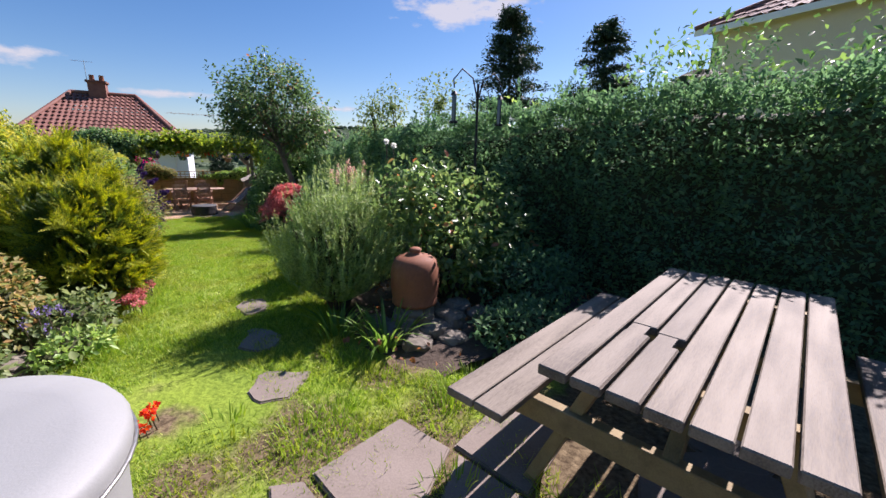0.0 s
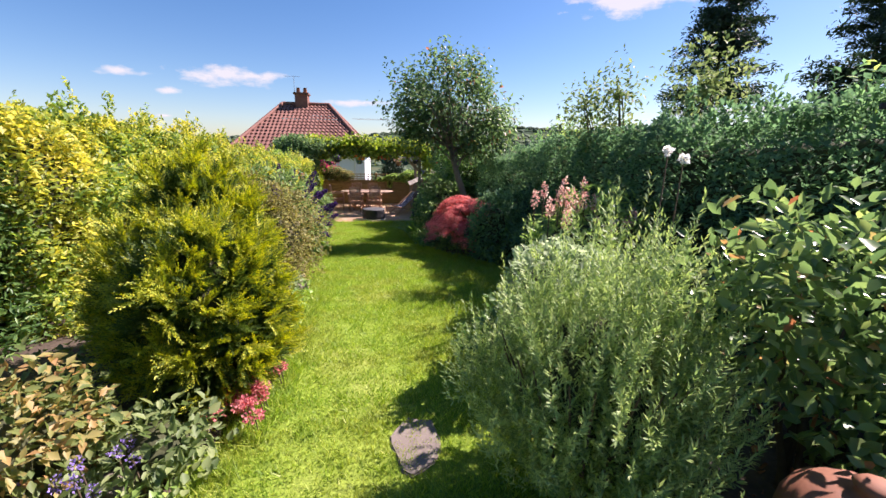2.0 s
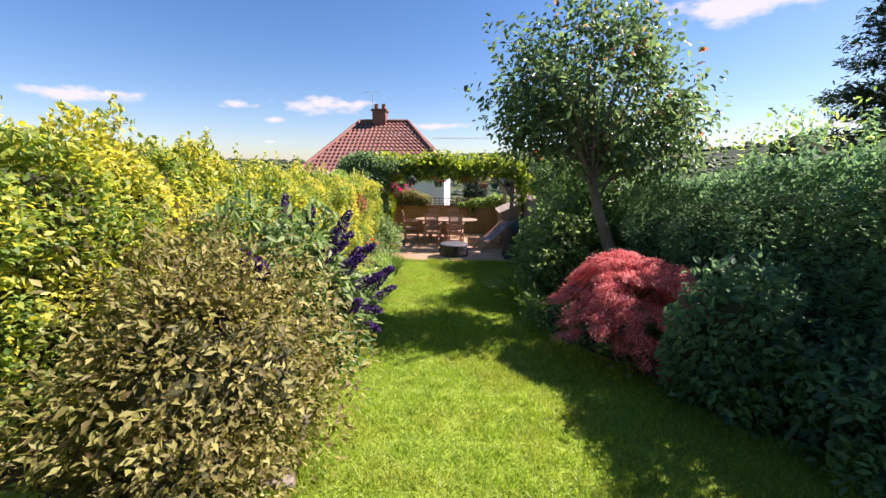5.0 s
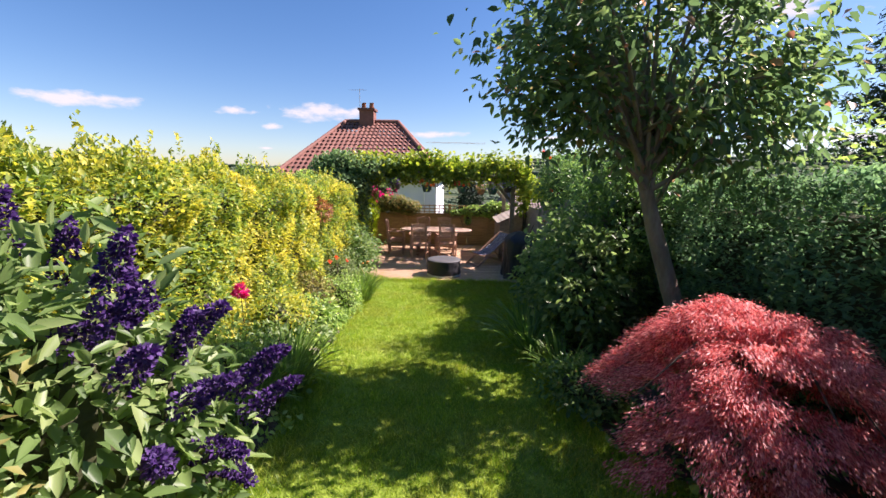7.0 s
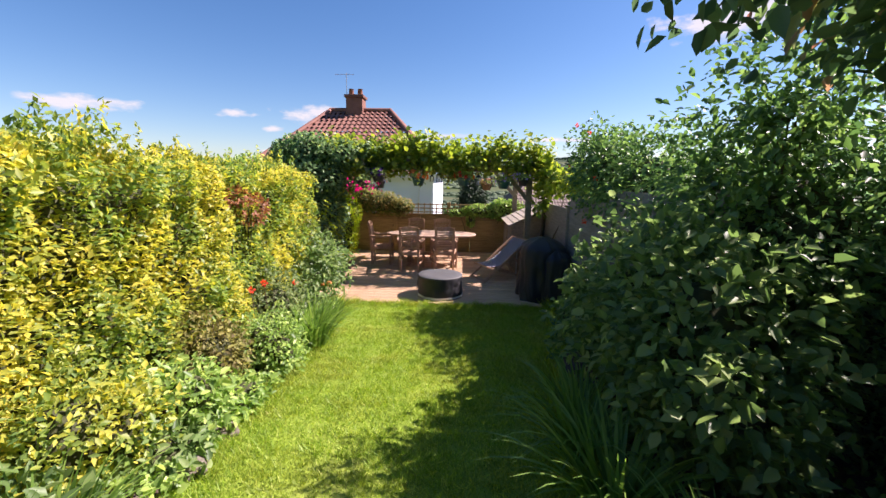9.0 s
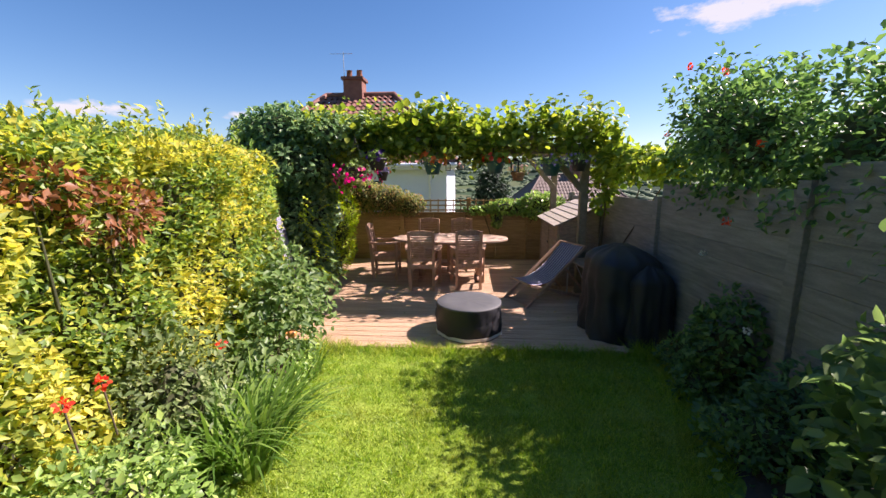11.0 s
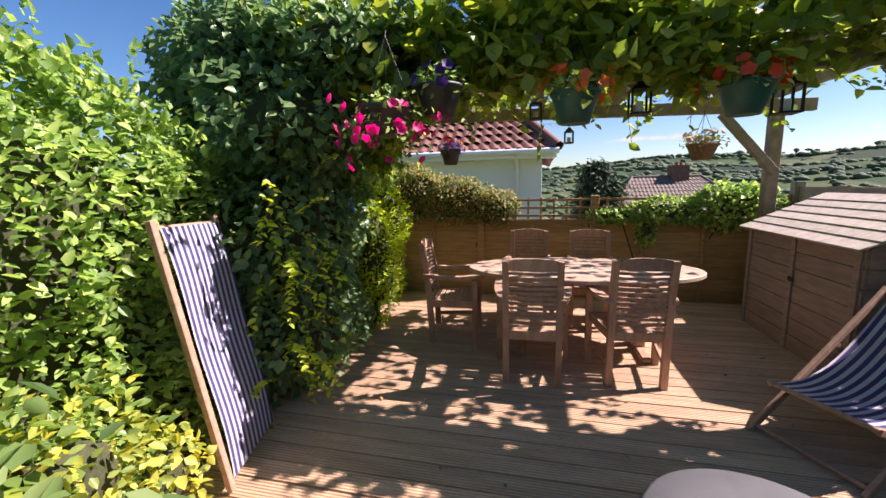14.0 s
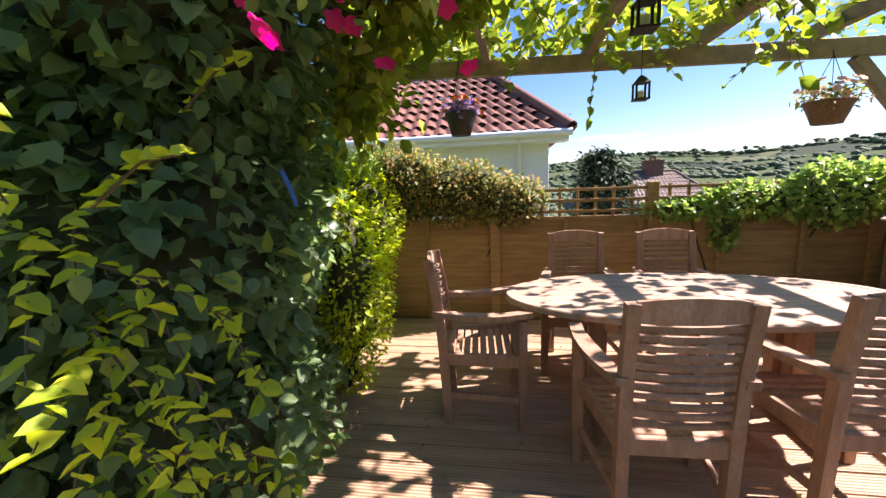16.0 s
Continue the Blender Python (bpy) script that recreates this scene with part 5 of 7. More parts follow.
def tree():
    base = (3.25, 12.05, gz(12.05))
    ob = thing("apple_tree", "small garden tree with a dense dark leafy crown", "tree", base)
    tube("trunk", [(0.04, 0, -0.1), (-0.13, 0.0, 0.4), (-0.31, 0.02, 0.9), (-0.5, 0.01, 1.4), (-0.65, 0.03, 1.9), (-0.8, 0, 2.6)], [0.088, 0.076, 0.07, 0.062, 0.045, 0.025], MAT["bark"], ob, sides=12)
    lobes = [(-0.9, 0.0, 2.75, 1.1, 0.85, 0.85), (-1.22, 0.0, 2.55, 0.62, 0.62, 0.45), (-0.25, 0.1, 2.55, 0.85, 0.8, 0.75), (-0.75, 0, 3.35, 0.7, 0.6, 0.5), (0.1, 0.1, 2.2, 0.5, 0.6, 0.5), (-0.35, 0.72, 2.4, 0.55, 0.42, 0.36)]
    cl = []
    r = random.Random(5)
    for i in range(46):
        l = lobes[i % len(lobes)]
        d = Vector((r.gauss(0, 1), r.gauss(0, 1), r.gauss(0.25, 1))).normalized()
        end = Vector(l[:3]) + Vector((d.x * l[3], d.y * l[4], d.z * l[5])) * r.uniform(0.8, 1.12)
        st = Vector((-0.55, 0, 1.55)).lerp(Vector((-0.78, 0, 2.5)), r.random())
        mid = st.lerp(end, 0.5) + Vector((r.uniform(-.15, .15), r.uniform(-.15, .15), r.uniform(0, .2)))
        tube("limb", [st, mid, end], [0.022, 0.013, 0.004], MAT["bark"], ob, sides=5)
        cl.append((np.array(mid), np.array(end)))
    P, N = [], []
    for a, b in cl:
        k = 170
        u = rng.uniform(0.15, 1.08, k) ** 0.7
        P.append(a + (b - a) * u[:, None] + rng.normal(0, 0.13, (k, 3)))
        N.append(np.tile(unit((b - a)[None]), (k, 1)))
    p, n = blob_points(4200, lobes, (0.5, 1.08), 0.3, 1.5)
    P, N = np.concatenate(P + [p]), np.concatenate(N + [n])
    tagged(leaves("crown", P, N, 0.074, MAT["tree"], ob, ratio=0.55, droop=0.7, spread=0.7, fine=True), kind="stuff")


tree()


def buddleia():
    base = (-0.03, 9.85, gz(9.85) + 0.03)
    ob = thing("butterfly_bush", "butterfly bush with dark purple flower spikes", "shrub", base)
    lobes = [(0, 0.05, 0.7, 0.36, 0.38, 0.62), (0.1, 0.2, 0.5, 0.34, 0.3, 0.48), (-0.2, -0.25, 0.9, 0.4, 0.4, 0.52)]
    p, n = blob_points(3600, lobes, (0.55, 1.1), 0.2, 2.0)
    tagged(leaves("foliage", p, n, 0.082, MAT["apple"], ob, ratio=0.36, droop=0.35, fine=True), kind="stuff")
    core("dark_shade_filler", lobes, MAT["dark"], ob, 0.55)
    r = random.Random(9)
    spikes = [((-0.05, 0.12, 1.12), (0.02, 0.1, 1.4)), ((0.1, 0.15, 0.98), (0.18, 0.12, 1.25)), ((0.22, 0.2, 0.85), (0.33, 0.18, 1.1)), ((0.25, 0.22, 0.68), (0.45, 0.2, 0.85)), ((0.3, 0.15, 0.55), (0.5, 0.12, 0.62)), ((-0.2, 0.1, 1.2), (-0.18, 0.1, 1.5)), ((0.12, 0.25, 0.75), (0.25, 0.25, 0.98)), ((0.3, 0.25, 0.42), (0.46, 0.22, 0.42))]
    for i in range(12):
        l = lobes[i % 3]
        a, e = r.uniform(-1.5, 0.9), r.uniform(0.1, 0.9)
        d = Vector((math.cos(a) * math.cos(e), math.sin(a) * math.cos(e), math.sin(e)))
        s = Vector((l[0] + d.x * l[3], l[1] + d.y * l[4], l[2] + d.z * l[5]))
        spikes.append((tuple(s), tuple(s + (d + Vector((0, 0, 0.7))).normalized() * r.uniform(0.2, 0.3))))
    for a, b in spikes:
        a, b = np.array(a), np.array(b)
        k = 420
        u = rng.uniform(0, 1, k)
        rad = 0.042 * (1 - u * 0.75)
        o = unit(rng.normal(0, 1, (k, 3)))
        q = a + (b - a) * u[:, None] + np.array([0, 0, -0.05])[None] * (u ** 2)[:, None] + o * rad[:, None]
        L = rng.uniform(0.012, 0.022, k)
        v, f = leaf_arrays(q, o + 0.3 * rng.normal(0, 1, o.shape), rng.normal(0, 1, o.shape), L, L * 0.8, 0.2)
        tagged(tri_mesh("flower_spike", v, f, MAT["purple"], ob), kind="stuff")


buddleia()


def strap_clump(name, label, at, count, length, mat, width=0.016, group="", upright=0.9):
    ob = thing(name, label, "plant", at, group=group)
    a = rng.uniform(0, 2 * math.pi, count)
    r = np.sqrt(rng.uniform(0, 1, count)) * 0.14
    L = length * rng.uniform(0.6, 1.15, count)
    out = rng.uniform(0.25, 0.9, count)
    seg = 6
    v = np.zeros((count, seg + 1, 2, 3))
    for i in range(seg + 1):
        u = i / seg
        x = r + out * L * (u ** 1.3) * 0.8
        z = upright * L * (u - 0.62 * out * u ** 2.6)
        w = width * np.sin(math.pi * min(0.97, 0.25 + 0.75 * u)) ** 0.7 * (1 - u * 0.6)
        c = np.stack([np.cos(a) * x, np.sin(a) * x, z], 1)
        s = np.stack([-np.sin(a), np.cos(a), a * 0], 1) * w
        v[:, i, 0], v[:, i, 1] = c - s, c + s
    base = np.arange(count)[:, None] * (seg + 1) * 2
    quad = np.concatenate([np.array([[2 * i, 2 * i + 1, 2 * i + 3, 2 * i + 2]]) for i in range(seg)])
    f = (base[:, :, None] + quad[None]).reshape(-1, 4)
    tagged(tri_mesh("strap_leaves", v.reshape(-1, 3), f, mat, ob), kind="stuff")
    return ob


for i, (x, y, n, L) in enumerate([(-0.5, 15.3, 130, 0.8), (-0.42, 15.05, 120, 0.75), (-0.62, 15.05, 110, 0.8), (-0.55, 15.75, 60, 0.5), (-0.3, 11.2, 170, 0.75), (-0.18, 11.7, 170, 0.75), (-0.4, 12.2, 120, 0.6), (2.15, 12.2, 110, 0.62), (1.96, 12.75, 150, 0.85), (1.94, 13.2, 150, 0.85), (2.25, 11.8, 90, 0.55), (2.02, 13.65, 110, 0.65), (2.2, 4.4, 60, 0.5), (1.95, 4.75, 40, 0.42), (-0.6, 16.3, 40, 0.5)]):
    strap_clump("strap_leaved_plant", "clump of arching green strap leaves at the lawn edge", (x, y, gz(y) + 0.03), n, L, MAT["strap"], group="strap-leaved clumps", width=0.013, upright=0.76 if x < 1 else 0.68)

# ---- climbers on the pergola ----
def vine():
    ob = thing("grape_vine", "grape vine with sunlit yellow-green leaves on pergola", "climber", (0.6, 19.9, 2.3))
    o = np.array(ob.location)
    P, N = [], []
    k = 14000
    x, y = rng.uniform(-1.6, 2.9, k), rng.uniform(18.7, 21.3, k)
    edge = rng.uniform(0, 1, k) < 0.42
    y = np.where(edge, rng.normal(18.88, 0.13, k), y)
    z = 2.36 + np.minimum(rng.exponential(0.11, k), 0.42) + 0.12 * wave(np.stack([x, y, y], 1), 0.8, 1.0) - np.where(edge, rng.uniform(-0.15, 0.36, k), 0)
    keep = (x < 1.1) | (rng.uniform(0, 1, k) < np.where(y < 19.4, 0.5, 0.3))
    keep &= ~((x > -0.6) & (y > 19.6) & (rng.uniform(0, 1, k) < 0.45))
    q = np.stack([x, y, z], 1)[keep]
    P.append(q)
    N.append(np.tile([[0, -0.35, 0.8]], (len(q), 1)))
    for i in range(46):
        x0, y0 = rng.uniform(-1.3, 2.8), rng.choice([18.85, 18.95, 20.9]) + rng.normal(0, 0.06)
        n = rng.integers(8, 22)
        up = rng.uniform(0, 1) < 0.45
        dz = np.linspace(0, rng.uniform(0.15, 0.55) if up else -rng.uniform(0.1, 0.38), n)
        s = np.stack([x0 + np.linspace(0, rng.normal(0, 0.15), n) + rng.normal(0, 0.03, n), y0 + rng.normal(0, 0.03, n), 2.42 + dz], 1)
        P.append(s)
        N.append(np.tile([[0, -0.5, 0.4]], (n, 1)))
    P, N = np.concatenate(P) - o, np.concatenate(N)
    tagged(leaves("foliage", P, N, 0.092, MAT["vine"], ob, ratio=0.85, droop=0.5, spread=0.6, fold=0.12, fine=True), kind="stuff")
    for i in range(16):
        x0 = -1.5 + i * 0.27
        tube("cane", [(x0 - 0.6, 18.8 + random.uniform(-.1, .2), 2.33), (x0 - 0.6 + 0.3, 19.5, 2.45), (x0 - 0.6 + random.uniform(.2, .6), 20.8, 2.42)], [0.012, 0.01, 0.006], MAT["twig"], ob, sides=5)


vine()


def creeper():
    ob = thing("climbing_creeper", "dense dark green creeper smothering the pergola post", "climber", (-1.4, 19.0, DZ))
    lobes = [(-0.22, -0.15, 0.5, 0.38, 0.65, 0.6), (-0.2, -0.1, 1.2, 0.38, 0.62, 0.65), (-0.14, -0.1, 1.95, 0.48, 0.6, 0.5), (-0.95, 0.15, 2.1, 0.45, 0.55, 0.55), (0.1, -0.05, 2.36, 0.75, 0.5, 0.28), (-0.42, 0.95, 1.0, 0.4, 0.6, 1.0), (-0.45, -0.1, 2.35, 0.6, 0.5, 0.4)]
    p, n = blob_points(17500, lobes, (0.72, 1.08), 0.18, 1.9)
    tagged(leaves("foliage", p, n, 0.07, MAT["creeper"], ob, ratio=0.72, droop=0.55, fine=True), kind="stuff")
    core("dark_shade_filler", lobes, MAT["dark"], ob, 0.72)


creeper()
shrub("bush", "lime yellow-green shrub at the deck corner", [(-1.55, 20.1, 0.75, 0.32, 0.4, 0.72), (-1.5, 20.3, 1.15, 0.3, 0.3, 0.4), (-1.4, 19.8, 0.9, 0.2, 0.22, 0.5)], 7500, 0.036, MAT["lime"], MAT["dark"], (-1.55, 20.15, DZ), 0.5, seed=8.0)
shrub("ivy", "ivy and dry autumn-coloured climber over the fence", [(-0.95, 21.55, 1.3, 0.6, 0.24, 0.32), (-1.5, 21.6, 1.4, 0.5, 0.3, 0.4), (-0.5, 21.55, 1.2, 0.4, 0.2, 0.24)], 6500, 0.045, MAT["autumn"], MAT["dark"], (-0.9, 21.75, -0.12), 0.6, seed=9.0, category="climber")
shrub("ivy", "sunlit green ivy trailing over the trellis", [(1.7, 21.53, 1.14, 0.6, 0.15, 0.17), (2.3, 21.5, 1.2, 0.5, 0.2, 0.28), (1.05, 21.53, 1.08, 0.35, 0.12, 0.1), (1.4, 21.5, 0.9, 0.12, 0.06, 0.2)], 3000, 0.06, MAT["light_shrub"], MAT["dark"], (1.6, 21.75, -0.12), 0.75, seed=10.0, category="climber", core_scale=0.5)
shrub("climbing_rose", "climbing rose with bright leaves above the side fence", [(3.2, 17.1, 2.2, 0.42, 0.62, 0.62), (3.1, 16.5, 2.05, 0.42, 0.55, 0.55), (3.3, 15.7, 1.95, 0.5, 0.7, 0.6)], 9000, 0.058, MAT["hedge_mix"], MAT["dark"], (3.2, 16.5, 0.0), 0.6, lump=0.3, shell=(0.45, 1.15), seed=11.0, category="climber", core_scale=0.45, fine=True)
shrub("grape_vine", "yellow-green vine tumbling over the side fence post", [(2.85, 18.9, 2.0, 0.3, 0.4, 0.3), (3.05, 18.4, 1.95, 0.28, 0.45, 0.22), (2.75, 19.0, 1.6, 0.16, 0.16, 0.35), (3.1, 17.8, 1.9, 0.22, 0.4, 0.18)], 1500, 0.09, MAT["vine"], MAT["dark"], (2.8, 19.25, DZ), 0.85, 0.4, 0.8, 0.3, "climber", (0.3, 1.15), 0, 5, MAT["twig"], 11.5, fine=True)
shrub("grape_vine", "curtain of yellowing vine leaves hanging beside the creeper", [(-1.0, 19.35, 2.1, 0.3, 0.28, 0.3), (-1.2, 19.6, 1.85, 0.24, 0.3, 0.36), (-0.75, 19.5, 2.2, 0.3, 0.3, 0.2)], 1300, 0.07, MAT["vine"], MAT["dark"], (-1.05, 19.45, 2.3), 0.75, 0.6, 0.7, 0.3, "climber", (0.3, 1.15), 0, 6, MAT["twig"], 11.8, fine=True)
shrub("golden_privet", "bright yellow-leaved privet sprays at the deck edge", [(-1.38, 17.15, 0.5, 0.2, 0.32, 0.38), (-1.36, 17.45, 0.32, 0.14, 0.2, 0.26), (-1.32, 16.8, 0.65, 0.22, 0.3, 0.42)], 1500, 0.05, MAT["privet"], MAT["dark"], (-1.35, 17.1, 0.0), 0.6, seed=12.6, core_scale=0.45, stems=7, stem_mat=MAT["twig"], fine=True)
shrub("apple_branch", "low apple branches with broad leaves beside the hedge", [(-0.72, 16.15, 0.8, 0.34, 0.35, 0.38), (-0.75, 15.7, 0.5, 0.25, 0.3, 0.3), (-0.8, 16.55, 0.65, 0.36, 0.3, 0.5)], 2500, 0.07, MAT["apple"], MAT["dark"], (-0.8, 16.0, gz(16) + 0.03), 0.5, seed=12.0, core_scale=0, fine=True, lump=0.4, shell=(0.2, 1.25), stems=10, stem_mat=MAT["twig"])

# ---- houses ----
def hip_roof(name, x0, x1, y0, y1, ze, zr, rx0, rx1, ry, mat, parent, cols=0.21, rows=0.3):
    """Four roof slopes, each tiled with pantile courses that are corrugated across the slope."""
    A, B, C, D = Vector((x0, y0, ze)), Vector((x1, y0, ze)), Vector((x1, y1, ze)), Vector((x0, y1, ze))
    E, Fv = Vector((rx0, ry, zr)), Vector((rx1, ry, zr))
    for a, b, c, d in ((A, B, Fv, E), (B, C, Fv, Fv), (C, D, E, Fv), (D, A, E, E)):
        n = (b - a).cross((c + d) / 2 - a).normalized()
        u = (b - a).normalized()
        w = n.cross(u)
        H = ((c + d) / 2 - a).dot(w)
        W = (b - a).length
        lu, ru = (d - a).dot(u), (c - a).dot(u)
        nr = max(1, int(H / rows))
        v, f = [], []
        for r in range(nr):
            h0, h1 = H * r / nr, H * (r + 1) / nr
            l0, l1 = lu * h0 / H, lu * h1 / H
            r0, r1 = W + (ru - W) * h0 / H, W + (ru - W) * h1 / H
            k = max(2, int((r0 - l0) / (cols / 4)))
            s = len(v)
            for i in range(k + 1):
                t = i / k
                p0, p1 = l0 + (r0 - l0) * t, l1 + (r1 - l1) * t
                q = 0.028 * math.cos(2 * math.pi * p0 / cols)
                v.append(a + u * p0 + w * h0 + n * (q + 0.045))
                v.append(a + u * p1 + w * (h1 + 0.02) + n * (q + 0.01))
            for i in range(k):
                f.append((s + 2 * i, s + 2 * i + 2, s + 2 * i + 3, s + 2 * i + 1))
        tri_mesh("roof_slope", np.array(v), np.array(f), mat, parent)
    for p, q in ((A, E), (B, Fv), (C, Fv), (D, E), (E, Fv)):
        tube("ridge_tile", [p + Vector((0, 0, 0.05)), q + Vector((0, 0, 0.05))], 0.09, mat, parent, sides=8)


def chimney(parent, x, y, z, w=0.66, d=0.6, h=0.5):
    ob = box("chimney", x - w / 2, x + w / 2, y - d / 2, y + d / 2, z - 0.6, z + h, MAT["brick"], parent)
    box("cap", x - w / 2 - 0.06, x + w / 2 + 0.06, y - d / 2 - 0.06, y + d / 2 + 0.06, z + h, z + h + 0.1, MAT["brick"], ob)
    for k in (-0.18, 0.18):
        tube("chimney_pot", [(x + k, y, z + h + 0.1), (x + k, y, z + h + 0.34), (x + k, y, z + h + 0.36)], [0.11, 0.09, 0.11], MAT["terracotta"], ob, sides=10)
    return ob


house = thing("house", "white rendered bungalow with red clay pantile hip roof", "house", (-2.8, 27.5, -2.6))
ho = Vector(house.location)
hx = lambda x: x - ho.x
hy = lambda y: y - ho.y
hz = lambda z: z - ho.z
hip_roof("roof", hx(-6.1), hx(0.5), hy(24.0), hy(31.2), hz(2.12), hz(4.62), hx(-4.3), hx(-1.85), hy(27.8), MAT["tile"], house)
box("wall", hx(-5.75), hx(0.2), hy(24.4), hy(30.9), 0, hz(2.1), MAT["render"], house)
box("fascia", hx(-6.05), hx(0.46), hy(24.03), hy(24.06), hz(1.98), hz(2.14), MAT["white_trim"], house)
box("soffit", hx(-6.05), hx(0.46), hy(24.06), hy(24.4), hz(1.98), hz(2.0), MAT["white_trim"], house)
tube("gutter", [(hx(-6.1), hy(23.98), hz(2.1)), (hx(0.5), hy(23.98), hz(2.1))], 0.055, MAT["white_trim"], house)
tube("downpipe", [(hx(-0.28), hy(24.0), hz(2.05)), (hx(-0.28), hy(24.33), hz(1.85)), (hx(-0.28), hy(24.34), hz(-2.0))], 0.035, MAT["white_trim"], house)
win = box("window", hx(-2.5), hx(-1.6), hy(24.36), hy(24.42), hz(0.9), hz(1.75), MAT["white_trim"], house)
for k in range(2):
    box("pane", hx(-2.44 + k * 0.43), hx(-2.07 + k * 0.43), hy(24.345), hy(24.358), hz(0.97), hz(1.68), MAT["glass"], win)
chimney(house, hx(-3.25), hy(27.8), hz(4.62))
tube("aerial", [(hx(-3.62), hy(27.8), hz(4.6)), (hx(-3.62), hy(27.8), hz(6.1))], 0.014, MAT["metal"], house, sides=5)
tube("aerial_arm", [(hx(-4.1), hy(27.8), hz(6.05)), (hx(-3.3), hy(27.8), hz(6.05))], 0.008, MAT["metal"], house, sides=5)

far_house = thing("house", "distant bungalow with brown tiled hip roof", "house", (10.2, 52, -5.15), 6)
hip_roof("roof", -5.2, 5.2, -3.6, 3.6, 4.2, 7.0, -2.6, 2.6, 0, MAT["tile_brown"], far_house, 0.3, 0.45)
box("wall", -4.8, 4.8, -3.2, 3.2, 0, 4.2, MAT["render"], far_house)
chimney(far_house, 0.9, 0, 7.0, 1.3, 0.9, 0.8)

side_house = thing("house", "cream rendered house behind the hedge", "house", (19, 5.0, -1.0))
hip_roof("roof", -4.0, 4.2, -5.2, 5.2, 7.25, 9.4, -0.2, 0.4, 0, MAT["tile"], side_house, 0.3, 0.4)
box("wall", -3.6, 3.8, -4.8, 4.8, 0, 7.25, MAT["cream"], side_house)
box("fascia", -4.0, -3.97, -5.2, 5.2, 7.08, 7.26, MAT["white_trim"], side_house)

# the house the walk starts beside
home = thing("house_wall", "brown brick house wall beside the picnic table", "wall", (5.2, 0.2, gz(0)), kind="structure")
box("wall", 0, 0.25, -4, 1.6, 0, 2.6, MAT["brick"], home)


def fir(x, y, z, h, r, seed):
    ob = thing("fir_tree", "tall dark conifer tree behind the hedge", "conifer", (x, y, z))
    tube("trunk", [(0, 0, 0), (0, 0, h)], [0.05 + 0.06 * r, 0.03], MAT["bark"], ob)
    rr = random.Random(seed)
    P, N = [], []
    for i in range(150):
        u = rr.uniform(0.05, 1)
        a = rr.uniform(0, 2 * math.pi)
        L = r * (1 - u) ** 0.55 * rr.uniform(0.7, 1.15) + 0.15
        st = np.array([0, 0, h * u])
        end = st + np.array([math.cos(a) * L, math.sin(a) * L, 0.12 * L - 0.2 * rr.random()])
        if i < 60:
            tube("limb", [st, end], [0.03, 0.008], MAT["bark"], ob, sides=4)
        k = int(90 + 190 * L / r)
        w = rng.uniform(0.15, 1.05, k)[:, None]
        P.append(st + (end - st) * w + rng.normal(0, 0.11 * max(1, r / 1.9), (k, 3)) * (1, 1, 0.7))
        N.append(np.tile(unit((end - st)[None]), (k, 1)))
    tagged(leaves("foliage", np.concatenate(P), np.concatenate(N), 0.1 + 0.045 * r, MAT["fir"], ob, ratio=0.35, droop=0.4), kind="stuff")


fir(21.2, 27.4, -2.0, 14.5, 4.0, 1)
fir(25.0, 22.0, -2.0, 13.0, 3.6, 2)
fir(1.6, 26.8, -2.0, 4.0, 0.75, 3)


def far_woods():
    ico = bmesh.new()
    bmesh.ops.create_icosphere(ico, subdivisions=1, radius=1)
    bv = np.array([v.co for v in ico.verts])
    bf = np.array([[v.index for v in f.verts] for f in ico.faces])
    ico.free()
    V, F, s = [], [], 0
    for i in range(7500):
        az = radians(rng.uniform(-60, 70))
        r = rng.choice([rng.uniform(180, 500), rng.uniform(500, 1150)])
        line = rng.integers(0, 7)
        if line < 2 or line > 4:
            r = float(rng.choice([230, 330, 450, 560, 660, 760, 860, 950, 1090])) + rng.normal(0, 4) + 50 * math.sin(az * 9)
        elif line == 2:
            az = round(az * 22) / 22 + rng.normal(0, 0.003)
        elif line == 3:
            c = rng.integers(0, 14)
            az, r = radians(-50 + c * 8.3) + rng.normal(0, 0.035), 520 + 83 * (c * 5 % 7) + rng.normal(0, 22)
        x, y = math.sin(az) * r, 15 + math.cos(az) * r
        z = float(terrain(np.array(x), np.array(y)))
        k = rng.uniform(0.9, 2.4) * (1 + r / 700)
        v = bv * (1 + 0.22 * wave(bv, 0.6, i * 0.37))[:, None] * np.array([k * rng.uniform(1.1, 2.4), k * rng.uniform(0.9, 1.6), k * rng.uniform(0.7, 1.2)]) + (x, y, z + k * 0.35)
        V.append(v)
        F.append(bf + s)
        s += len(bv)
    m = foliage("far_tree", [(0.0, (0.045, 0.075, 0.036)), (1.0, (0.085, 0.125, 0.056))], 0.8, 0.0)
    tagged(tri_mesh("far_woods", np.concatenate(V), np.concatenate(F), m, smooth=True), "distant hedgerows and woods across the valley", "woods", kind="stuff")


far_woods()

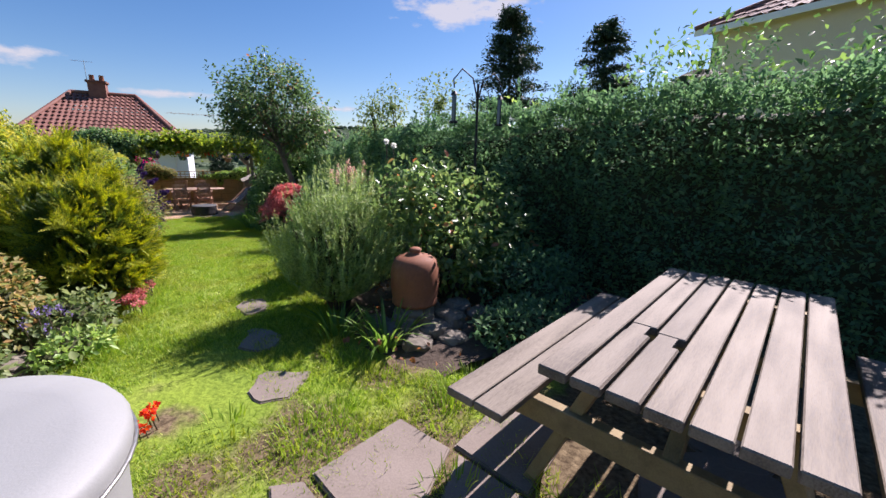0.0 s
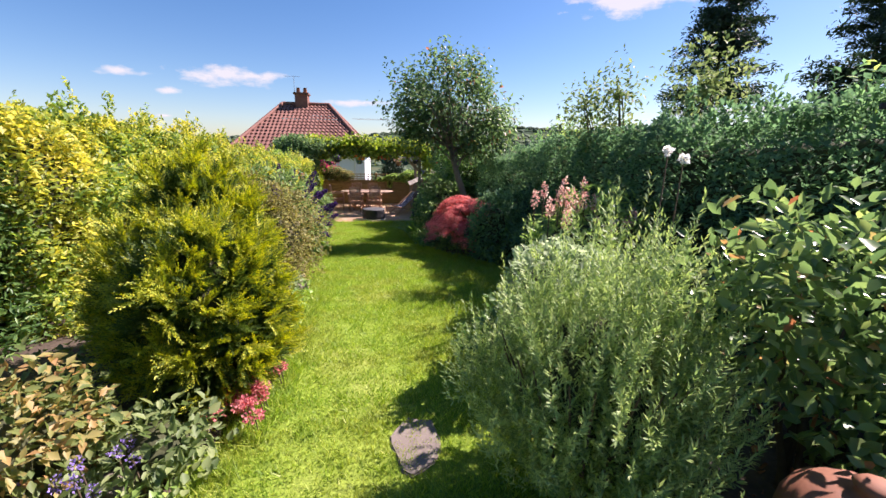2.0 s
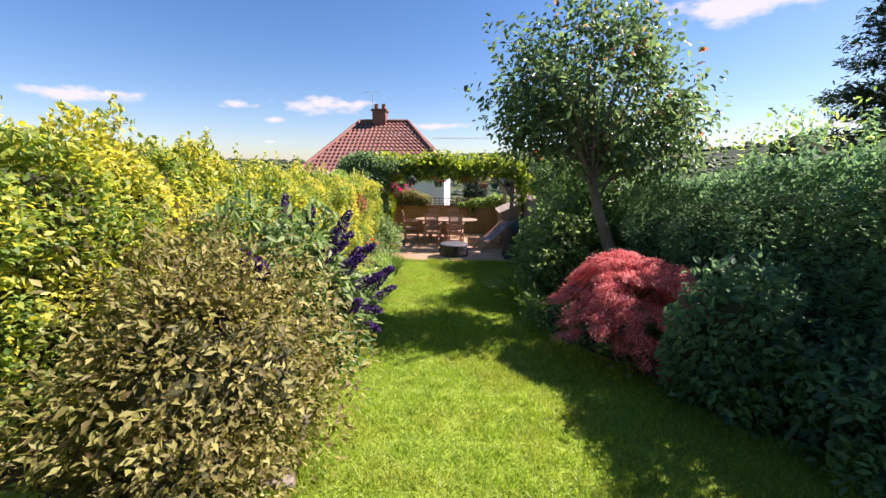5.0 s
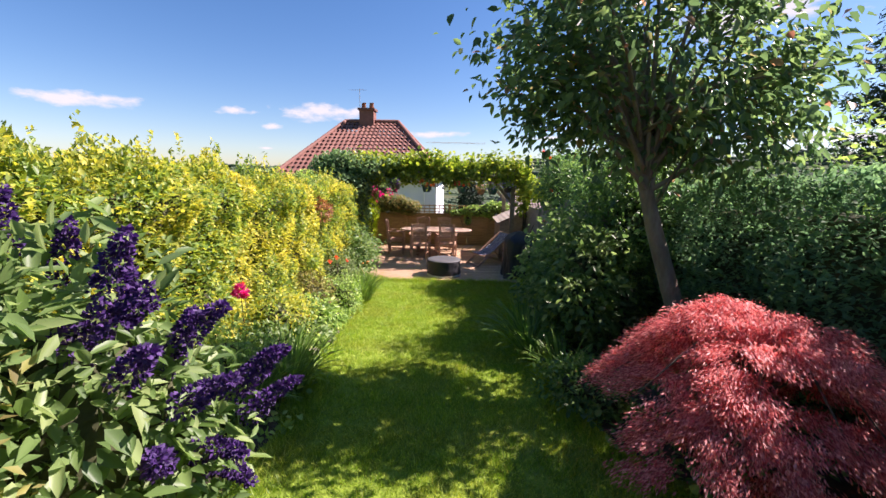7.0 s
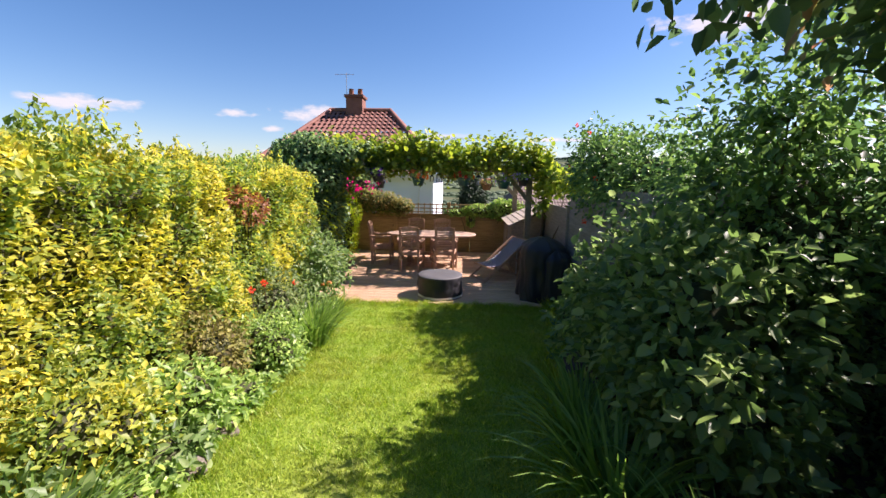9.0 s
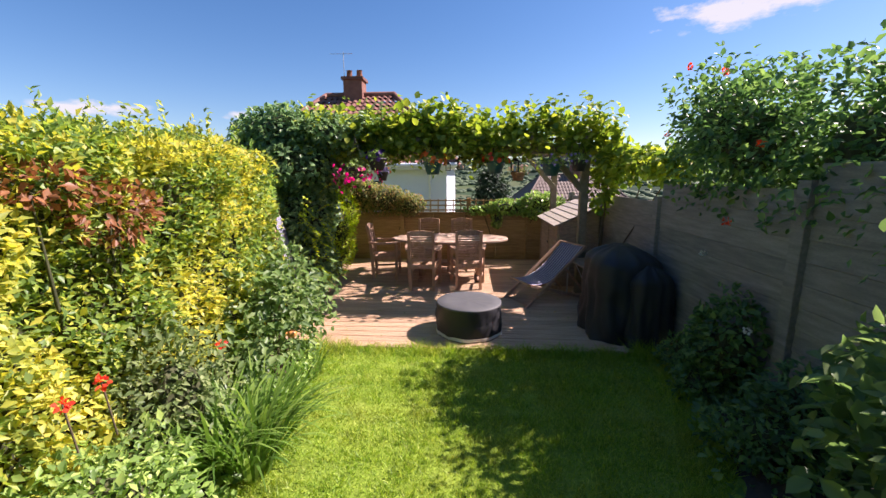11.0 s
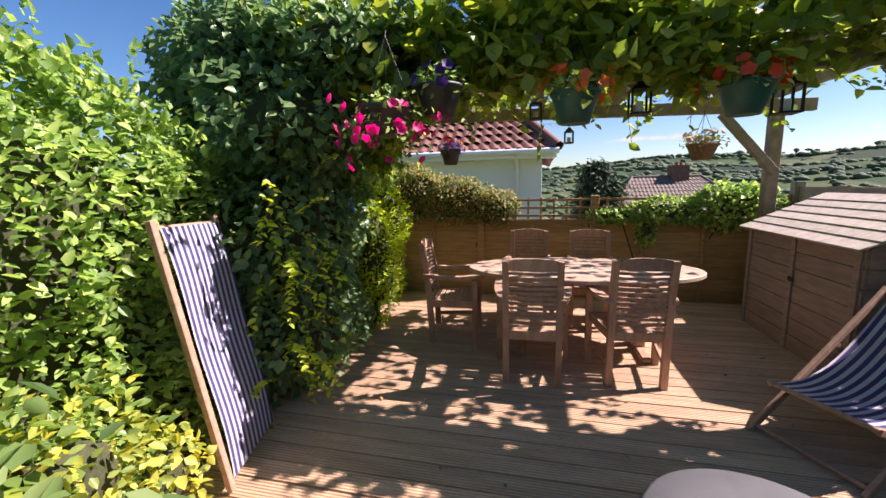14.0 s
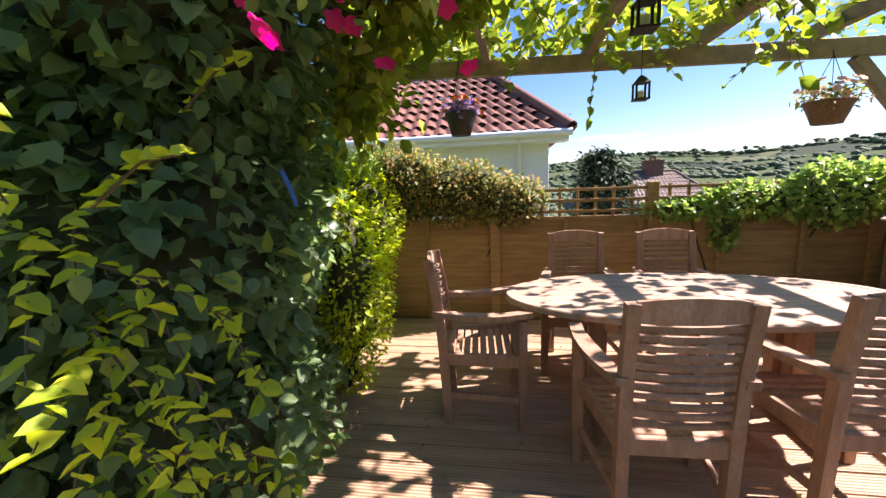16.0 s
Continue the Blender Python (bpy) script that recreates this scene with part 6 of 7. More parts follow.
# ---- border planting ----
LOW = [
    (-0.6, 10.75, 0.42, 0.3, "buddleia", 0.06), (-0.65, 11.6, 0.5, 0.35, "light_shrub", 0.05), (-0.5, 12.2, 0.34, 0.3, "apple", 0.07), (-0.75, 12.7, 0.62, 0.32, "privet", 0.045),
    (-0.6, 13.3, 0.45, 0.32, "light_shrub", 0.06), (-0.8, 13.9, 0.6, 0.3, "brown_bush", 0.045), (-0.62, 14.4, 0.5, 0.3, "light_shrub", 0.045), (-0.85, 15.1, 0.75, 0.3, "buddleia", 0.05),
    (-0.5, 12.9, 0.2, 0.25, "apple", 0.06), (-0.45, 13.7, 0.2, 0.22, "light_shrub", 0.055), (-0.15, 9.15, 0.3, 0.3, "light_shrub", 0.05), (0.05, 8.1, 0.26, 0.26, "buddleia", 0.05),
    (0.1, 7.6, 0.34, 0.3, "brown_bush", 0.04), (-0.75, 7.9, 0.4, 0.28, "hedge_mix", 0.045), (-0.3, 7.9, 0.36, 0.3, "hedge_mix", 0.05), (0.28, 5.6, 0.28, 0.26, "buddleia", 0.055), (-0.15, 5.35, 0.62, 0.3, "autumn", 0.05),
    (-0.1, 4.75, 0.32, 0.32, "buddleia", 0.05), (0.05, 4.2, 0.34, 0.3, "buddleia", 0.035), (-0.45, 4.6, 0.6, 0.4, "autumn", 0.05), (0.36, 5.15, 0.16, 0.18, "light_shrub", 0.05),
    (-0.3, 3.6, 0.4, 0.4, "buddleia", 0.04), (-0.7, 3.2, 0.55, 0.45, "brown_bush", 0.05), (-0.75, 5.2, 0.8, 0.4, "hedge_mix", 0.05), (-0.7, 9.6, 0.9, 0.4, "privet", 0.045),
    (2.82, 16.6, 0.34, 0.24, "hedge_mix", 0.05), (2.8, 16.05, 0.75, 0.24, "hedge_mix", 0.06), (2.78, 15.4, 0.5, 0.3, "hedge_dark", 0.06), (3.35, 8.4, 0.5, 0.35, "hedge_mix", 0.05), (3.35, 9.2, 0.62, 0.36, "hedge_dark", 0.055), (3.1, 9.85, 0.6, 0.36, "hedge_mix", 0.055), (2.92, 9.7, 1.05, 0.3, "hedge_dark", 0.06), (3.2, 8.8, 0.24, 0.26, "hedge_mix", 0.05), (3.2, 8.0, 0.2, 0.24, "hedge_dark", 0.05),
    (3.3, 11.8, 0.5, 0.4, "hedge_dark", 0.055), (2.15, 11.7, 0.28, 0.3, "hedge_mix", 0.045), (2.3, 6.35, 0.42, 0.38, "hedge_mix", 0.05), (2.85, 6.1, 0.5, 0.42, "hedge_dark", 0.055),
    (3.6, 4.6, 0.5, 0.4, "hedge_dark", 0.05), (3.1, 3.95, 0.3, 0.3, "hedge_dark", 0.05), (2.6, 15.3, 0.3, 0.3, "hedge_mix", 0.05), (2.75, 16.2, 0.3, 0.26, "hedge_mix", 0.05),
]
WORDS = {"buddleia": "grey-green leafy border plant", "light_shrub": "bright green leafy border plant", "apple": "pale broad-leaved border plant", "privet": "golden-leaved low shrub under the hedge",
         "brown_bush": "brownish green wiry border shrub", "autumn": "border plant with yellowing dry leaves", "hedge_mix": "mid-green border plant in light shade", "hedge_dark": "dark green border plant in deep shade"}
for i, (x, y, h, r, kind_of, size) in enumerate(LOW):
    z = gz(y) + 0.03
    n = int(5200 * (h * r * 2 + r * r) / (size / 0.05) ** 2)
    shrub("border_plant", WORDS[kind_of], [(x, y, z + h * 0.5, r, r, h * 0.58), (x + 0.6 * r * math.sin(i * 2.4), y + 0.7 * r * math.cos(i * 2.4), z + h * 0.38, r * 0.7, r * 0.7, h * 0.5)], n, size, MAT[kind_of], MAT["dark"],
          (x, y, z), 0.5, 0.2, 0.95, 0.28, "plant", (0.5, 1.12), 0.5, 5, MAT["twig"], 20.0 + i, "border plants", fine=size > 0.052)


def ground_cover(name, label, y0, y1, x0, x1, count, size, mat):
    """Loose low leaves over a strip of soil."""
    y = rng.uniform(y0, y1, count)
    x = np.array([x0(a) for a in y]) + (np.array([x1(a) for a in y]) - np.array([x0(a) for a in y])) * rng.uniform(0, 1, count)
    p = np.stack([x, y, np.interp(y, GY, GZ) + 0.06], 1)
    keep = wave(p, 0.6, 3.3) > rng.uniform(-0.8, 0.5, count)
    p = p[keep]
    p[:, 2] += rng.uniform(0, 0.08, len(p)) * (1 + wave(p, 0.4, 1.1))
    n = np.tile([[0, 0, 0.7]], (len(p), 1))
    tagged(leaves(name, p, n, size, mat, None, label, 0.75, 0.1, 0.7, fine=True), label, "ground cover", kind="stuff")


ground_cover("ground_cover", "low green leaves covering the border soil", 7.0, 16.8, lambda y: -1.0, lambda y: float(np.interp(y, *LE)) + 0.05, 9000, 0.05, MAT["light_shrub"])
ground_cover("ground_cover", "small mixed leaves along the bed edge", 3.4, 7.0, lambda y: -0.9, lambda y: float(np.interp(y, *LE)) + 0.02, 5000, 0.045, MAT["buddleia"])
ground_cover("ground_cover", "dark low leaves under the shaded hedge", 5.8, 16.8, lambda y: float(np.interp(y, *RE)) - 0.05, lambda y: 3.4, 8000, 0.05, MAT["hedge_mix"])
ground_cover("leaf_litter", "dry brown fallen leaves on shaded soil", 3.9, 9.0, lambda y: float(np.interp(y, *RE)), lambda y: 4.2, 1800, 0.04, MAT["copper"])


def flower_heads(name, label, category, heads, mat, petal, count, radius, flat=1.0, stem=0.0):
    ob = thing(name, label, category, heads[0])
    o = np.array(heads[0])
    for h in heads:
        q = unit(rng.normal(0, 1, (count, 3))) * radius * rng.uniform(0.4, 1, (count, 1)) * np.array([1, 1, flat])
        L = petal * rng.uniform(0.7, 1.2, count)
        v, f = leaf_arrays(np.array(h) - o + q, unit(q + rng.normal(0, radius * 0.4, q.shape)), rng.normal(0, 1, q.shape), L, L * 0.8, 0.2)
        tri_mesh("flower_head", v, f, mat, ob)
        if stem:
            tube("stem", [np.array(h) - o, np.array(h) - o + (0.01, 0.02, -stem)], 0.004, MAT["twig"], ob, sides=4)
    return ob


r = random.Random(3)
flower_heads("sedum", "sedum with flat reddish pink flower heads", "flower", [(0.5 + r.uniform(-.14, .16), 6.02 + r.uniform(-.26, .26), 1.06 + r.uniform(-.02, .05)) for _ in range(26)], MAT["sedum"], 0.018, 90, 0.05, 0.4, 0.14)
flower_heads("poppies", "orange red flowers beside the lawn", "flower", [(0.84 + r.uniform(-.05, .05), 4.16 + r.uniform(-.12, .08), 1.03 + r.uniform(-.03, .03)) for _ in range(7)], MAT["red"], 0.024, 16, 0.012, 0.7, 0.1)
flower_heads("hydrangea_heads", "fading pale pink flower heads on the shrub", "flower", [(2.95 + r.uniform(-.42, .42), 7.15 + r.uniform(-.35, .3), 1.92 + r.uniform(-.28, .2)) for _ in range(24)], MAT["blush"], 0.02, 80, 0.03, 2.6, 0.25)
flower_heads("lavender", "small lilac lavender flower spikes", "flower", [(0.02 + r.uniform(-.3, .3), 5.0 + r.uniform(-.5, .5), 1.2 + r.uniform(-.08, .1)) for _ in range(22)], MAT["lilac"], 0.012, 40, 0.022, 1.6, 0.2)
flower_heads("white_roses", "two white rose blooms on a tall stem", "flower", [(2.85, 6.0, 2.4), (2.91, 5.95, 2.36)], MAT["white_petal"], 0.024, 60, 0.019, 0.9, 0.5)
flower_heads("red_flowers", "scattered red flowers in the golden border", "flower", [(-0.72, 14.4, 0.95), (-0.65, 14.5, 0.99), (-0.55, 13.1, 0.62), (-0.9, 12.4, 1.15), (-0.75, 15.4, 0.75), (-0.8, 11.0, 1.3)], MAT["red"], 0.026, 26, 0.02, 1.0, 0.25)
flower_heads("pompom_flower", "large magenta pompom bloom on a tall stem", "flower", [(-0.6, 11.85, 1.25)], MAT["magenta"], 0.035, 150, 0.05, 1.0, 0.75)
flower_heads("climbing_rose_blooms", "dark red and coral rose blooms above the fence", "flower", [(2.8, 17.05, 2.75), (2.85, 16.6, 2.6), (2.82, 17.4, 2.2), (2.75, 16.2, 1.45), (2.78, 16.0, 2.0)], MAT["red"], 0.022, 34, 0.019)
flower_heads("pale_roses", "pale cream rose blooms against the shaded fence", "flower", [(2.72, 15.8, 0.75), (2.78, 16.5, 1.15)], MAT["white_petal"], 0.02, 40, 0.018)
ob = thing("apples", "ripening orange red apples on low branches", "fruit", (-0.52, 15.9, 0.62), group="apples")
for x, y, z in ((0, 0, 0), (-0.14, 0.15, -0.06)):
    bm = bmesh.new()
    bmesh.ops.create_uvsphere(bm, u_segments=16, v_segments=10, radius=0.036)
    for v in bm.verts:
        v.co.z *= 0.88 if v.co.z < 0 else 0.92 - 0.25 * max(0, 1 - math.hypot(v.co.x, v.co.y) / 0.015)
        v.co += Vector((x, y, z))
    part("apple", bm, MAT["fruit"], ob, smooth=True)
# copper patch in the hedge
shrub("copper_beech", "patch of copper brown leaves within the golden hedge", [(-1.05, 15.1, 1.62, 0.16, 0.26, 0.16), (-1.0, 14.7, 1.78, 0.12, 0.2, 0.1)], 620, 0.05, MAT["copper"], MAT["dark"], (-1.2, 15.0, gz(15)), 0.55, seed=40.0, core_scale=0, stems=3)
# garden growth on the far side of the shaded hedge
for x, y, z, s, m in ((5.4, 12.6, 2.5, 0.75, "light_shrub"), (5.3, 6.4, 2.6, 0.5, "light_shrub"), (5.9, 4.6, 2.9, 0.8, "hedge_mix"), (6.2, 3.2, 2.9, 0.7, "hedge_mix")):
    shrub("bush", "tall loose bush behind the hedge in sunshine", [(x, y, z, s, s, s * 0.9), (x + 0.2, y, z - 1.0, s, s, 1.0)], int(4600 * s * s), 0.075, MAT[m], MAT["dark"], (x, y, float(terrain(np.array(x), np.array(y)))), 0.5, seed=50 + y, core_scale=0.45, shell=(0.4, 1.15), lump=0.3)

shrub("bush", "tall airy bush with light leaves above the hedge", [(3.6, 8.5, 2.9, 0.26, 0.3, 0.32), (3.85, 8.3, 3.0, 0.26, 0.3, 0.3), (3.85, 8.5, 2.6, 0.45, 0.45, 0.3), (4.35, 7.6, 3.0, 0.4, 0.4, 0.4)], 2600, 0.052, MAT["buddleia"], MAT["dark"],
      (3.95, 8.0, gz(8)), 0.5, seed=58.5, core_scale=0, shell=(0.1, 1.2), lump=0.4, stems=14, stem_mat=MAT["twig"], fine=True)
# trailing growth: long leafy shoots over the creeper and hedge
def shoots(name, label, at, count, mat, size, box_lo, box_hi, way, length):
    ob = thing(name, label, "climber", at)
    P, N = [], []
    for i in range(count):
        s = np.array([rng.uniform(a, b) for a, b in zip(box_lo, box_hi)]) - np.array(at)
        d = unit((np.array(way) + rng.normal(0, 0.45, 3))[None])[0]
        L = length * rng.uniform(0.5, 1.2)
        n = max(5, int(L / size * 2.0))
        u = np.linspace(0, 1, n)[:, None]
        c = s + d * L * u + np.array([0, 0, -0.35 * L]) * u ** 2
        tube("shoot", [c[0], c[n // 2], c[-1]], [0.004, 0.003, 0.0015], MAT["twig"], ob, sides=4)
        o = unit(np.cross(np.tile(d, (n, 1)), [[0, 0, 1]])) * np.where(np.arange(n) % 2, 1, -1)[:, None]
        P.append(c)
        N.append(o + d * 0.6)
    tagged(leaves("foliage", np.concatenate(P), np.concatenate(N), size, mat, ob, ratio=0.55, droop=0.25, spread=0.2, fine=True), kind="stuff")


shoots("lime_shoots", "lime yellow leafy shoots growing through the creeper", (-1.0, 18.4, 0.8), 40, MAT["lime"], 0.05, (-1.5, 18.2, 0.3), (-1.12, 18.6, 1.6), (0.65, -0.45, -0.1), 0.3)
shoots("creeper_shoots", "thin bare-tipped creeper shoots above the pergola", (-1.2, 18.6, 2.4), 22, MAT["creeper"], 0.05, (-1.9, 18.1, 2.3), (-0.3, 19.0, 2.5), (0.2, -0.2, 0.9), 0.4)
shoots("vine_shoots", "young vine shoots hanging below the pergola", (0.8, 19.6, 2.3), 34, MAT["vine"], 0.085, (-1.0, 18.6, 2.15), (2.7, 21.1, 2.35), (0.1, -0.15, -0.5), 0.32)

# ---- hanging baskets and lanterns ----
def basket(name, label, at, r, h, pot, flower, n, petal, hang=2.32, leaf="light_shrub", spread=1.25, trail=0.0):
    ob = thing(name, label, "hanging basket", at)
    bm = bmesh.new()
    prev = None
    for q, z in ((0.55, -h), (0.62, -h), (0.82, -h * 0.45), (1.0, 0), (1.06, 0.004), (1.06, 0.02), (0.98, 0.02), (0.9, -0.01)):
        ring = [bm.verts.new((math.cos(2 * math.pi * k / 20) * q * r, math.sin(2 * math.pi * k / 20) * q * r, z)) for k in range(20)]
        if prev:
            for k in range(20):
                bm.faces.new((prev[k], prev[(k + 1) % 20], ring[(k + 1) % 20], ring[k]))
        else:
            bm.faces.new(ring[::-1])
        prev = ring
    bm.faces.new(prev)
    part("pot", bm, MAT[pot], ob, smooth=True)
    for k in range(3):
        a = 2 * math.pi * k / 3
        tube("wire", [(math.cos(a) * r, math.sin(a) * r, 0.0), (0, 0, hang - at[2] - 0.03)], 0.0025, MAT["iron"], ob, sides=4)
    tube("hook", [(0, 0, hang - at[2] - 0.04), (0, 0.012, hang - at[2])], 0.004, MAT["iron"], ob, sides=4)
    k = int(240 * (r / 0.13) ** 2)
    q = unit(rng.normal(0, 1, (k, 3)) + (0, 0, 0.4)) * rng.uniform(0.3, 1.05, (k, 1)) * np.array([r * spread, r * spread, r * 0.75]) + (0, 0, 0.03)
    q[:, 2] -= trail * rng.uniform(0, 1, k) * (np.hypot(q[:, 0], q[:, 1]) > r * 0.75)
    tagged(leaves("foliage", q, unit(q), 0.04, MAT[leaf], ob, ratio=0.5, fine=True), kind="stuff")
    rr = random.Random(int(at[0] * 1000))
    for i in range(n):
        a, e = rr.uniform(0, 2 * math.pi), rr.uniform(-0.15 - trail * 3, 1.2 - trail * 2)
        d = np.array([math.cos(a) * math.cos(e), math.sin(a) * math.cos(e), math.sin(e)])
        c = d * np.array([r * spread, r * spread, r]) * rr.uniform(0.9, 1.2) + (0, 0, 0.02 - trail * rr.random())
        e1 = unit(np.cross(d[None], rng.normal(0, 1, (1, 3))))[0]
        e2 = np.cross(d, e1)
        v = [c - d * petal * 0.35]
        for k in range(15):
            w = 2 * math.pi * k / 15
            s = petal * (1.0 if k % 3 else 0.78) * rr.uniform(0.92, 1.05)
            v.append(c + (e1 * math.cos(w) + e2 * math.sin(w)) * s + d * petal * rr.uniform(0.1, 0.3))
        v = np.array(v)
        f = np.array([(0, 1 + k, 1 + (k + 1) % 15) for k in range(15)])
        tri_mesh("bloom", v, f, MAT[flower], ob)
    return ob


basket("hanging_basket", "green pot of orange begonias hanging from pergola", (0.32, 18.72, 1.97), 0.13, 0.15, "green_pot", "orange", 18, 0.036, spread=1.5)
basket("hanging_basket", "green pot of scarlet orange begonias on pergola", (1.19, 18.81, 1.97), 0.13, 0.14, "green_pot", "red", 20, 0.038, spread=1.5)
basket("hanging_basket", "trailing magenta petunias in a black basket", (-0.68, 18.42, 1.9), 0.14, 0.13, "black_pot", "pink", 40, 0.028, spread=2.1, trail=0.22)
basket("hanging_basket", "dark pot with deep purple petunias", (-0.42, 18.55, 2.02), 0.13, 0.14, "black_pot", "purple", 16, 0.034)
basket("hanging_basket", "green pot with lilac trailing flowers", (1.95, 18.75, 1.93), 0.13, 0.14, "green_pot", "lilac", 18, 0.022, spread=1.6)
basket("hanging_basket", "pot with lilac flowers near the pergola post", (2.32, 18.75, 1.98), 0.12, 0.13, "black_pot", "lilac", 14, 0.022, spread=1.6)
basket("hanging_basket", "coir basket with faded pink and orange flowers", (1.77, 20.99, 1.84), 0.14, 0.14, "coir", "blush", 20, 0.03, 2.2, "autumn", 1.5)
basket("hanging_basket", "small black pot with orange and purple flowers", (-0.8, 20.6, 1.86), 0.11, 0.14, "black_pot", "orange", 6, 0.032, 2.3, "lilac")


def lantern(at, w, h, hang):
    ob = thing("lantern", "small black metal lantern hanging from pergola", "lantern", at, group="lanterns")
    for sx in (-1, 1):
        for sy in (-1, 1):
            box("corner_bar", sx * w - 0.006, sx * w + 0.006, sy * w - 0.006, sy * w + 0.006, 0, h, MAT["iron"], ob, bevel=0)
    box("base", -w - 0.01, w + 0.01, -w - 0.01, w + 0.01, -0.012, 0, MAT["iron"], ob)
    bm = bmesh.new()
    bmesh.ops.create_cone(bm, segments=4, radius1=w * 1.75, radius2=w * 0.4, depth=0.05, cap_ends=True, matrix=Matrix.Translation((0, 0, h + 0.024)) @ Matrix.Rotation(radians(45), 4, 'Z'))
    part("roof", bm, MAT["iron"], ob)
    tube("candle", [(0, 0, 0), (0, 0, h * 0.5)], 0.02, MAT["white_trim"], ob)
    tube("hanger", [(0, 0, h + 0.04), (0, 0, hang - at[2])], 0.003, MAT["iron"], ob, sides=4)


lantern((1.48, 19.0, 1.86), 0.05, 0.14, 2.12)
lantern((0.71, 18.98, 1.9), 0.05, 0.13, 2.12)
lantern((0.43, 20.7, 1.91), 0.04, 0.1, 2.31)
lantern((0.1, 19.6, 2.0), 0.04, 0.1, 2.3)

# ---- stone, pots and small things ----
def rock(at, sx, sy, sz, seed, name="stone", label="rough brown garden stone", rz=0):
    bm = bmesh.new()
    bmesh.ops.create_icosphere(bm, subdivisions=3, radius=1)
    for v in bm.verts:
        c = v.co.copy()
        k = 1 + 0.3 * noise.noise(c * 1.3 + Vector((seed, 0, 0))) + 0.2 * noise.noise(c * 3.5 + Vector((0, seed, 0)))
        c = Vector([math.copysign(abs(a) ** 0.7, a) for a in c])
        v.co = Vector((c.x * sx * k, c.y * sy * k, c.z * sz * k))
    ob = part(name, bm, MAT["stone"])
    ob.matrix_basis = pose(*at, 0, 0, rz)
    return tagged(ob, label, "stone", "garden stones")


r = random.Random(11)
for i, (x, y, z, s) in enumerate([(2.36, 4.5, 0.98, 0.15), (2.58, 4.42, 1.0, 0.14), (2.5, 4.58, 1.07, 0.17), (2.76, 4.45, 1.02, 0.14), (2.25, 4.72, 0.97, 0.12), (2.9, 4.6, 1.03, 0.15), (2.66, 4.66, 1.1, 0.13), (3.05, 4.45, 1.0, 0.13), (2.4, 4.3, 0.97, 0.12), (2.65, 4.25, 0.96, 0.1), (2.2, 4.45, 0.95, 0.09),
                                  (0.2, 5.5, 0.98, 0.12), (0.05, 5.15, 0.97, 0.1), (0.32, 5.85, 0.96, 0.08), (0.2, 4.75, 0.96, 0.09), (0.35, 8.25, 0.88, 0.09), (0.2, 8.75, 0.82, 0.1), (0.1, 9.3, 0.76, 0.08), (-0.3, 12.9, 0.36, 0.1), (-0.33, 13.3, 0.32, 0.08), (-0.32, 12.55, 0.4, 0.09)]):
    rock((x, y, z), s * r.uniform(0.75, 1.1), s * r.uniform(0.65, 0.95), s * r.uniform(0.45, 0.7), i * 3.1, rz=r.uniform(0, 180))


def slab(pts, z, seed, name="paving_slab", label="worn pale paving slab set in the grass"):
    bm = bmesh.new()
    a = [bm.verts.new((x, y, z + 0.004 * noise.noise(Vector((x * 7, y * 7, seed))))) for x, y in pts]
    b = [bm.verts.new((x * 1.0, y, z - 0.05)) for x, y in pts]
    n = len(pts)
    bm.faces.new(a)
    bm.faces.new(b[::-1])
    for k in range(n):
        bm.faces.new((a[k], b[k], b[(k + 1) % n], a[(k + 1) % n]))
    bmesh.ops.recalc_face_normals(bm, faces=bm.faces)
    bmesh.ops.bevel(bm, geom=[e for e in bm.edges if e.verts[0].co.z > z - 0.02 and e.verts[1].co.z > z - 0.02], offset=0.008, segments=2, affect='EDGES')
    return tagged(part(name, bm, MAT["slab"]), label, "paving", "paving slabs")


def ragged(cx, cy, rx, ry, seed, n=14):
    return [(cx + rx * math.cos(2 * math.pi * k / n) * (1 + 0.6 * noise.noise(Vector((math.cos(2 * math.pi * k / n), math.sin(2 * math.pi * k / n), seed)))),
             cy + ry * math.sin(2 * math.pi * k / n) * (1 + 0.6 * noise.noise(Vector((math.sin(2 * math.pi * k / n), math.cos(2 * math.pi * k / n), seed + 4))))) for k in range(n)]


slab([(1.5, 3.48), (1.98, 3.64), (2.1, 3.33), (1.74, 3.02), (1.6, 3.1)], gz(3) + 0.022, 1)
slab([(2.13, 3.34), (2.5, 3.5), (2.7, 3.15), (2.25, 2.95)], gz(3) + 0.02, 2)
slab([(1.33, 3.5), (1.46, 3.46), (1.56, 3.1), (1.3, 3.05)], gz(3) + 0.018, 3)
slab([(1.78, 2.98), (2.12, 3.28), (2.24, 2.92), (1.95, 2.6)], gz(3) + 0.02, 4)
slab([(1.2, 2.98), (1.58, 3.06), (1.74, 2.98), (1.9, 2.6), (1.3, 2.5)], gz(3) + 0.02, 5)
for k, (x, y, rx, ry) in enumerate([(1.44, 5.66, 0.13, 0.2), (1.44, 4.95, 0.14, 0.2), (1.47, 4.27, 0.17, 0.17), (2.9, 2.6, 0.4, 0.25), (3.5, 2.8, 0.35, 0.3), (2.4, 2.35, 0.3, 0.25)]):
    slab(ragged(x, y, rx, ry, k), gz(y) + 0.012, k + 6, "stepping_stone", "flat grey stepping stone sunk in the lawn")


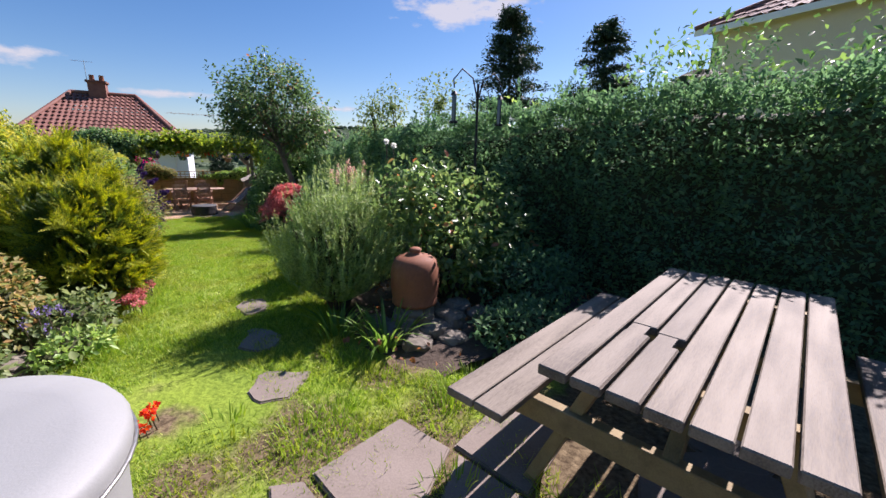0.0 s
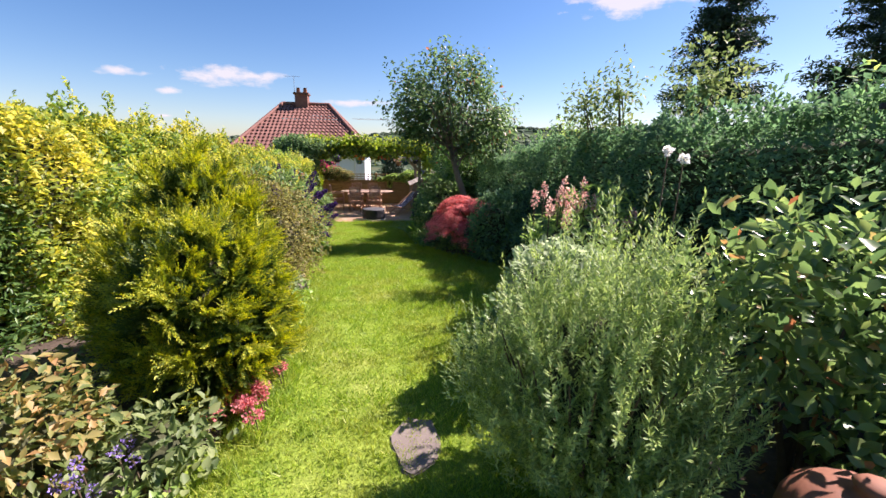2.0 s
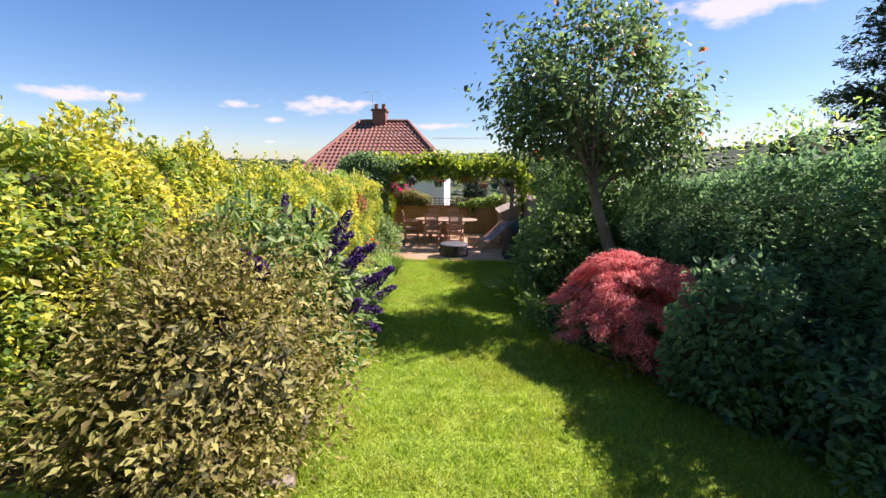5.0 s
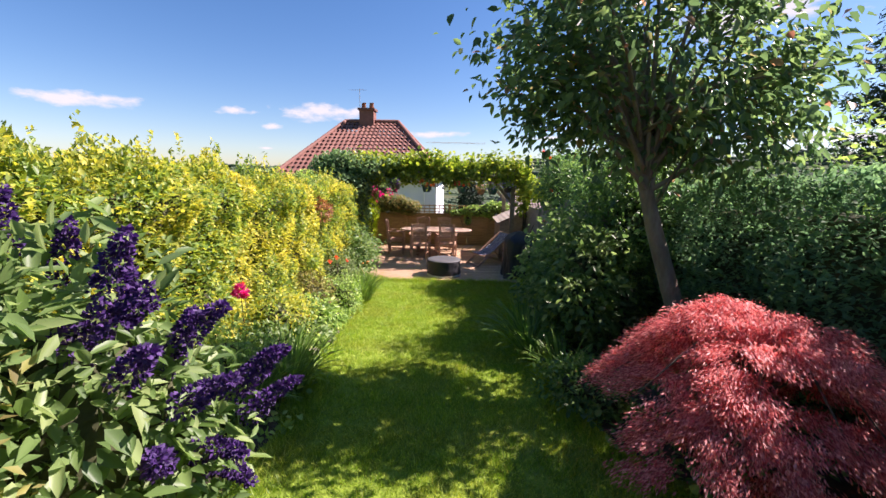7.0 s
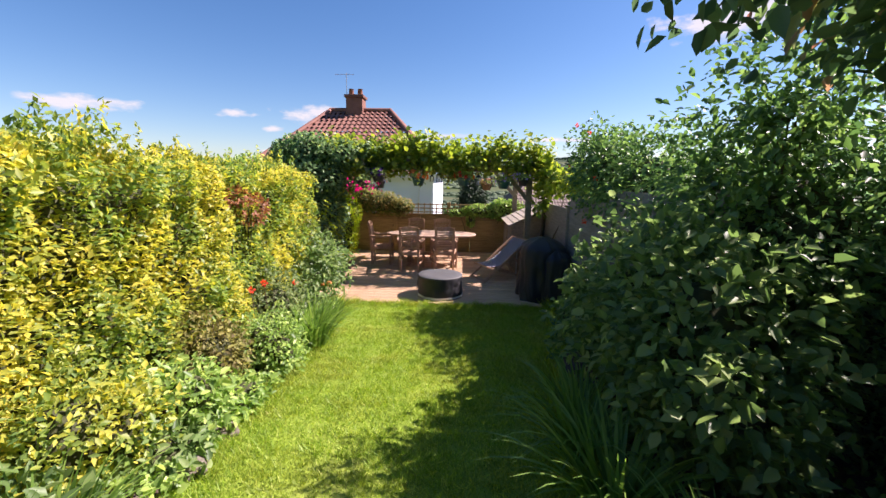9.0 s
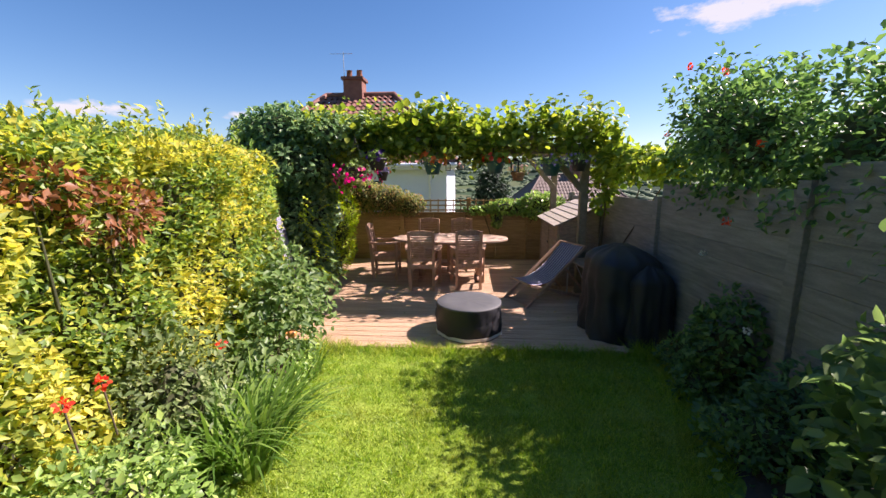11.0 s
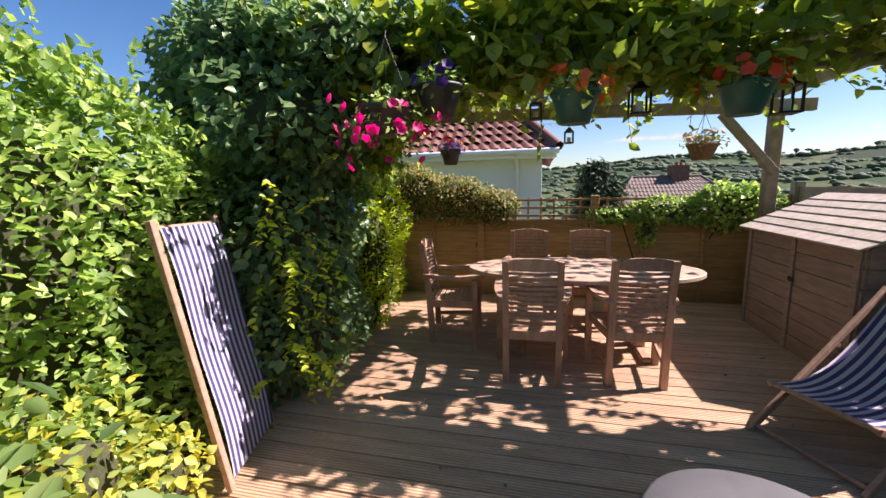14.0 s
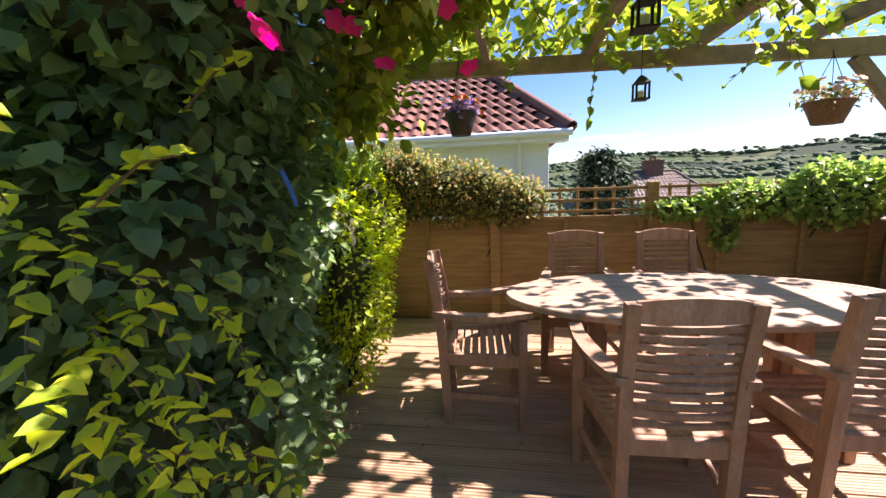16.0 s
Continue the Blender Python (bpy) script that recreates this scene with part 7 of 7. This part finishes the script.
def chimney_pot():
    ob = thing("terracotta_pot", "domed terracotta forcing pot standing on stones", "plant pot", (2.52, 4.6, 1.17))
    bm = bmesh.new()
    prev = None
    for r0, z in ((0.15, 0), (0.172, 0.0), (0.178, 0.02), (0.172, 0.03), (0.184, 0.12), (0.186, 0.22), (0.178, 0.29), (0.16, 0.335), (0.125, 0.365), (0.07, 0.38), (0.045, 0.385), (0.04, 0.4), (0.05, 0.415), (0.035, 0.43), (0.004, 0.432)):
        ring = [bm.verts.new((math.cos(2 * math.pi * k / 28) * r0, math.sin(2 * math.pi * k / 28) * r0, z)) for k in range(28)]
        if prev:
            for k in range(28):
                bm.faces.new((prev[k], prev[(k + 1) % 28], ring[(k + 1) % 28], ring[k]))
        else:
            bm.faces.new(ring[::-1])
        prev = ring
    bm.faces.new(prev)
    part("pot", bm, MAT["terracotta"], ob, smooth=True)


chimney_pot()


def feeder_pole():
    ob = thing("bird_feeder_pole", "black iron bird feeder pole with hanging feeders", "bird feeder", (3.5, 5.3, gz(5.3)))
    tube("pole", [(0, 0, 0), (0, 0, 2.0)], 0.012, MAT["iron"], ob)
    for s in (-1, 1):
        tube("arm", [(0, 0, 1.85), (s * 0.06, 0, 2.05), (s * 0.18, 0, 2.12), (s * 0.27, 0, 2.02), (s * 0.26, 0, 1.95)], 0.007, MAT["iron"], ob, sides=6)
        f = tube("feeder", [(s * 0.26, 0, 1.66), (s * 0.26, 0, 1.9)], 0.022, MAT["glass"], ob)
        tube("feeder_cap", [(s * 0.26, 0, 1.89), (s * 0.26, 0, 1.92)], [0.035, 0.015], MAT["iron"], f)
        tube("feeder_base", [(s * 0.26, 0, 1.64), (s * 0.26, 0, 1.66)], 0.04, MAT["iron"], f)


feeder_pole()
tube_thing = thing("cord", "blue cord tied round the creeper stem", "cord", (-0.98, 18.5, 1.38))
tube("cord", [(0, 0, 0.04), (0.012, 0.01, 0), (0.024, 0.01, -0.04)], 0.005, MAT["blue"], tube_thing, sides=6)

# fallen leaves and petals on deck and lawn
k = 150
p = np.stack([rng.uniform(-1.2, 2.6, k), rng.uniform(17.1, 21.3, k), np.full(k, DZ + 0.006)], 1)
tagged(leaves("fallen_leaves", p, np.tile([[0, 0, 0.1]], (k, 1)), 0.03, MAT["autumn"], None, "", 0.6, 0, 0.9), "dry fallen leaves scattered on the deck", "leaves", kind="stuff")
for x, y, n, L in ((2.2, 3.55, 60, 0.12), (2.35, 3.7, 60, 0.12), (1.98, 3.1, 50, 0.1), (1.5, 3.75, 60, 0.1), (1.1, 3.2, 80, 0.16), (1.7, 3.8, 60, 0.09), (2.5, 3.75, 60, 0.12), (1.2, 4.0, 50, 0.08)):
    strap_clump("grass_tuft", "tuft of longer grass between paving slabs", (x, y, gz(y)), n, L, MAT["grass"], 0.004, "grass tufts", 1.2)

# ---- clouds ----
def cloud_material():
    m = bpy.data.materials.new("cloud")
    m.use_nodes = True
    n, l = m.node_tree.nodes, m.node_tree.links
    n.remove(n["Principled BSDF"])
    tc = n.new("ShaderNodeTexCoord")
    info = n.new("ShaderNodeObjectInfo")
    mu = n.new("ShaderNodeMath")
    mu.operation = 'MULTIPLY'
    mu.inputs[1].default_value = 50
    l.new(info.outputs["Random"], mu.inputs[0])
    ad = n.new("ShaderNodeVectorMath")
    l.new(tc.outputs["Object"], ad.inputs[0])
    l.new(mu.outputs[0], ad.inputs[1])
    mp = n.new("ShaderNodeMapping")
    mp.inputs["Scale"].default_value = (0.006, 0.006, 0.014)
    l.new(ad.outputs[0], mp.inputs[0])
    no = n.new("ShaderNodeTexNoise")
    no.inputs["Scale"].default_value, no.inputs["Detail"].default_value, no.inputs["Roughness"].default_value = 1.2, 8, 0.58
    l.new(mp.outputs[0], no.inputs["Vector"])
    ub = n.new("ShaderNodeVectorMath")
    ub.operation = 'SUBTRACT'
    ub.inputs[1].default_value = (0.5, 0.42, 0)
    l.new(tc.outputs["UV"], ub.inputs[0])
    le = n.new("ShaderNodeVectorMath")
    le.operation = 'LENGTH'
    l.new(ub.outputs[0], le.inputs[0])
    fa = n.new("ShaderNodeMapRange")
    fa.inputs["From Min"].default_value, fa.inputs["From Max"].default_value = 0.0, 0.5
    fa.inputs["To Min"].default_value, fa.inputs["To Max"].default_value = 0.38, -0.42
    l.new(le.outputs["Value"], fa.inputs[0])
    su = n.new("ShaderNodeMath")
    l.new(no.outputs[0], su.inputs[0])
    l.new(fa.outputs[0], su.inputs[1])
    al = n.new("ShaderNodeMapRange")
    al.inputs["From Min"].default_value, al.inputs["From Max"].default_value = 0.5, 0.74
    al.inputs["To Max"].default_value = 0.85
    l.new(su.outputs[0], al.inputs[0])
    em = n.new("ShaderNodeEmission")
    em.inputs[0].default_value, em.inputs[1].default_value = (1.0, 0.985, 0.97, 1), 0.38
    tr = n.new("ShaderNodeBsdfTransparent")
    ms = n.new("ShaderNodeMixShader")
    l.new(al.outputs[0], ms.inputs[0])
    l.new(tr.outputs[0], ms.inputs[1])
    l.new(em.outputs[0], ms.inputs[2])
    l.new(ms.outputs[0], n["Material Output"].inputs[0])
    return m


MAT["cloud"] = cloud_material()
for az, el, w, h in ((-44, 7.6, 950, 150), (-19, 8.6, 1050, 220), (-25.1, 6.2, 280, 80), (-29.4, 7.7, 470, 110), (-26, 3.3, 190, 40), (-57, 6.0, 300, 90), (32, 18.5, 1500, 420), (60, 24, 1400, 420), (-4, 6, 800, 90), (12, 5.5, 900, 80), (40, 5, 1300, 110)):
    d = 2600
    a, e = radians(az), radians(el)
    c = Vector((math.sin(a) * math.cos(e), math.cos(a) * math.cos(e), math.sin(e))) * d
    bm = bmesh.new()
    uv = bm.loops.layers.uv.new("UVMap")
    q = [bm.verts.new((x * w / 2, 0, z * h / 2)) for x, z in ((-1, -1), (1, -1), (1, 1), (-1, 1))]
    f = bm.faces.new(q)
    for loop, t in zip(f.loops, ((0, 0), (1, 0), (1, 1), (0, 1))):
        loop[uv].uv = t
    ob = part("cloud", bm, MAT["cloud"])
    ob.matrix_basis = Matrix.Translation(c) @ Matrix.Rotation(-a, 4, 'Z')
    tagged(ob, "thin white summer cloud far above the valley", "cloud", "clouds", "structure")
